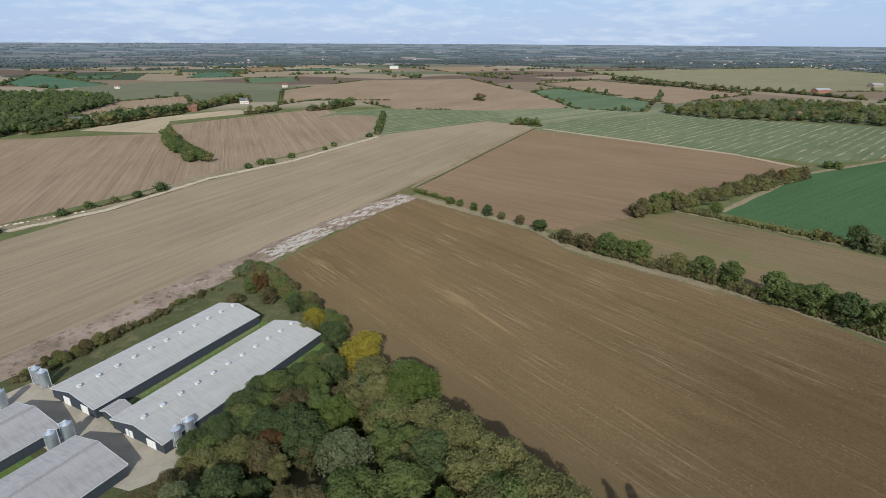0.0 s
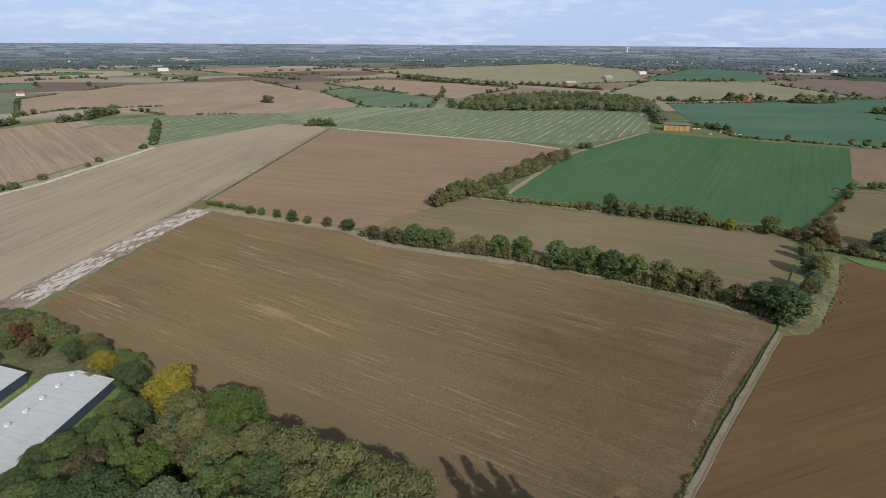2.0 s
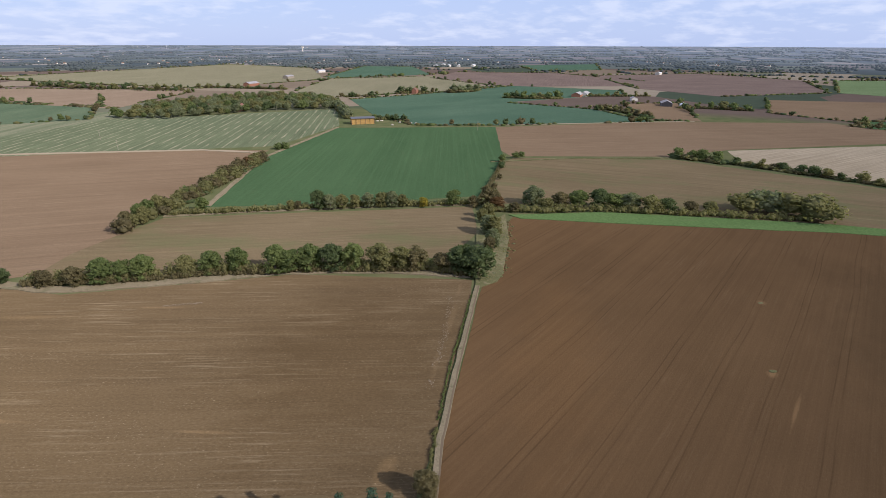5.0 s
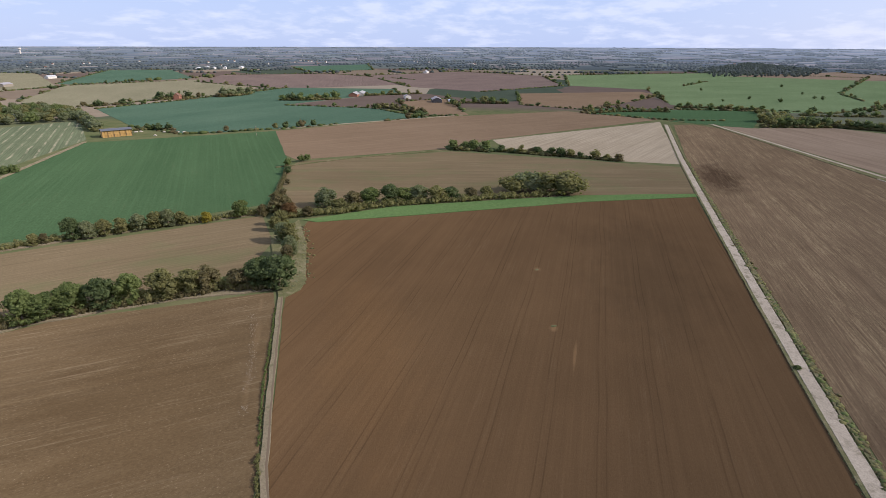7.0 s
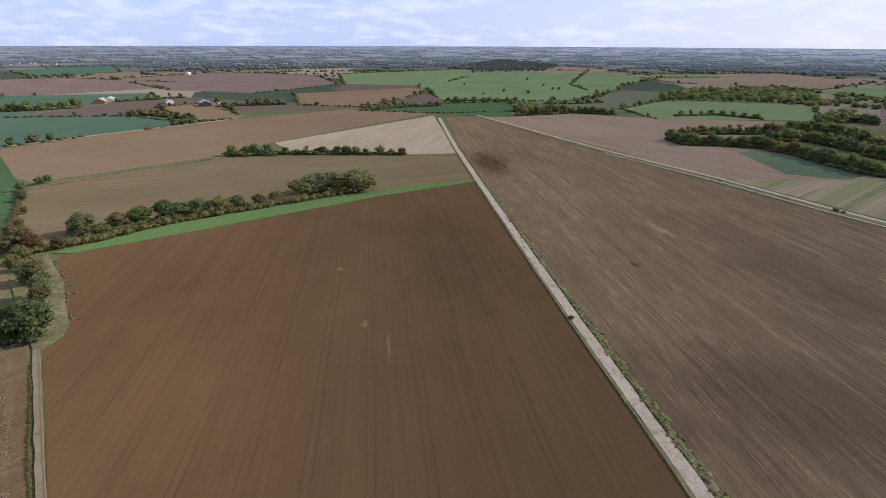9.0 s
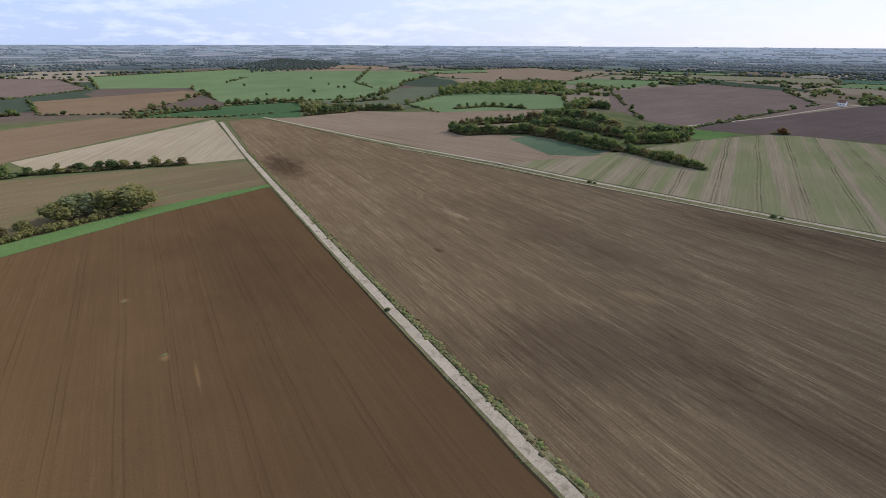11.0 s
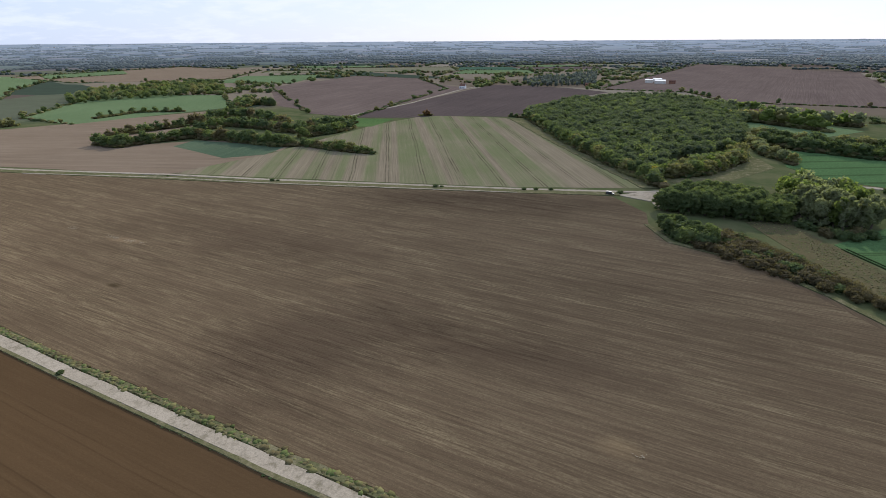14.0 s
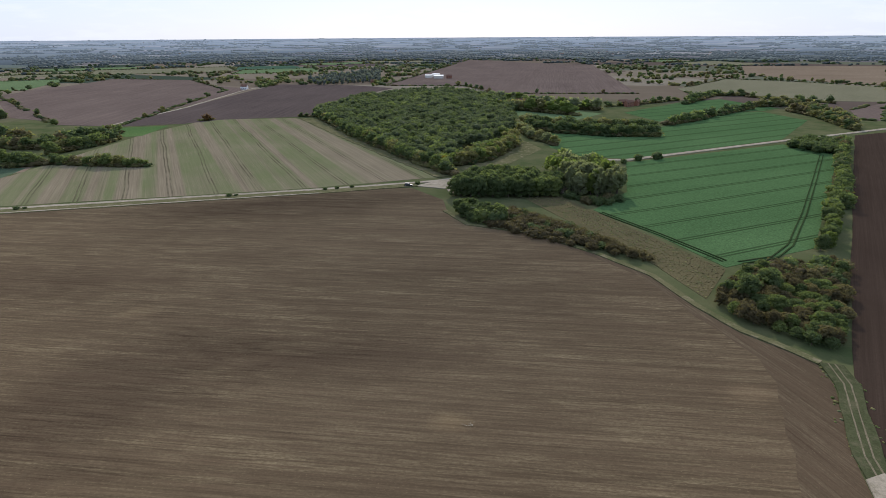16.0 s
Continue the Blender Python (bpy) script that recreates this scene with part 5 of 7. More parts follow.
ribbon("lane", [(639, -144), (403, -198), (300.7, -228), (237, -242.1), (86.6, -283.4), (33.3, -300.1), (11.8, -308.3)], 3.2, M["concrete"], "narrow pale concrete farm lane", "lane", 0.05, 0.15)
ribbon("lane_edge", [(392, -192), (293.4, -222.3), (230.5, -235.5), (84.1, -276.1)], 1.2, M["concrete"], "bare wheel track beside the lane", "track", 0.1, 0.4)
sheet("lane_junction", [(32.9, -292.7), (16.1, -309.8), (-4.2, -317.3), (-7.2, -294), (11.3, -275.1), (14.9, -287.3)], M["concrete"], "widened concrete junction of two farm lanes", "lane", clear=False, lift=0.02)
sheet("field_pad", [(-46.5, -291.8), (-51.8, -295.5), (-52.3, -282.8), (-47.4, -280.4)], M["concrete"], "pale concrete pad among trees by the crop", "pad", clear=False, lift=0.02)
ribbon("lane_east", [(-90.8, -363.7), (-104.1, -364.1), (-165, -396), (-246, -438), (-322, -476), (-405, -519)], 4.5, M["concrete"], "pale concrete lane between green crops", "lane", 0.15, 0.1)
ribbon("hedge_verge", [(-16, 284.9), (42.9, 228), (53.1, 205.5), (79.4, 181.4), (113, 154.2), (136.1, 124.4), (150.3, 97.6)], 5.0, M["dry_verge"], "pale grass margin under the field hedge", "verge", 0.08, 0.3)
DITCH = [(144, 91.4), (130.4, 84.5), (100.6, 69.3), (73.8, 55.1), (62.8, 48.2), (52.3, 41.5)]
ribbon("ditch_verge", DITCH, 1.6, M["dry_verge"], "grass bank with a ditch between two fields", "verge", 0.1, 0.3)
ribbon("footpath", DITCH, 0.45, M["dry"], "narrow bare path beside the ditch", "path", 0.12, 0.6, 0.5, 2.0)
sheet("grass_corner", [(141.5, 90.7), (198.2, 127.2), (218.7, 126.3), (223, 126.5), (211.5, 119), (193, 107), (169.6, 95.2), (158, 89.5), (151.3, 87.8), (147, 89)], M["verge"], "rough grass corner by the tall hedge", "verge", clear=False, lift=0.05)
tufts([(150, 90.5), (169, 97.5), (193, 110), (214, 123)], 0.0, 2.2, 0.14, 0.2, 0.7, "long pale grass in the corner by the tall hedge", {"leaf_olive": 3, "leaf_pale": 3, "leaf_brown": 1})
ribbon("verge_strip", [(119.1, 259), (148, 233.5), (202.1, 181.6), (228.2, 149.8)], 5.0, M["dry_verge"], "grass margin below the green crop", "verge", 0.1, 0.3)
ribbon("verge_crop", [(140.7, 257.2), (236, 341), (376, 411)], 3.0, M["dry_verge"], "pale grass margin of the green crop", "verge", 0.1, 0.3)
ribbon("verge_far", [(99, 528), (224, 405), (247, 357)], 5.0, M["stubble_bright"], "pale straw edge of a field", "verge", 0.1, 0.3)
ribbon("verge_south", [(13.6, -247.6), (2.2, -227.8), (-25.8, -217.8), (-48.2, -196.2), (-64, -175.6), (-71.2, -152.8), (-78.1, -138), (-86.9, -128.1), (-90.9, -122.6)], 2.4, M["verge"], "green grass margin of the stubble field", "verge", 0.12, 0.3)
BELT = [(-93.2, -122), (-91.6, -113), (-85.2, -99), (-80.6, -88.5), (-78.6, -80)]
ribbon("verge_belt", BELT, 5.6, M["rank"], "grass headland with wheel tracks", "verge", 0.1, 0.2)
for o in (-0.7, 0.8):
    ribbon("wheel_track", BELT, 0.35, M["dry_verge"], "pale worn wheel track on the grass headland", "wheel mark", 0.14, 0.5, o, 2.0)
sheet("gravel_end", [(-76, -82.4), (-80.6, -84.2), (-85, -76), (-80, -66), (-73.6, -70), (-74.5, -77)], M["concrete"], "pale broken concrete where the track meets the grass", "track", clear=False, lift=0.12)
tufts(BELT, 0.0, 2.0, 0.22, 0.2, 0.5, "rough grass on the headland beside ploughed land", {"leaf_olive": 3, "leaf_mid": 3, "leaf_pale": 1})
ribbon("verge_wood", [(174, -555), (96, -433), (41.9, -353.2), (14.8, -316.1)], 14.0, M["verge"], "grass edge between stubble and wood", "verge", 0.1, 0.2)
ribbon("far_track", [(352, -502), (348, -642), (364, -852), (357, -924)], 4.0, M["concrete"], "pale farm track across ploughed land", "track", 0.05, 0.2)
ribbon("far_track", [(488, 289), (577, 204), (646, 134)], 3.0, M["stubble_bright"], "pale straw edge between fields", "track", 0.2, 0.4)
ribbon("far_track", [(326.1, 198.9), (371, 160), (427, 91)], 1.8, M["verge"], "grass boundary between brown fields", "verge", 0.1, 0.4)

# headland wheel marks pressed into the leafy crop
for line in ([(-61.4, -247.6), (-80.3, -217.3), (-95, -189.9)], [(-243, -384), (-193.6, -306.4), (-158.1, -251.2), (-128.4, -207.5), (-115.2, -194), (-100.1, -188.5)]):
    for o in (-0.95, 0.95):
        ribbon("tramline", line, 0.55, M["pressed"], "dark wheel mark pressed into the green crop", "wheel mark", 0.02, 0.3, o)

# the nearest stretch of the track is laid in single concrete bays
bay_mesh = []
for i in range(5):
    bm = bmesh.new()
    box(bm, -1.44, 1.44, -1.6, 1.6, -0.12, 0.05, 0.03)
    for v in bm.verts:
        v.co.x += 0.1 * noise.noise((v.co.y * 2, i * 3.1, v.co.x))
        v.co.y += 0.12 * noise.noise((v.co.x * 2, i * 5.3, v.co.y))
    me = bpy.data.meshes.new("concrete_bay")
    bm.to_mesh(me)
    bm.free()
    me.materials.append(M["track_slab"])
    bay_mesh.append(me)
main_track = bpy.data.objects["track_main"]
for i, (x, y, a) in enumerate(along(MAIN[2:9], 2.95)):
    ob = new("concrete_bay", bay_mesh[i % 5])
    ob.parent = main_track
    ob.location = (x, y, 0.16 + 0.012 * noise.noise((x, y, 0)))
    ob.rotation_euler = (0.006 * noise.noise((x, 3, 0)), 0.006 * noise.noise((3, y, 0)), a + 0.02 * noise.noise((x, y, 3)))
tufts(MAIN[1:9], 2.9, 0.6, 0.26, 0.3, 0.85, "tussocky grass and weeds beside the concrete track", {"leaf_olive": 3, "leaf_brown": 2, "leaf_mid": 2})
tufts(MAIN[2:9], -2.05, 0.25, 0.4, 0.2, 0.5, "grass tufts at the ploughed edge of the track", {"leaf_olive": 2, "leaf_mid": 3})
tufts(DITCH, -0.6, 0.5, 0.6, 0.15, 0.4, "weeds and long grass on the ditch bank", {"leaf_olive": 3, "leaf_brown": 2, "leaf_mid": 2})

# farmyard: grass, concrete yard, wood floor
sheet("woodland_floor", [(-71.7, 168.9), (-63.5, 181.3), (-40, 151.1), (-24.9, 124.4), (-12.7, 109.3), (-1.4, 97.9), (11, 80.5), (21.7, 68.4), (31.1, 53.3), (-12.5, 39.4), (-61.3, 39.3), (-60.6, 80.1), (-52.3, 86.2), (-46.6, 106.9), (-36, 133.1), (-51.1, 152.1)], M["litter"], "shaded woodland floor with leaf litter", "woodland floor", clear=False)
sheet("yard_rank_grass", [(-116.1, 102.1), (-105.8, 117.1), (-96, 135.8), (-83.9, 156.6), (-76.5, 171.2), (-69.8, 175.1), (-49.1, 158.2), (-30.1, 136.4), (-35.6, 131.3), (-45.1, 102.6), (-53.5, 86.2), (-62.1, 73.4), (-90.9, 73.3)], M["rank"], "dark rank grass round the sheds", "grass", clear=False)
sheet("yard_grass", [(-97, 105), (-84, 99), (-57, 86), (-31, 128), (-36, 132), (-46, 138), (-53, 142), (-57, 143.5), (-69, 150), (-74, 149)], M["lawn"], "green mown grass close to the sheds", "grass", clear=False)
sheet("yard_grass", [(-98, 94), (-60, 72), (-76, 40), (-116, 60)], M["lawn"], "green mown grass between old sheds", "grass", clear=False)
sheet("concrete_yard", [(-108, 102), (-101, 112), (-95, 110), (-92.3, 105.2), (-77.4, 98.4), (-76, 98), (-72, 94.8), (-56.6, 87.0), (-51.5, 94), (-49, 92.5), (-52.5, 81), (-59, 77), (-66, 79), (-80, 86.5), (-84, 89), (-96, 96), (-112, 95)], M["yard"], "pale concrete yard between livestock sheds", "yard", clear=False, lift=0.02)

# ---- the poultry farm ----
HEAD = 62.8
shed(-85.0, 101.1, HEAD, 49.9, 16.9, 3.2, 5.0, M["roof_new"], "long poultry shed with pale grey sheet roof and dark walls", 11, ((1.2, 3.8, 2.5), (-5.6, -3.0, 2.5)))
shed(-64.4, 90.2, HEAD, 49.9, 17.1, 3.2, 5.0, M["roof_new"], "long poultry shed with pale grey roof beside the wood", 11, ((1.6, 2.7, 2.2), (3.0, 3.9, 2.2), (-5.8, -3.0, 2.4)))
shed(-68.7, 85.1, HEAD + 180, 46.0, 17.4, 3.0, 5.0, M["roof_old"], "old livestock shed with weathered cement sheet roof", 0, ((-2.0, 2.0, 2.6),), ridge_cap=0.35)
shed(-89.1, 95.9, HEAD + 180, 46.0, 17.4, 3.0, 5.0, M["roof_old"], "old livestock shed with stained cement roof by the yard", 0, ((-2.0, 2.0, 2.6),), ridge_cap=0.35)
link = shed(-74.3, 96.5, HEAD, 4.6, 4.6, 2.7, 3.5, M["roof_old"], "small lean-to store between the two poultry sheds", 0, (), "farm stores")
for x, y, turn in ((-99.6, 110.6, 20), (-97.0, 109.3, 200), (-101.4, 101.4, 60), (-78.9, 90.6, 40), (-80.3, 87.8, 210), (-55.2, 89.2, 100), (-53.9, 92.0, 30)):
    silo(x, y, 5.6, 1.0, turn)


def rail_fence(line, label):
    """Low timber rail fence: every post and rail a part."""
    root = new("rail_fence")
    root.location = (line[0][0], line[0][1], 0)
    tagged(root, label, "fence", "yard fences")
    ox, oy = line[0]
    pts = along(line, 2.4)
    for x, y, a in pts:
        bm = bmesh.new()
        box(bm, x - ox - 0.06, x - ox + 0.06, y - oy - 0.06, y - oy + 0.06, 0, 1.15)
        part("post", bm, M["timber"], root)
    for (x0, y0, a), (x1, y1, b) in zip(pts, pts[1:]):
        for z in (0.55, 0.95):
            bm = bmesh.new()
            tube(bm, (x0 - ox, y0 - oy, z), (x1 - ox, y1 - oy, z), 0.05, 0.05, 4)
            part("rail", bm, M["timber"], root)
    return root


ca, sa = math.cos(radians(HEAD)), math.sin(radians(HEAD))
rail_fence([(-85.0 + ca * 3 + sa * 9.8, 101.1 + sa * 3 - ca * 9.8), (-85.0 + ca * 49 + sa * 9.8, 101.1 + sa * 49 - ca * 9.8)], "weathered timber rail fence beside the poultry shed wall")

# pale broken slabs on the old runway, and rubble along the western track
slab_mesh = []
for i in range(6):
    bm = bmesh.new()
    n = 6 + i % 3
    ring = [(math.cos(2 * math.pi * k / n) * random.uniform(0.6, 1.1), math.sin(2 * math.pi * k / n) * random.uniform(0.6, 1.1)) for k in range(n)]
    low = [bm.verts.new((x, y, -0.3)) for x, y in ring]
    top = [bm.verts.new((x * 0.97, y * 0.97, 0.05)) for x, y in ring]
    bm.faces.new(top)
    for k in range(n):
        bm.faces.new((low[k], low[(k + 1) % n], top[(k + 1) % n], top[k]))
    me = bpy.data.meshes.new("concrete_slab")
    bm.to_mesh(me)
    bm.free()
    me.materials.append(M["slab"])
    slab_mesh.append(me)
runway = bpy.data.objects["runway_strip"]


def broken_slab(x, y, s, a):
    ob = new("concrete_slab", slab_mesh[int(rng.integers(0, 6))])
    ob.location, ob.scale, ob.rotation_euler = (x, y, TOP[0] + 0.1), (s * 1.3, s * 0.42, 1), (0, 0, a + float(rng.uniform(-0.2, 0.2)))
    ob.parent = runway


for x, y, a in along([(-70.5, 196.9), (-59.8, 218.1), (-40.1, 252.7), (-20.1, 282.9)], 0.6):
    for k in range(3):
        o = float(rng.uniform(-6.6, 3.8))
        if noise.noise((x / 7, y / 7 + 0.2 * o, 5.0)) > -0.16:
            broken_slab(x - o * math.sin(a), y + o * math.cos(a), float(rng.uniform(0.5, 1.7)), a)
for x, y, a in along([(-117.5, 120.9), (-99.5, 141.8), (-74.8, 189.8)], 2.2):
    o = float(rng.uniform(-2.4, 2.4))
    if noise.noise((x / 6, y / 6, 2.0)) > 0.3:
        broken_slab(x - o * math.sin(a), y + o * math.cos(a), float(rng.uniform(0.4, 0.9)), a)


def heap(x, y, size, mat, label, high=0.35):
    """A low heap of rubble, earth or straw with an uneven top."""
    bm = bmesh.new()
    bmesh.ops.create_icosphere(bm, subdivisions=3, radius=1)
    for v in bm.verts:
        k = 1 + 0.35 * noise.noise(v.co * 2.2 + Vector((x, y, 0)))
        v.co = Vector((v.co.x * size * k, v.co.y * size * 0.6 * k, v.co.z * size * high * k))
    bmesh.ops.bisect_plane(bm, geom=list(bm.verts) + list(bm.edges) + list(bm.faces), plane_co=(0, 0, -0.1), plane_no=(0, 0, 1), clear_inner=True)
    ob = part("rubble_heap", bm, mat)
    ob.location = (x, y, level(x, y) + 0.15)
    ob.rotation_euler = (0, 0, float(rng.uniform(0, 3)))
    return tagged(ob, label, "heap", "rubble heaps")


for x, y, a in along([(-206.9, 223.4), (-192.2, 238), (-177.3, 252.4)], 3.0):
    heap(x + rng.uniform(-1, 1), y + rng.uniform(-1, 1), float(rng.uniform(0.6, 1.5)), M["rubble"], "pale rubble heap beside the stony track")
for x, y in [(433, 410), (437, 408), (440, 384), (442, 378), (444, 372), (445, 366), (421, 378)]:
    heap(x, y, float(rng.uniform(1.6, 2.8)), M["rubble"], "pale heap of rubble beside the straw barn", 0.5)
for x, y in [(660, -104), (653, -115), (-100.1, 155.6), (146.7, 0.9), (189.5, 9.3)]:
    heap(x, y, 1.0 if math.hypot(x, y) < 400 else 4.5, M["verge"] if math.hypot(x, y) < 400 else M["scrub"], "small pale stony heap on the field", 0.08)

# ---- near wood beside the sheds ----
DARK_WOOD = {"leaf_mid": 6, "leaf_dark": 4, "leaf_olive": 3, "leaf_brown": 1.6, "leaf_pale": 0.5, "leaf_rust": 0.3, "leaf_bright": 0.3}
WOOD = {"leaf_mid": 5, "leaf_dark": 1.5, "leaf_olive": 6, "leaf_pale": 2.2, "leaf_bright": 0.8, "leaf_brown": 2, "leaf_rust": 0.2}
SHAPES = {"round": 5, "tall": 3}
near_wood = [(-44.1, 74.8), (-37.8, 87.9), (-31, 101.7), (-27.2, 112.7), (-24, 109.6), (-17, 99.6), (-7, 90.2), (4, 80.4), (15.6, 67.1), (24.1, 53.8), (-13, 42.4), (-57.1, 49.1)]
SPECIAL = []
for p, h, leaf, kind in zip(
        [(-21, 116.6), (-3.8, 100.7), (-29.6, 128.1), (-14.3, 106.7), (-15.7, 100), (3.9, 86.1), (12.6, 79.2), (5.4, 72.8), (17.9, 71), (-18.3, 78), (-15.4, 70.4), (-10.6, 89.8), (-2.2, 79.3), (-7.5, 73), (-7.8, 104.9), (-38.7, 133.6), (-37.4, 138.4), (-45.3, 148.1), (-56.3, 154.2), (-61.3, 163.1), (-64.4, 162.1), (-67, 154.1), (-38.5, 81.4), (-35.7, 87.9), (-32.7, 96.2), (-29.9, 104.3), (-26.7, 111.4), (-40, 90.5), (-43.1, 87.8), (21.9, 68.2), (14.8, 68.7), (18.4, 62.6), (9.3, 66.4)],
        (11.5, 12.5, 8.5, 10.5, 10.5, 12.5, 12.0, 12.5, 12.0, 12.5, 11, 11.5, 12, 11, 10.5, 5.5, 7.0, 7.0, 6.5, 7.0, 6.0, 4.5, 9, 9.5, 9, 8.5, 8, 8.5, 8.5, 11.5, 12, 12, 12),
        ("leaf_yellow", "leaf_bright", "leaf_dark", "leaf_olive", "needle", "leaf_olive", "leaf_olive", "leaf_olive", "leaf_olive", "leaf_pale", "leaf_mid", "leaf_olive", "leaf_dark", "leaf_mid", "leaf_mid", "leaf_olive", "leaf_yellow", "leaf_dark", "leaf_brown", "leaf_rust", "leaf_mid", "leaf_brown", "leaf_olive", "leaf_dark", "leaf_brown", "leaf_mid", "leaf_dark", "leaf_mid", "leaf_dark", "leaf_olive", "leaf_mid", "leaf_olive", "leaf_olive"),
        ("round", "round", "round", "round", "spire") + ("round",) * 10 + ("bush", "round", "round", "round", "tall", "round", "bush") + ("round",) * 11):
    if 0.74 * p[0] + 0.67 * p[1] > 54 and p[1] < 108 and p[0] > -20:
        p, h = (p[0] - 1.9, p[1] - 1.7), h * 1.08
    SPECIAL.append((p, h))
    tree(p[0], p[1], h, leaf, kind, "at the edge of the near wood", "trees of the near wood", 1.15 if h > 8 else 1.1)
for x, y in fill(near_wood, 7.0):
    if min(math.hypot(x - p[0], y - p[1]) - 0.34 * h for p, h in SPECIAL) > 1.2:
        tree(x, y, float(rng.uniform(6.5, 12.0)), pick(DARK_WOOD if x < -22 else WOOD), pick(SHAPES), "in the dense mixed wood", "trees of the near wood", float(rng.uniform(1.0, 1.25)))
tree_row([(-45.1, 92), (-42.9, 97.8), (-38.9, 105.8)], 4.6, 6.0, 7.5, {"leaf_dark": 4, "leaf_mid": 3, "leaf_olive": 1}, {"round": 1}, "close beside the poultry shed", "trees of the near wood", 0.8, 1.2)
tree_row([(-38.7, 90.7), (-34.5, 99.2), (-29.6, 109.1)], 5.0, 6.0, 8.0, {"leaf_dark": 4, "leaf_mid": 3, "leaf_brown": 1, "leaf_rust": 0.4}, {"round": 3, "tall": 1}, "close beside the poultry shed", "trees of the near wood", 0.8, 1.15)
for x, y, h, leaf in ((-45.6, 98, 7.0, "leaf_dark"), (-42.4, 103, 7.5, "leaf_dark"), (-38.6, 105.4, 7.5, "leaf_mid"), (-35.2, 110.6, 6.8, "leaf_dark"), (-32.6, 116, 6.2, "leaf_mid"), (-30.2, 120.6, 5.4, "leaf_dark"), (-41.8, 93, 7.5, "leaf_olive"), (-38.4, 97, 8, "leaf_mid"), (-28.4, 114.5, 7, "leaf_olive"), (-31.5, 107.5, 7.5, "leaf_mid"), (-34.4, 84.6, 8.5, "leaf_rust"), (-27.4, 85.6, 8.5, "leaf_brown"), (-21.3, 100.2, 8.5, "leaf_brown"), (-24.5, 121.5, 5.5, "leaf_dark")):
    tree(x, y, h, leaf, "round", "close beside the poultry shed", "trees of the near wood", 1.15)
for x, y, h, leaf in ((-50.1, 86, 6.5, "leaf_dark"), (-46.5, 89.5, 7.5, "leaf_dark"), (-48.8, 80.6, 6, "leaf_olive"), (-50.8, 76.8, 5, "leaf_brown"), (-53.2, 74, 4.5, "leaf_brown"), (-43.9, 79.7, 8, "leaf_olive"), (-46, 84.5, 7, "leaf_mid")):
    tree(x, y, h, leaf, "round", "overhanging the farmyard", "trees of the near wood", 1.15)
for x, y in [(-50.9, 70), (-48.5, 72.8), (-46.1, 76.5), (-43.7, 80.6), (-43.4, 68.3), (-40.1, 74.5), (-46.9, 66.5)]:
    tree(x, y, float(rng.uniform(5.5, 8.0)), pick({"leaf_brown": 2, "leaf_olive": 3, "leaf_mid": 1}), "round", "at the edge of the farmyard", "trees of the near wood", 1.15)
hedge([(-105.3, 110.5), (-99.6, 121.1), (-92.4, 135.2), (-85.9, 149.1)], 4.2, 2.4, "leaf_brown", "brown bramble belt beside the old runway", 46, 0.2)
copse([(-73.2, 176.1), (-72.2, 182.2), (-65.6, 181.3), (-39.1, 151.1), (-27.7, 133.8), (-29.6, 132), (-41.5, 145.9), (-57.5, 164.5)], 2.9, 3.0, 5.6, {"leaf_olive": 4, "leaf_brown": 2, "leaf_mid": 3, "leaf_pale": 1, "leaf_yellow": 0.12, "leaf_rust": 0.15}, {"bush": 4, "round": 1}, "in the autumn belt behind sheds", "shrubs by the sheds", 1.05)
for p, leaf in zip([(-15.3, 101.2), (-11.4, 101.1), (-4.8, 99), (0.9, 92.1), (5.6, 86), (8.9, 84.6), (14.4, 80.5), (17.8, 75.9), (20.8, 70.8), (24.2, 65), (12.5, 73.9), (1.9, 84.9), (-7.7, 93.8)], ("leaf_olive", "leaf_olive", "leaf_bright", "leaf_olive", "leaf_pale", "leaf_olive", "leaf_olive", "leaf_olive", "leaf_brown", "leaf_olive", "leaf_mid", "leaf_olive", "leaf_mid")):
    tree(p[0] - 3.4, p[1] - 3.1, 11.2, leaf, "round", "in the dense mixed wood", "trees of the near wood", 1.15)
# tall conifers and a hedge tree just short of the ditch
for x, y, h in ((33.5, 48.2, 19.7), (37.6, 46.5, 20.2), (41.6, 43.6, 19.6), (44.0, 42.5, 17.4)):
    tree(x, y, h, "needle", "spire", "standing tall at the wood's end", "trees of the near wood", 0.92)
x, y = [(59.7, 47.6)][0]
tree(x, y, 6.5, "leaf_brown", "round", "at the end of the ditch hedge", "trees of the near wood")
tree_row([(-104.9, 111.9), (-99.6, 121.1), (-92.4, 135.2)], 2.8, 2.6, 4.6, {"leaf_brown": 4, "leaf_olive": 2, "leaf_mid": 1}, {"bush": 1}, "in the belt beside the sheds", "shrubs by the sheds", 1.0)
tree_row([(-92.3, 136.5), (-86.3, 149.9), (-76.3, 165.7)], 2.4, 1.4, 2.6, {"leaf_brown": 1, "leaf_olive": 3, "leaf_mid": 2}, {"bush": 1}, "in the belt beside the sheds", "shrubs by the sheds", 1.2)
tree_row([(-105.8, 117.1), (-99.7, 126), (-92.6, 138.5)], 3.5, 2.0, 3.4, {"leaf_brown": 3, "leaf_olive": 3}, {"bush": 1}, "in the belt beside the sheds", "shrubs by the sheds", 1.0)

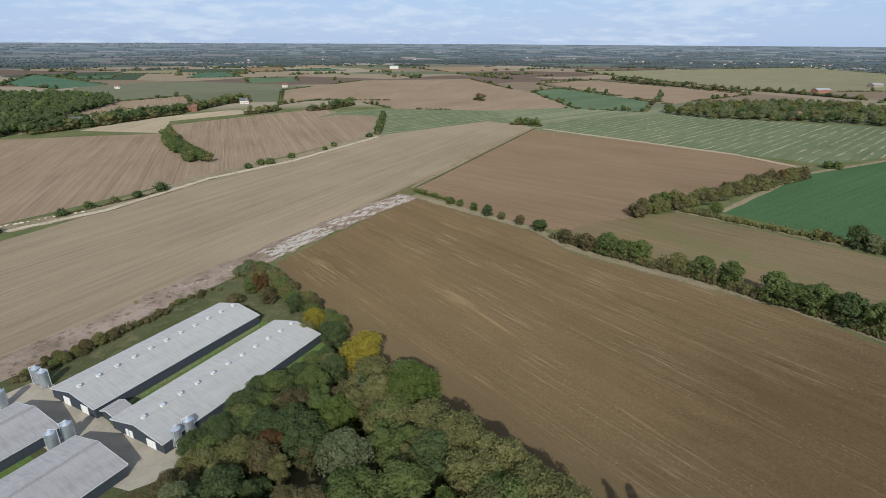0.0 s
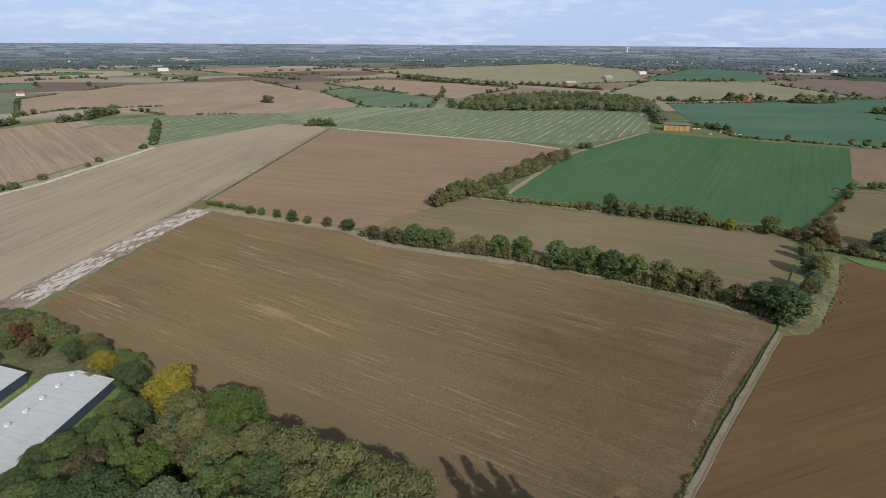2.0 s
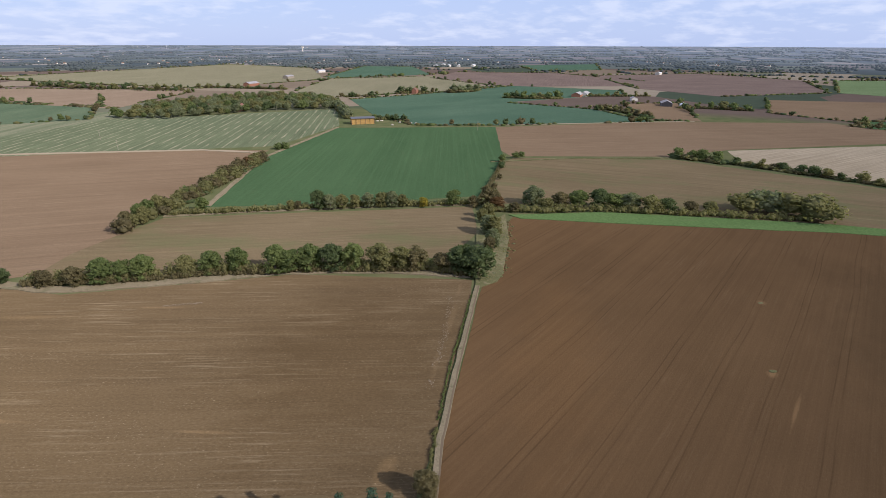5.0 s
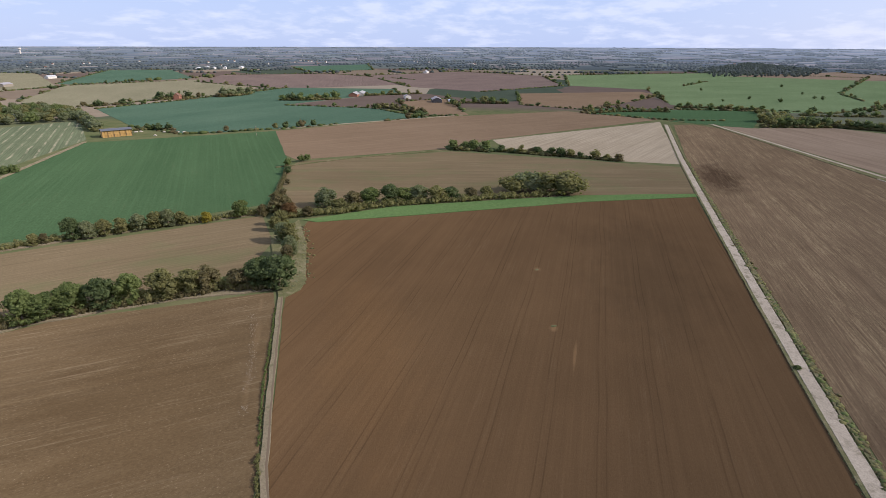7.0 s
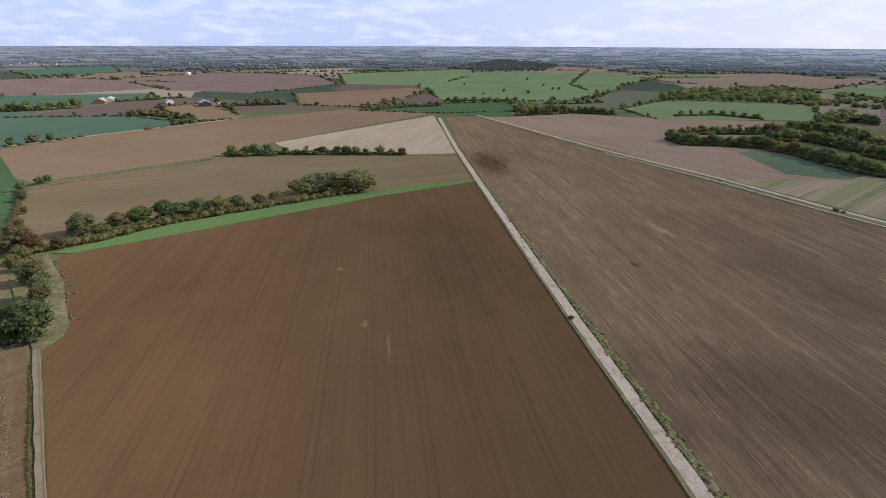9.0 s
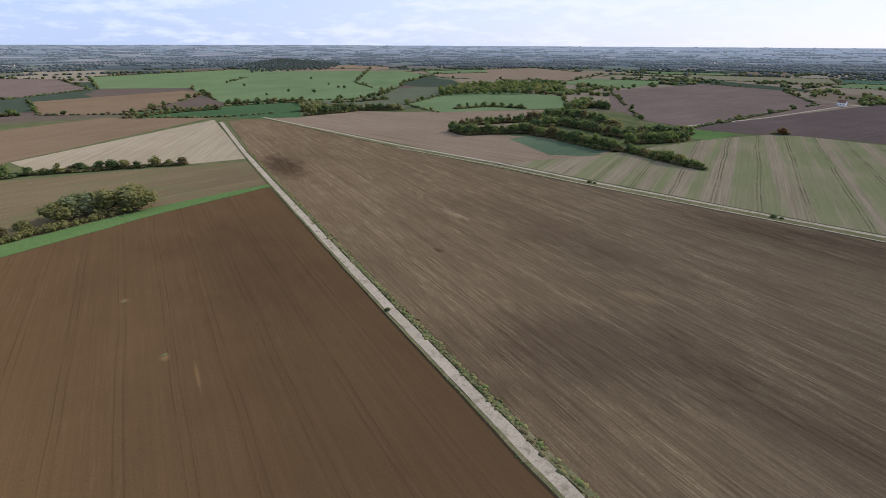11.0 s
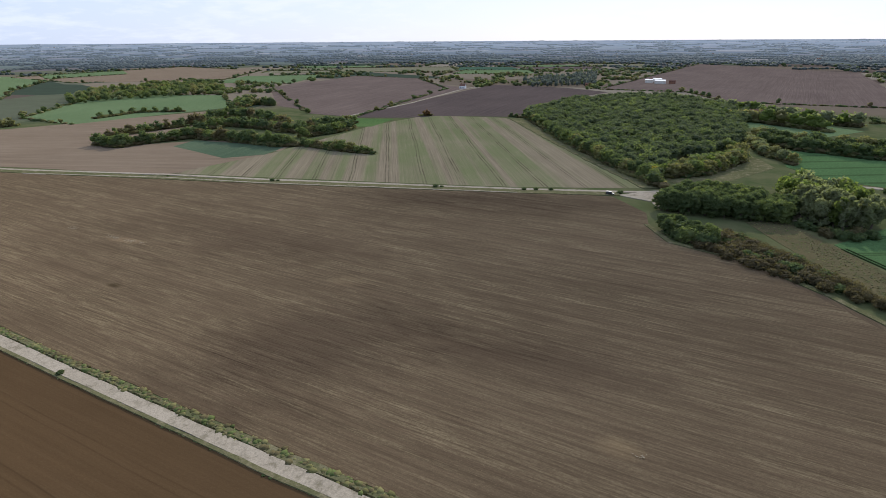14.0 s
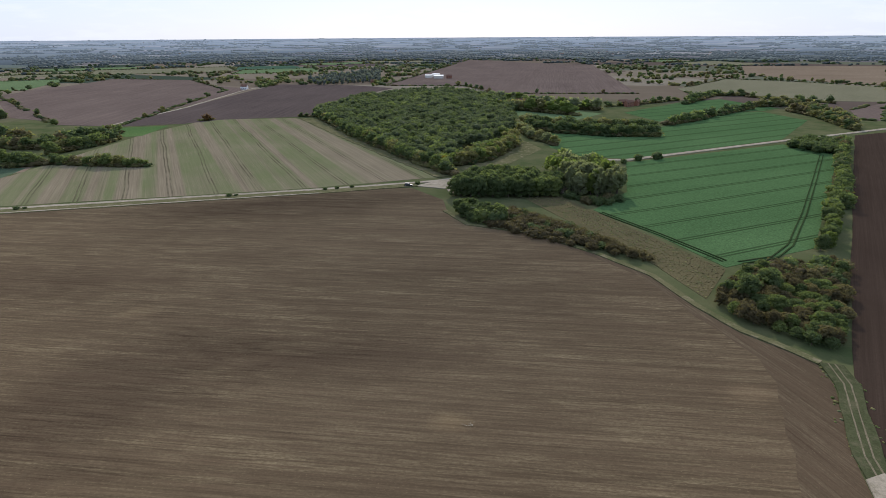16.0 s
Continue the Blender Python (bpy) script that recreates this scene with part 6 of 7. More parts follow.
# ---- hedge between the near fields ----
hedge([(-16.2, 293.9), (-6.8, 284.7), (7.1, 270.5)], 3.4, 2.6, "leaf_bright", "bright green clipped field hedge by the runway")
HEDGE_LEAF = {"leaf_mid": 4, "leaf_olive": 3, "leaf_dark": 2}
for p, h, leaf in zip([(3.8, 268.8), (9.2, 264.8), (16.1, 257.8), (22.5, 248.7), (28.4, 243.5), (36.5, 235.8), (43.9, 226.9), (52.6, 211.6), (59.3, 204.3), (65.4, 199), (71.7, 194.3), (76.8, 190.5), (87.4, 181), (94.6, 175.6), (100.8, 169.5), (108.3, 157.4), (112.2, 153.7), (118.3, 149.1), (123.2, 141.3), (128, 137), (134.3, 128.2), (139.1, 122.7), (142.1, 118.4), (146.6, 108.1), (149.5, 102.4), (150.7, 95.7)],
                      (4.2, 4.0, 4.5, 6.0, 4.0, 5.0, 6.0, 6.5, 7.5, 9.5, 8.5, 9.5, 8.0, 9.0, 10.0, 11.0, 9.0, 10.5, 11.0, 11.0, 11.0, 9.5, 9.5, 8.5, 11.5, 13.0),
                      ("leaf_mid", "leaf_mid", "leaf_bright", "leaf_dark", "leaf_olive", "leaf_brown", "leaf_dark", "leaf_brown", "leaf_brown", "leaf_mid", "leaf_mid", "leaf_mid", "leaf_olive", "leaf_mid", "leaf_mid", "leaf_mid", "leaf_mid", "leaf_mid", "leaf_dark", "leaf_mid", "leaf_olive", "leaf_olive", "leaf_brown", "leaf_brown", "leaf_dark", "leaf_dark")):
    tree(p[0], p[1], h, leaf, "round", "in the hedge between brown fields", wide=1.2)
hedge([(49.9, 217.6), (66.5, 198.9), (90.7, 177.8), (118.8, 148), (142.2, 117.1), (149.9, 97.9)], 4.6, 5.2, "leaf_olive", "tall olive thorn hedge under the trees", 60, 0.3)
hedge([(48.1, 217.4), (65.8, 197.2), (89.9, 176.2), (117.8, 146.7), (141, 116.1)], 3.0, 3.0, "leaf_brown", "brown bramble fringe of the tree hedge", 50, 0.25)
hedge([(143.9, 114.5), (147, 104.2), (149.2, 96.2)], 4.5, 5.0, "leaf_brown", "overgrown brown thorn hedge below tall trees")
hedge([(136.7, 89.2), (122.3, 81.8), (97.7, 69.9), (78.5, 59.2)], 0.8, 0.6, "leaf_mid", "low young hedge along the ditch", 20, 0.12)
hedge([(76.6, 58.4), (68.3, 53.3), (59.7, 47.6)], 1.2, 0.9, "leaf_olive", "low weedy hedge along the ditch", 26, 0.14)
# between the second brown field and the green crop
tree_row([(93.5, 248.7), (117.9, 266.9), (158.4, 288.5)], 6.5, 6.5, 9.0, {"leaf_mid": 3, "leaf_olive": 4, "leaf_brown": 2, "leaf_bright": 0.4}, {"round": 3, "bush": 1}, "in the autumn hedge", "hedgerow trees", 2.0)
tree_row([(99.7, 251.3), (133.3, 270.2), (228, 330)], 6.0, 5.0, 7.5, {"leaf_brown": 4, "leaf_olive": 4, "leaf_rust": 0.2}, {"round": 2, "bush": 2}, "in the autumn hedge", "hedgerow trees", 2.0)
tree_row([(158.4, 288.5), (195.5, 314.4), (231, 334)], 7.0, 7.0, 9.0, {"leaf_brown": 4, "leaf_rust": 0.3, "leaf_olive": 3}, {"round": 3}, "in the autumn hedge", "hedgerow trees", 2.0)
for x, y in [(264, 360), (268, 357)]:
    tree(x, y, 6.0, "leaf_mid", "bush", "alone at a field corner")
hedge([(120.3, 258.1), (147.4, 232.6), (173.9, 207.7), (202.2, 177.7), (226.2, 150.1)], 4.0, 3.6, "leaf_olive", "olive thorn hedge below the green crop", 50, 0.3)
for p, h, leaf in zip([(133.6, 249.6), (162.5, 217.4), (166.1, 214.7), (172.7, 207.2), (176.1, 202.1), (180.9, 198.6), (185.4, 193.9), (190.7, 188.8), (194.7, 184.5), (198.6, 180.3), (202.6, 176.1), (208.4, 166.9), (219.6, 156.2), (224.9, 147.5)],
                      (8, 5.5, 5, 10, 8, 7.5, 7.5, 8, 8.5, 9, 7, 5.5, 9, 6),
                      ("leaf_mid", "leaf_olive", "leaf_brown", "leaf_dark", "leaf_pale", "leaf_olive", "leaf_olive", "leaf_pale", "leaf_olive", "leaf_pale", "leaf_olive", "leaf_yellow", "leaf_mid", "leaf_brown")):
    tree(p[0], p[1], h, leaf, "round", "in the hedge below the green crop", wide=1.1)
# corner clump where four fields meet
for p, h, leaf in zip([(230.1, 141.4), (231.4, 138.1), (205.9, 129), (213.4, 130.2), (193, 117.9), (192.9, 113.8), (179.6, 106.8), (173.8, 105.4), (310.2, 180.5), (331.7, 192.7), (284.6, 166.4), (259, 155.4), (348.3, 191.3), (352.4, 188.3)],
                      (11, 9, 7, 8, 9, 9.5, 9, 7, 6, 6, 4, 5, 5.5, 5.5),
                      ("leaf_brown", "leaf_brown", "leaf_olive", "leaf_olive", "leaf_pale", "leaf_olive", "leaf_pale", "leaf_brown", "leaf_dark", "leaf_mid", "leaf_brown", "leaf_brown", "leaf_mid", "leaf_mid")):
    tree(p[0], p[1], h, leaf, "round", "at the corner of four fields")
hedge([(222.4, 144.8), (261.5, 160.5), (295.5, 175.1), (334.5, 194.8)], 2.5, 2.5, "leaf_brown", "thorn hedge beside the green crop")
# hedge behind the bright strip
for p, h, leaf, kind in zip([(226.7, 132.8), (229.7, 125.1), (247.2, 124.3), (243.4, 114.6), (252.1, 109.5), (257.2, 102.9), (261.9, 93.3), (265.9, 86.6), (269, 78.9), (271.6, 69.1), (276.8, 62.4), (282.8, 53.4), (287.3, 45.2), (299.5, 32.4), (303.7, 26.3), (306.6, 20), (306, 12.5), (303.5, 2.1), (303.2, -1.7)],
                      (7, 5, 9.5, 6, 7.5, 8.5, 9.5, 8, 8.5, 8.5, 7, 5.5, 6, 10, 11, 11.5, 11.5, 12.5, 10),
                      ("leaf_rust", "leaf_brown", "leaf_pale", "leaf_olive", "leaf_brown", "leaf_mid", "leaf_dark", "leaf_mid", "leaf_pale", "leaf_olive", "leaf_dark", "leaf_brown", "leaf_olive", "leaf_olive", "leaf_pale", "leaf_pale", "leaf_olive", "leaf_olive", "leaf_olive"),
                      ("round",) * 19):
    tree(p[0], p[1], h * 1.08, leaf, kind, "in the hedge behind the bright strip", wide=1.5)
hedge([(222.4, 135), (237.9, 112.2), (257.5, 88.7), (279.6, 47.1), (302.2, 2.1)], 5.5, 4.2, "leaf_olive", "brown and olive thorn hedge behind the bright strip", 60, 0.32)
# hedges farther out
LOOP = {"leaf_dark": 3, "leaf_mid": 3, "leaf_brown": 1, "leaf_olive": 1}
for line, h0, h1, step, leaves, where in (
        ([(423, 98), (425, 82), (424, 64)], 7, 9.5, 8, {"leaf_olive": 2, "leaf_mid": 2, "leaf_yellow": 0.3}, "in a clump by brown stubble"),
        ([(426, 59), (419, 14), (410, -36)], 5, 7.5, 8, {"leaf_brown": 2, "leaf_dark": 2, "leaf_olive": 2}, "in a hedge below pale stubble"),
        ([(708, 271), (684, 232), (642, 178)], 7, 9, 11, {"leaf_brown": 2, "leaf_olive": 2}, "in a far dark hedge"),
        ([(751, 438), (761, 402), (792, 360)], 10, 14, 13, {"leaf_mid": 2, "leaf_olive": 2, "leaf_dark": 2}, "in a copse in a green crop"),
        ([(856, 348), (892, 301), (925, 266)], 6, 9, 16, {"leaf_mid": 2, "leaf_olive": 2}, "by a far farm"),
        ([(772, 184), (789, 154), (797, 97)], 8, 12, 14, {"leaf_mid": 2, "leaf_olive": 2}, "behind a far farmyard"),
        ([(517, 566), (458, 491), (427, 449)], 9, 12, 10, {"leaf_olive": 2, "leaf_pale": 2}, "beside the straw barn"),
        ([(441, 422), (455, 406), (455, 384)], 5, 8, 10, {"leaf_mid": 2, "leaf_dark": 2}, "beside the straw barn"),
        ([(600, 639), (623, 624), (649, 606)], 9, 12, 22, {"leaf_dark": 2, "leaf_mid": 2}, "along a far lane"),
        ([(702, 617), (714, 609), (745, 588)], 11, 15, 14, {"leaf_dark": 2, "leaf_mid": 2}, "round a far brick house"),
        ([(770, 559), (784, 549), (834, 540)], 13, 17, 16, {"leaf_pale": 2, "leaf_olive": 2}, "in a far clump"),
        ([(388, 1283), (435, 1104), (518, 959)], 8, 12, 22, {"leaf_dark": 2, "leaf_olive": 2}, "in a long far hedge"),
        ([(554, 988), (594, 926), (639, 828)], 7, 12, 20, {"leaf_dark": 2, "leaf_olive": 2}, "round a far farm"),
        ([(74, 557), (88, 555), (99, 547)], 7, 9, 9, {"leaf_mid": 2, "leaf_dark": 2}, "in a small copse between fields"),
        ([(49, 805), (57, 793)], 10, 12, 9, {"leaf_brown": 2}, "alone on a pale field"),
        ([(280, 692), (308, 665), (343, 640)], 6, 9, 12, {"leaf_olive": 2, "leaf_pale": 1}, "at the edge of a village wood"),
        ([(-163, 662), (-143, 680), (-120, 731)], 9, 13, 12, {"leaf_mid": 2, "leaf_dark": 2}, "in a copse by a tan field"),
        ([(-226, 627), (-212, 644), (-201, 672)], 8, 11, 12, {"leaf_mid": 2, "leaf_olive": 2}, "in a hedge by a tan field"),
        ([(-300, 662), (-291, 737), (-271, 767)], 10, 14, 12, {"leaf_mid": 2, "leaf_olive": 2}, "round a white farmhouse"),
        ([(-60, 493), (-63, 557), (-68, 624)], 5, 7, 8, {"leaf_dark": 2, "leaf_mid": 2}, "in a short cross hedge"),
        ([(-368, 483), (-340, 540), (-307, 624), (-307, 662)], 10, 14, 9, {"leaf_mid": 2, "leaf_dark": 3, "leaf_olive": 1}, "in a long belt by a tan field"),
        ([(-392, 502), (-363, 559), (-320, 639)], 10, 14, 10, {"leaf_mid": 2, "leaf_dark": 3, "leaf_olive": 1}, "in a long belt by a tan field"),
        ([(632, -191), (639, -225), (646, -257)], 9, 13, 7, {"leaf_dark": 3, "leaf_mid": 1, "leaf_olive": 1}, "in the copse by green meadow"),
        ([(659, -206), (667, -235), (627, -315)], 8, 11, 8, {"leaf_dark": 3, "leaf_olive": 2}, "in the copse by green meadow"),
        ([(672, -199), (705, -240)], 10, 13, 9, {"leaf_pale": 2, "leaf_olive": 2}, "in the copse by green meadow"),
        ([(602, -379), (606, -437), (560, -463)], 6, 9, 14, {"leaf_mid": 2, "leaf_dark": 2}, "in a thin hedge between meadows"),
        ([(709, -7), (741, -68), (749, -116)], 5, 8, 10, {"leaf_olive": 2, "leaf_brown": 2}, "in a hedge below meadow"),
        ([(807, -130), (811, -182), (803, -243)], 6, 9, 12, {"leaf_mid": 2, "leaf_olive": 2}, "in a hedge below meadow"),
        ([(754, -266), (753, -309), (765, -361)], 6, 9, 18, {"leaf_mid": 2, "leaf_dark": 2}, "along a meadow edge"),
        ([(445, -278), (419, -277), (413, -302), (399, -332), (361, -336), (305, -332), (291, -341)], 8.5, 12, 6.5, LOOP, "in the looped copse"),
        ([(468, -300), (471, -326), (469, -351), (461, -380)], 7, 10, 7, LOOP, "in the looped copse"),
        ([(428, -364), (424, -399), (382, -398), (341, -391)], 9, 13, 7, LOOP, "in the looped copse"),
        ([(464, -386), (472, -439), (437, -449), (380, -434)], 9, 13, 8, LOOP, "in the looped copse"),
        ([(509, -483), (538, -553), (501, -552)], 9, 12, 8, LOOP, "in the looped copse"),
        ([(545, -527), (578, -596)], 9, 12, 8, LOOP, "in the looped copse"),
        ([(332, -388), (330, -421), (316, -462)], 9, 12, 6.5, LOOP, "in the looped copse"),
        ([(312, -371), (299, -404), (300, -437)], 8, 11, 6.5, LOOP, "in the looped copse"),
        ([(286, -342), (257, -338), (233, -336), (214.9, -335.7)], 6, 9.5, 5.5, LOOP, "in a spur hedge on the banded field"),
        ([(279, -534), (268, -543)], 7, 8.5, 14, {"leaf_brown": 2, "leaf_rust": 1}, "alone on a field boundary"),
        ([(186, -568), (168, -564)], 4, 6, 6, {"leaf_dark": 2}, "at the corner of the wood"),
        ([(11, -345.1), (-7.3, -360.8), (-32, -413)], 9, 11, 5.5, {"leaf_olive": 3, "leaf_bright": 1, "leaf_mid": 2}, "in a belt beside the clearing"),
        ([(11.6, -354.6), (-7.2, -372.7), (-32, -426)], 9, 12, 5.5, {"leaf_olive": 2, "leaf_mid": 2}, "in a belt beside the clearing"),
        ([(-38, -503), (-47, -448), (-63, -415)], 7, 9, 7, {"leaf_pale": 2, "leaf_olive": 2}, "along a path beyond the clearing"),
        ([(-49, -494), (-79, -471), (-114, -458), (-153, -456)], 9, 12, 6, {"leaf_dark": 4, "leaf_mid": 1}, "in the dark belt above green crop"),
        ([(-48, -513), (-82, -495), (-120, -483), (-159, -481)], 10, 12.5, 6, {"leaf_dark": 3, "leaf_olive": 2}, "in the dark belt above green crop"),
        ([(-180, -516), (-216, -544), (-248, -580)], 8, 11, 9, {"leaf_dark": 2, "leaf_mid": 2}, "in a hedge between green crops"),
        ([(-253, -580), (-283, -611), (-312, -635)], 8, 11, 9, {"leaf_dark": 3}, "in a hedge between green crops"),
        ([(-319, -650), (-369, -661), (-366, -581), (-345, -509)], 8, 12, 9, {"leaf_dark": 2, "leaf_olive": 2}, "in a hedge by the lane"),
        ([(-345, -616), (-348, -569), (-332, -487)], 8, 12, 8, {"leaf_dark": 2, "leaf_olive": 2, "leaf_brown": 1}, "in a hedge by the lane"),
        ([(-21, -716), (-60, -694), (-95, -641), (-137, -620)], 10, 15, 8, {"leaf_bright": 3, "leaf_yellow": 0.5, "leaf_pale": 2}, "in a yellowing poplar row"),
        ([(-19, -623), (-51, -623), (-107, -578)], 12, 16, 9, {"leaf_bright": 2, "leaf_olive": 2, "leaf_pale": 1}, "in a yellowing poplar row"),
        ([(-252, -676), (-324, -772), (-369, -771)], 8, 13, 16, {"leaf_dark": 2, "leaf_mid": 2}, "in a far hedge"),
        ([(-362, -757), (-400, -718), (-433, -683)], 7, 11, 16, {"leaf_dark": 2, "leaf_mid": 2, "leaf_olive": 1}, "in a far hedge"),
        ([(-152, -649), (-190, -670), (-260, -718)], 6, 9, 14, {"leaf_dark": 2, "leaf_mid": 2}, "round far cottages"),
        ([(-283, -427), (-240, -358), (-205.6, -300.8), (-180.9, -258.3)], 6, 8.5, 6, {"leaf_dark": 3, "leaf_mid": 2, "leaf_brown": 1}, "in the belt beside ploughed land"),
        ([(-192, -283.3), (-159, -232.7), (-136.8, -198.9)], 6, 8, 6, {"leaf_bright": 0.6, "leaf_mid": 2, "leaf_dark": 2}, "in the belt beside ploughed land")):
    tree_row(line, step, h0, h1, leaves, {"round": 4, "tall": 1}, where, "hedgerow trees", 1.5, 1.12)
# shrubs along the western track
for p, h in zip([(-184.2, 245.9), (-179.5, 259.1), (-172.8, 270.4), (-164.4, 278.1), (-159.1, 292.1), (-129.3, 350), (-124.9, 362.2), (-119.3, 364.2), (-110, 385), (-92, 416), (-88, 431), (-65, 477), (-195.4, 219.8)], (4.5, 4.2, 3.6, 4.6, 6.0, 4.4, 5, 5, 4.5, 3.5, 4.5, 4.5, 4)):
    tree(p[0], p[1], h, pick({"leaf_mid": 2, "leaf_dark": 2, "leaf_olive": 1}), "bush", "beside the stony track", "shrubs by the track", 1.0)
hedge([(-185.7, 244.1), (-163.5, 279.2), (-155.5, 294.6)], 2.0, 1.2, "leaf_brown", "low weedy hedge beside the stony track", 26, 0.2)
copse([(-251, 481), (-254, 506), (-208, 427), (-157.9, 365.1), (-175, 368), (-212, 413)], 5.5, 6.0, 8.0, {"leaf_mid": 4, "leaf_olive": 2, "leaf_dark": 1}, {"round": 3, "bush": 1}, "in a narrow copse on tan stubble", "copse trees")
# thicket at the lane junction, right side of the stubble
copse([(11.1, -270.8), (-4, -300.1), (-20.7, -307.1), (-44.7, -289.4), (-43.9, -272.8), (-18.6, -269.8), (-0.8, -269.2)], 5.0, 9.5, 12.5, {"leaf_dark": 6, "leaf_mid": 1}, {"round": 4}, "in the dark clump at the lane junction", "junction trees")
copse([(-51.7, -328.8), (-71.6, -315.4), (-80.7, -279.4), (-65.6, -271.5), (-49.2, -278.3), (-44.7, -301.5)], 5.5, 12.0, 16.5, {"leaf_pale": 5, "leaf_bright": 2}, {"tall": 3, "round": 1}, "in the thin pale clump by the crop", "junction trees", 0.95)
copse([(-44.2, -274.9), (-64.7, -267.4), (-81.7, -272.1), (-62.3, -255.7)], 4.5, 3.0, 5.0, {"leaf_dark": 3, "leaf_brown": 2}, {"bush": 3}, "under the pale clump by the crop", "junction shrubs")
copse([(10.5, -242.3), (1.9, -249.7), (-11.4, -236.4), (-16.1, -227.1), (-3.4, -226.6)], 4.5, 6.0, 9.0, {"leaf_mid": 2, "leaf_dark": 4}, {"bush": 1, "round": 3}, "at the head of the thorn hedge", "junction shrubs")
hedge([(0.4, -232.7), (-18.2, -240), (-40.1, -219.2), (-55.3, -201.4), (-67.1, -187.7)], 5.5, 3.6, "leaf_thorn", "wide dull brown thorn hedge beside stubble", 170, 0.19)
hedge([(-6.3, -242.9), (-24.8, -240.2), (-42.7, -220.7), (-57.5, -201.5)], 5.0, 3.8, "leaf_thorn", "back of the wide brown thorn hedge", 170, 0.19)
copse([(2, -232.6), (-18.1, -251.3), (-41, -225), (-65.7, -191.4), (-67.5, -186.1), (-53.5, -193.7), (-29.2, -209.2), (-5.9, -224.4)], 4.5, 2.8, 4.4, {"leaf_thorn": 6, "leaf_dark": 1.5}, {"bush": 1}, "in the wide brown thorn hedge", "thorn hedge shrubs", 1.25)
specs = []
for poly, leaves, step in (([(-46.5, -260.8), (-60.4, -246.7), (-92.2, -182), (-84.8, -171.2), (-75.9, -158.1), (-68, -185.1), (-53.5, -214.2)], {"leaf_brown": 3, "leaf_thorn": 1, "leaf_olive": 1}, 1.3), ([(-27.4, -270.1), (-44.6, -278.1), (-60, -244.9), (-77.7, -202.3), (-71.4, -196.2), (-55, -221.2)], {"leaf_olive": 3, "leaf_pale": 1, "leaf_mid": 2}, 2.0)):
    for x, y in fill(poly, step):
        h = float(rng.uniform(0.15, 0.42))
        specs.append((x, y, h, h * float(rng.uniform(1.4, 2.6)), pick(leaves), "bush", 3))
tagged(joined("weed_tussocks", specs, "dead brown weeds and tussocks between hedge and crop"), category="weeds")
copse([(-78.6, -158.2), (-90.6, -171.5), (-105, -181.5), (-122, -187.4), (-136.4, -188), (-113.1, -148.6), (-99.6, -127.9), (-93, -131), (-84.5, -139.5), (-78, -148.5)], 3.8, 3.5, 6.0, {"leaf_thorn": 3, "leaf_brown": 2, "leaf_dark": 3, "leaf_mid": 2}, {"bush": 3, "round": 1}, "in the thicket beside ploughed land", "thicket shrubs", 1.05)
for p, h, leaf in zip([(-86.8, -156.6), (-97.8, -163.1), (-92.7, -147.7), (-99.6, -138.1)], (10.0, 9.5, 7.0, 7.0), ("leaf_dark", "leaf_dark", "leaf_mid", "leaf_mid")):
    tree(p[0], p[1], h, leaf, "round", "standing above the thicket", "thicket trees")
copse([(-233, -410), (-264, -438), (-279, -427), (-259, -385), (-241, -390)], 5.0, 5.5, 7.5, {"leaf_dark": 4, "leaf_mid": 1}, {"round": 3, "bush": 1}, "in the dark clump by the lane", "lane trees")
for p, h in zip([(-98.9, -353.7), (-111.2, -362.5), (-125, -368.2)], (4.0, 5.0, 6.0)):
    tree(p[0], p[1], h, "leaf_dark", "bush", "beside the concrete lane", "lane shrubs")
for p in [(32, -297.7), (130.9, -268.7), (127.5, -270.1), (228, -241.7), (224.5, -242.7), (296.9, -224.1), (82.2, -283.1), (76, -285.8), (68.5, -288.3)]:
    tree(p[0], p[1], float(rng.uniform(1.3, 2.2)), "leaf_dark", "bush", "on the verge of the farm lane", "lane shrubs", 1.3)
for p in [(138.8, -62.8)]:
    tree(p[0], p[1], 1.4, "leaf_dark", "bush", "on the verge of the concrete track", "lane shrubs", 1.3)

# lone shrubs dotted over the far meadow
for p in [(1138, -226), (971, -266), (930, -299), (1008, -372), (986, -376), (1276, -406), (1047, -445), (817, -369), (798, -344), (1087, -381), (920, -216)]:
    tree(p[0], p[1], float(rng.uniform(5, 8)), "leaf_dark", "round", "alone on the grazing meadow", "meadow trees")

# ---- the big wood and other woodland ----
big_wood = [(172, -584), (157, -696), (102, -791), (37, -809), (-18, -747), (-46, -659), (-36, -503), (-27, -442), (13.1, -380.7), (13.2, -326.3), (44.3, -370.6), (103, -459)]
woods("oak_wood", fill(big_wood, 9.0), {"leaf_oak": 8, "leaf_mid": 0.8, "leaf_dark": 1.5}, "dense green broadleaf wood with closely packed crowns", 4, 8.5, 13.0, 1.2)
tree_row([(169, -575), (101, -451), (43.1, -361.7), (13.8, -320.5)], 6.0, 8.5, 11.5, {"leaf_mid": 3, "leaf_dark": 2, "leaf_olive": 1}, {"round": 1}, "at the edge of the big wood", "wood edge trees", 1.5)
tree_row([(22.2, -335.2), (12.6, -354.3)], 5.0, 8.5, 10.5, {"leaf_bright": 3, "leaf_yellow": 0.7}, {"round": 1}, "at the sunny corner of the wood", "wood edge trees", 1.5)
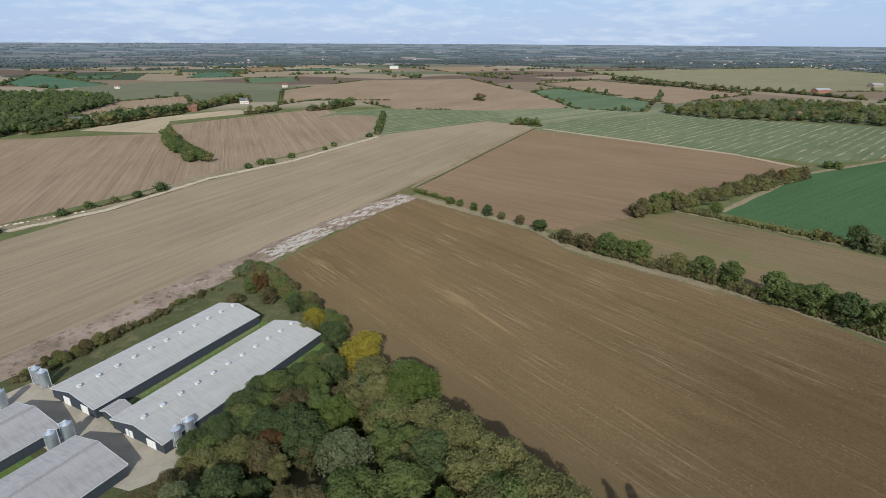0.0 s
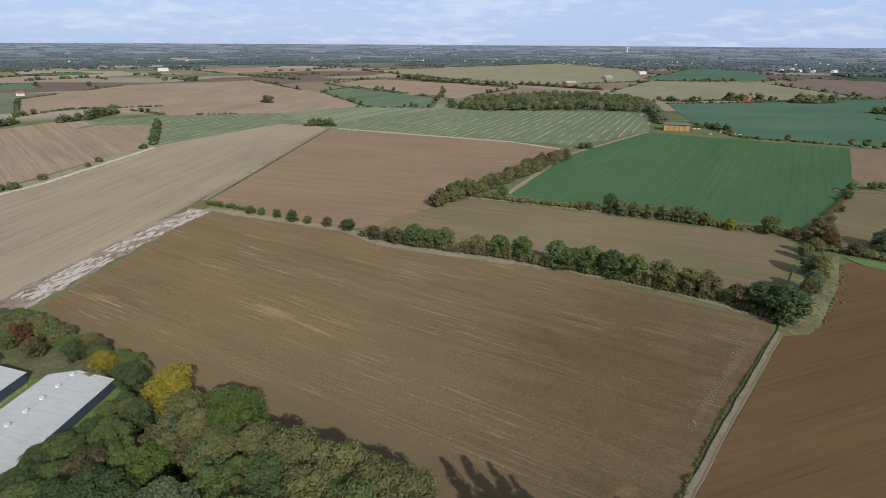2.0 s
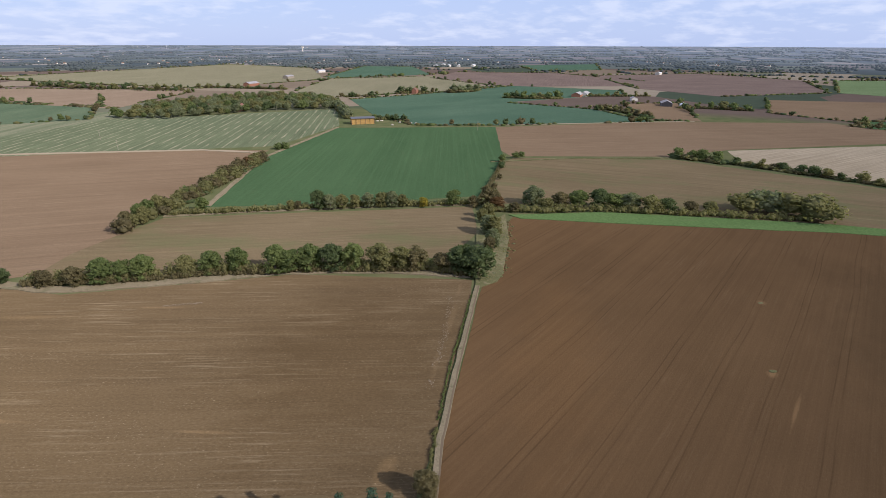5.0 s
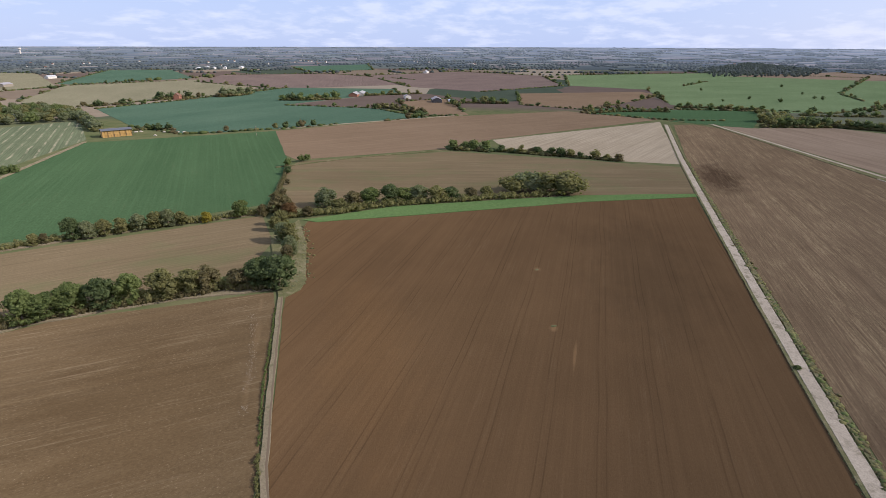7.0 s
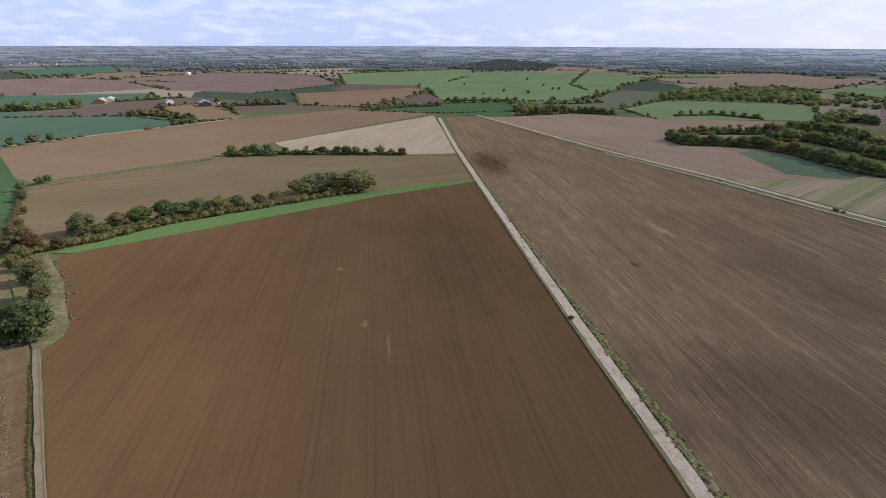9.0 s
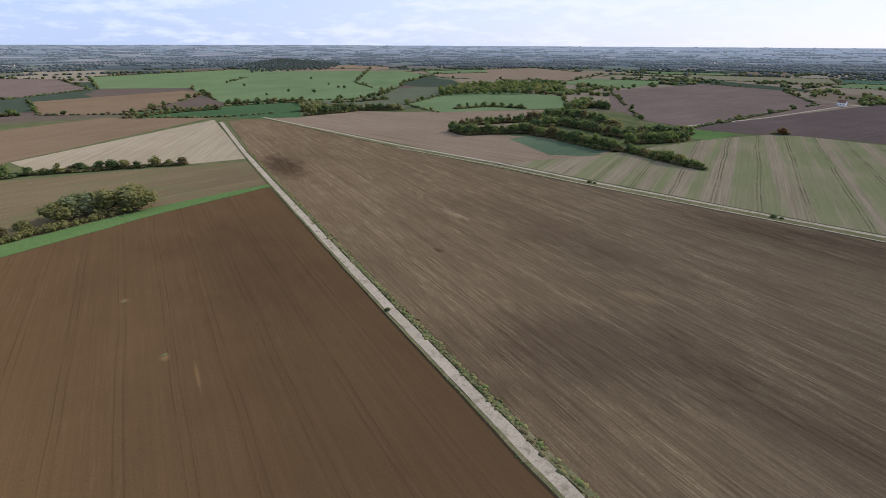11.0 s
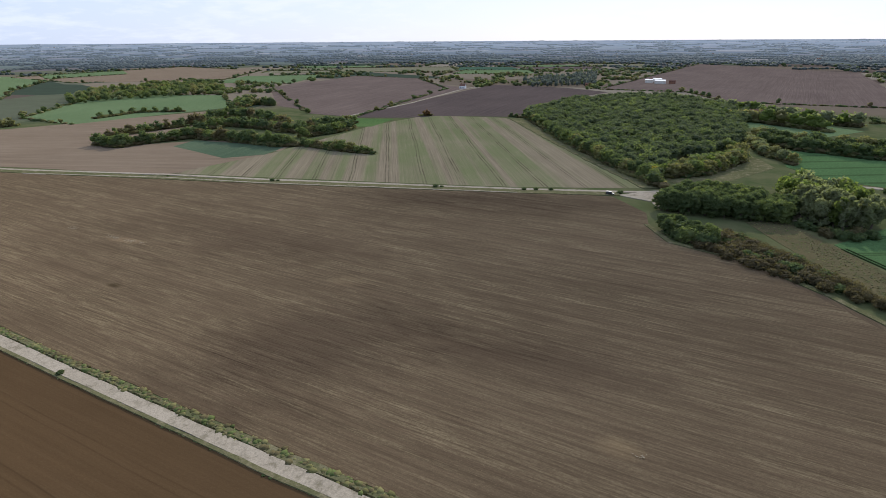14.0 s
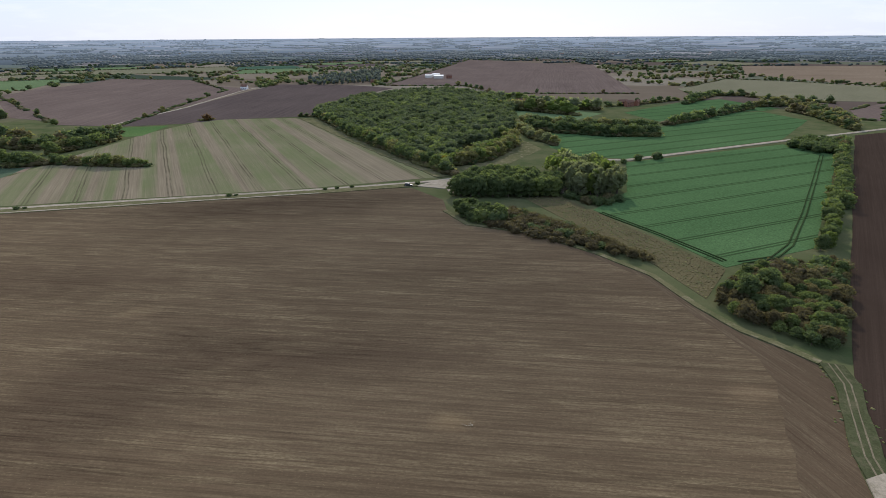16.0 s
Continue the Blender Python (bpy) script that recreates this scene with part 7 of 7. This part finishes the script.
woods("village_wood", fill([(265, 660), (364, 740), (512, 762), (570, 641), (487, 529), (429, 575), (299, 604)], 12.0), {"leaf_olive": 3, "leaf_pale": 5, "leaf_dark": 1.2, "leaf_mid": 3, "leaf_brown": 0.8}, "mixed grey-green trees round a far village", 4, 7.0, 13.0, 1.15)
woods("west_wood", fill([(-456, 416), (-724, 679), (-665, 828), (-507, 819), (-432, 731), (-420, 610), (-372, 490), (-380, 459)], 11.0), {"leaf_dark": 6, "leaf_mid": 1}, "dark belt of woodland beyond tan stubble", 2, 9.0, 13.0)
woods("south_wood", fill([(868, -512), (944, -628), (929, -707), (831, -769), (711, -673), (734, -581), (767, -506), (767, -450)], 14.0), {"leaf_mid": 3, "leaf_dark": 3, "leaf_olive": 2, "leaf_pale": 1}, "broad green woodland belt behind meadows", 4, 5.0, 13.0, 1.15)
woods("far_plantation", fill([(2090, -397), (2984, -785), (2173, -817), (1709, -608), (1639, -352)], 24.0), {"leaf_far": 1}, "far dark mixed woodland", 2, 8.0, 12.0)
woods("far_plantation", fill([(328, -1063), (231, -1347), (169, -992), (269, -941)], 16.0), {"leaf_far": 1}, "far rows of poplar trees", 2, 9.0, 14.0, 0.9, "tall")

# hedges and hedgerow trees along the edges of the farther fields
for f in HEDGED:
    for (x0, y0), (x1, y1) in zip(f, f[1:] + f[:1]):
        r = math.hypot((x0 + x1) / 2, (y0 + y1) / 2)
        az = math.degrees(math.atan2(x0 + x1, y0 + y1)) % 360
        if r < 520 or r > 4000 or 225 < az < 312 or rng.random() < 0.3:
            continue
        for x, y, a in along([(x0, y0), (x1, y1)], float(rng.uniform(4.5, 7.5))):
            clump = noise.noise((x / 90, y / 90, 4.0))
            if clump > -0.3:
                h = float(rng.uniform(5, 9) if rng.random() < (0.3 if clump > 0.15 else 0.07) else rng.uniform(1.5, 3.2))
                BUCKET.append((x + float(rng.normal(0, 1.2)), y + float(rng.normal(0, 1.2)), h, h * (2.2 if h < 4 else 1.15), pick({"leaf_mid": 2, "leaf_dark": 3, "leaf_brown": 2, "leaf_olive": 2}), "bush" if h < 4 else "round", 2 if h > 4 and r < 1400 else 3))
joined("hedgerow_trees", BUCKET, "scattered hedgerow trees and hedges across the middle distance")

# far hedgerows, spinneys and village trees, thicker towards the skyline
pts = []
for i in range(2900):
    az = radians(rng.uniform(-44, 222))
    r = 1150 * (4850 / 1150) ** float(rng.random() ** 0.55)
    x, y = r * math.sin(az), r * math.cos(az)
    kind = rng.random()
    if r < 1900 and rng.random() < 0.55:
        continue
    if kind < 0.66:
        a = radians(28) + (math.pi / 2 if rng.random() < 0.5 else 0) + float(rng.normal(0, 0.2))
        n = int(rng.integers(5, 18))
        d = (np.arange(n) - n / 2)[:, None] * float(rng.uniform(10, 18)) + rng.normal(0, 3, (n, 1))
        pts.append(np.array([[x, y]]) + d * np.array([[math.cos(a), math.sin(a)]]))
    elif kind < 0.88:
        n = int(rng.integers(6, 24))
        pts.append(np.array([[x, y]]) + rng.normal(0, 28, (n, 2)))
    else:
        pts.append(np.array([[x, y]]))
# the country to the south is closer wooded: more hedgerows and spinneys there
for i in range(420):
    az, r = radians(rng.uniform(125, 222)), float(rng.uniform(950, 2900))
    n, a = int(rng.integers(8, 22)), radians(28) + (math.pi / 2 if rng.random() < 0.5 else 0) + float(rng.normal(0, 0.3))
    d = (np.arange(n) - n / 2)[:, None] * float(rng.uniform(8, 14))
    pts.append(np.array([[r * math.sin(az), r * math.cos(az)]]) + d * np.array([[math.cos(a), math.sin(a)]]) + rng.normal(0, 5, (n, 2)))
pts = np.vstack(pts)
keep = np.hypot(pts[:, 0], pts[:, 1]) < 4880
for f in FIELDS:
    keep &= ~inside_all(f, pts[:, 0], pts[:, 1])
far_specs, sky_specs = [], []
for x, y in pts[keep].tolist():
    r = math.hypot(x, y)
    if r < 1600:
        h = float(rng.uniform(4, 9))
        far_specs.append((x, y, h, h * 1.4, pick({"leaf_mid": 2, "leaf_dark": 3, "leaf_olive": 2, "leaf_brown": 0.6}), "bush" if rng.random() < 0.5 else "round", 2 if r < 1300 else 3))
    elif r < 2000:
        h = float(rng.uniform(4, 8))
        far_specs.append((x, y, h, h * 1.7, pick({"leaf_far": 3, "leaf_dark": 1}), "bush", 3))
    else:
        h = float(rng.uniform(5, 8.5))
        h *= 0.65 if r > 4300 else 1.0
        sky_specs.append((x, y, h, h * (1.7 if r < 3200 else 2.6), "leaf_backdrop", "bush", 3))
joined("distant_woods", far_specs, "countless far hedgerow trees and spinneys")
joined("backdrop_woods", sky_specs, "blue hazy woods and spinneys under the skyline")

# ---- farms and houses ----
def house_at(p, turn, length, width, eave, wall, roof, label, **kw):
    return house(p[0][0], p[0][1], turn, length, width, eave, M[wall], M[roof], label, **kw)


# straw barn: dark roof over stacked golden bales
bx, by = [(400, 418)][0]
barn = new("straw_barn")
barn.matrix_world = pose(bx, by, 0, 0, 0, -38)
tagged(barn, "open barn with a dark roof over golden straw bales", "barn")
bm = bmesh.new()
for s in (-1, 1):
    prism(bm, [(0, 7.4), (s * 6.5, 6.2), (s * 6.5, 6.0), (0, 7.2)], 0, 25)
part("roof", bm, M["slate"], barn)
for i in range(6):
    for s in (-6, 6):
        bm = bmesh.new()
        box(bm, 0.3 + i * 4.85, 0.55 + i * 4.85, s - 0.12, s + 0.12, 0, 6.15)
        part("post", bm, M["metal_dark"], barn)
bale_me = None
for ix in range(10):
    for iz in range(5):
        if bale_me is None:
            bm = bmesh.new()
            box(bm, 0.04, 2.36, -5.4, 5.4, 0.02, 1.14, 0.08)
            ob = part("straw_bale", bm, M["bale"], barn)
            bale_me = ob.data
        else:
            ob = new("straw_bale", bale_me)
            ob.parent = barn
        ob.location = (0.6 + ix * 2.4, float(rng.uniform(-0.15, 0.15)), iz * 1.17)

house_at([(-371, 539)], 15, 12, 7, 5.0, "render", "slate", "white farmhouse with slate roof behind a tan field")
house_at([(-358, 531)], 100, 9, 6, 3.0, "render", "slate", "low white farm building beside the farmhouse")
house_at([(-273, 738)], 20, 11, 7, 4.5, "render", "slate", "white farmhouse among trees")
house_at([(-264, 738)], 110, 9, 6, 3.5, "render", "slate", "white cottage among trees")
house_at([(-571, 966)], 0, 9, 6, 4.0, "render", "tile", "pale farmhouse with a tiled roof")
house_at([(-163, 1722)], 10, 26, 12, 6.0, "render", "trim", "large pale barn beyond far fields", windows=False, chimney=False, name="barn", group="far barns")
house_at([(-292, 1009)], 30, 9, 6, 4.0, "render", "tile", "pale cottage with a tiled roof")
house_at([(-306, 650)], 30, 12, 7, 5.0, "brick", "tile", "brick cottage in a tree belt")
house_at([(390, 608)], 20, 14, 8, 5.0, "brick", "tile", "red-roofed village house among trees")
house_at([(365, 626)], 60, 14, 8, 5.0, "brick", "tile", "brick village house among trees")
house_at([(468, 601)], 0, 10, 6, 4.5, "render", "slate", "white village cottage among trees")
house_at([(637, 948)], 15, 30, 14, 5.0, "brick", "roof_old", "far farm barn with grey roof", windows=False, chimney=False, name="barn", group="far barns")
house_at([(833, 1081)], 15, 26, 14, 5.0, "timber", "roof_old", "far tan farm barn", windows=False, chimney=False, name="barn", group="far barns")
house_at([(718, 594)], 20, 13, 8, 6.0, "brick", "tile", "pinkish brick house among dark trees")
house_at([(835, 355)], 10, 26, 14, 4.0, "brick", "roof_new", "far brick barn with pale roof", windows=False, chimney=False, name="barn", group="far barns")
house_at([(853, 351)], 10, 26, 14, 4.0, "render", "roof_new", "barn with a pale sheet roof", windows=False, chimney=False, name="barn", group="far barns")
house_at([(829, 259)], 30, 14, 9, 4.0, "render", "roof_old", "far white farm building", windows=False, chimney=False, name="barn", group="far barns")
house_at([(782, 200)], 20, 24, 14, 4.5, "metal_dark", "roof_old", "dark open cattle barn in a farmyard", windows=False, chimney=False, name="barn", group="far barns")
house_at([(779, 177)], 20, 14, 9, 4.0, "render", "trim", "white barn in a small farmyard", windows=False, chimney=False, name="barn", group="far barns")
house_at([(1597, 446)], 0, 22, 11, 5.0, "render", "trim", "far white barns on ploughed land", windows=False, chimney=False, name="barn", group="far barns")
house_at([(1068, 1237)], 0, 24, 11, 5.0, "render", "trim", "white farm sheds on open land", windows=False, chimney=False, name="barn", group="far barns")
for p, l in zip([(1595, 1221), (1639, 1195), (1674, 1174), (1722, 1145), (1700, 1264)], (28, 24, 20, 34, 20)):
    house(p[0], p[1], 20, l, 11, 5.0, M["render"], M["trim"], "long white industrial shed far off", "barn", False, "far barns", False)
for p, l, tn in zip([(85, -1110), (62, -1095), (45, -1094), (72, -1140), (176, -980), (-62, -670), (-187, -660), (-182, -665), (-196, -670)], (14, 19, 11, 15, 9, 13, 11, 11, 10), (0, 5, 5, 0, 10, 0, 30, 10, 60)):
    house(p[0], p[1], tn, l, l * 0.45, 5.0, M["render"] if l > 11 else M["brick"], M["white"] if l > 13.5 else M["tile"], "white farm building by ploughed land" if l > 13.5 else ("pale cottage among trees" if l > 11 else "small brick cottage among far trees"), "barn" if l > 13.5 else "farmhouse", False, "far barns" if l > 13.5 else "farmhouses", l < 13.6)
house_at([(367, -876)], 0, 10, 7, 4.5, "white", "tile", "small white house at a track end")

# villages on the skyline
tv = []
for i in range(260):
    az = radians(float(rng.choice([-8, 22, 30, 34, 48, 58, 66, 75, 120, 150, 178, 188, 195])) + float(rng.normal(0, 7)))
    r = 2300 * (4780 / 2300) ** float(rng.random())
    tv.append((r * math.sin(az), r * math.cos(az), float(rng.uniform(0, 180)), r))
bm_w, bm_r = bmesh.new(), bmesh.new()
for x, y, a, r in tv:
    L, W, E = float(rng.uniform(8, 14)), float(rng.uniform(6, 9)), float(rng.uniform(3.5, 5))
    small = 0.75 if r < 3000 else 0.5
    L, W, E = L * small, W * small, E * small
    for bm, o, z in ((bm_w, [(-W / 2, -1), (W / 2, -1), (W / 2, E), (0, E + W * 0.4), (-W / 2, E)], 0), (bm_r, [(-W / 2 - 0.5, E), (0, E + W * 0.45), (W / 2 + 0.5, E), (W / 2 + 0.5, E + 0.3), (0, E + W * 0.45 + 0.4), (-W / 2 - 0.5, E + 0.3)], 0)):
        k = len(bm.verts)
        prism(bm, o, -L / 2, L / 2)
        bm.verts.ensure_lookup_table()
        bmesh.ops.transform(bm, matrix=pose(x, y, level(x, y), 0, 0, a), verts=bm.verts[k:])
village = tagged(part("distant_village", bm_w, M["render"]), "pale houses of far villages along the skyline", "village", kind="stuff")
part("roofs", bm_r, M["tile"], village)

# wind turbines and a water tower far off
for x, y in [(1808, 3912), (1888, 3880), (1996, 3837)]:
    root = new("wind_turbine")
    root.location, root.scale = (x, y, level(x, y)), (0.45, 0.45, 0.4)
    tagged(root, "slim white wind turbine on the far skyline", "wind turbine", "wind turbines")
    bm = bmesh.new()
    tube(bm, (0, 0, -2), (0, 0, 52), 1.6, 1.0, 12)
    part("tower", bm, M["white"], root)
    bm = bmesh.new()
    box(bm, -1.2, 1.2, -2.5, 2.5, 51, 53.2, 0.3)
    hub = part("nacelle", bm, M["white"], root)
    for k in range(3):
        a = radians(90 + 120 * k)
        bm = bmesh.new()
        tube(bm, (0, -3.0, 52), (24 * math.cos(a), -3.0, 52 + 24 * math.sin(a)), 0.9, 0.25, 6)
        part("blade", bm, M["white"], root)
x, y = [(2485, 3013)][0]
tower = new("water_tower")
tower.location = (x, y, level(x, y))
tagged(tower, "pale concrete water tower above far trees", "water tower")
bm = bmesh.new()
tube(bm, (0, 0, -2), (0, 0, 22), 4.0, 3.5, 16)
part("shaft", bm, M["render"], tower)
bm = bmesh.new()
tube(bm, (0, 0, 22), (0, 0, 26), 4.0, 8.0, 20)
tube(bm, (0, 0, 26), (0, 0, 33), 8.0, 8.0, 20)
part("tank", bm, M["render"], tower)

# telegraph poles across the striped and brown fields
for x, y in [(99, 479), (197, 518), (407, 550), (-290, 582), (184, 455), (447, 289)]:
    root = new("telegraph_pole")
    root.location = (x, y, 0)
    tagged(root, "weathered wooden telegraph pole standing in a field", "utility pole", "telegraph poles")
    bm = bmesh.new()
    tube(bm, (0, 0, -0.3), (0, 0, 8.5), 0.16, 0.11, 8)
    part("pole", bm, M["timber"], root)
    bm = bmesh.new()
    box(bm, -0.8, 0.8, -0.06, 0.06, 7.9, 8.05)
    part("crossarm", bm, M["timber"], root)


# a dark off-road car parked on the lane verge
def wheel(parent, x, y, r=0.38, w=0.25):
    bm = bmesh.new()
    tube(bm, (x, y - w / 2, r), (x, y + w / 2, r), r, r, 18)
    tyre = part("wheel", bm, M["rubber"], parent)
    bm = bmesh.new()
    tube(bm, (x, y - w / 2 - 0.01, r), (x, y + w / 2 + 0.01, r), r * 0.58, r * 0.58, 14)
    part("rim", bm, M["steel"], tyre)


cx, cy = [(36.7, -292.5)][0]
car = new("off_road_car")
car.matrix_world = pose(cx, cy, 0.1, 0, 0, 172)
tagged(car, "dark green off-road car parked on the lane verge", "car")
bm = bmesh.new()
box(bm, -2.3, 2.3, -0.92, 0.92, 0.42, 1.1, 0.1)
part("body", bm, M["car_paint"], car)
bm = bmesh.new()
prism(bm, [(-0.86, 1.08), (0.86, 1.08), (0.72, 1.85), (-0.72, 1.85)], -2.1, 0.75)
part("cabin", bm, M["car_paint"], car)
for x0, x1 in ((-1.9, -0.8), (-0.65, 0.5)):
    for s in (-1, 1):
        bm = bmesh.new()
        prism(bm, [(s * 0.85, 1.2), (s * 0.885, 1.2), (s * 0.80, 1.7), (s * 0.765, 1.7)], x0, x1)
        part("side_window", bm, M["glass"], car)
bm = bmesh.new()
box(bm, 0.72, 0.78, -0.68, 0.68, 1.18, 1.75)
part("windscreen", bm, M["glass"], car)
for s in (-0.62, 0.62):
    bm = bmesh.new()
    box(bm, 2.27, 2.33, s - 0.15, s + 0.15, 0.72, 0.92, 0.02)
    part("headlight", bm, M["white"], car)
for x in (-1.4, 1.45):
    for y in (-0.82, 0.82):
        wheel(car, x, y)
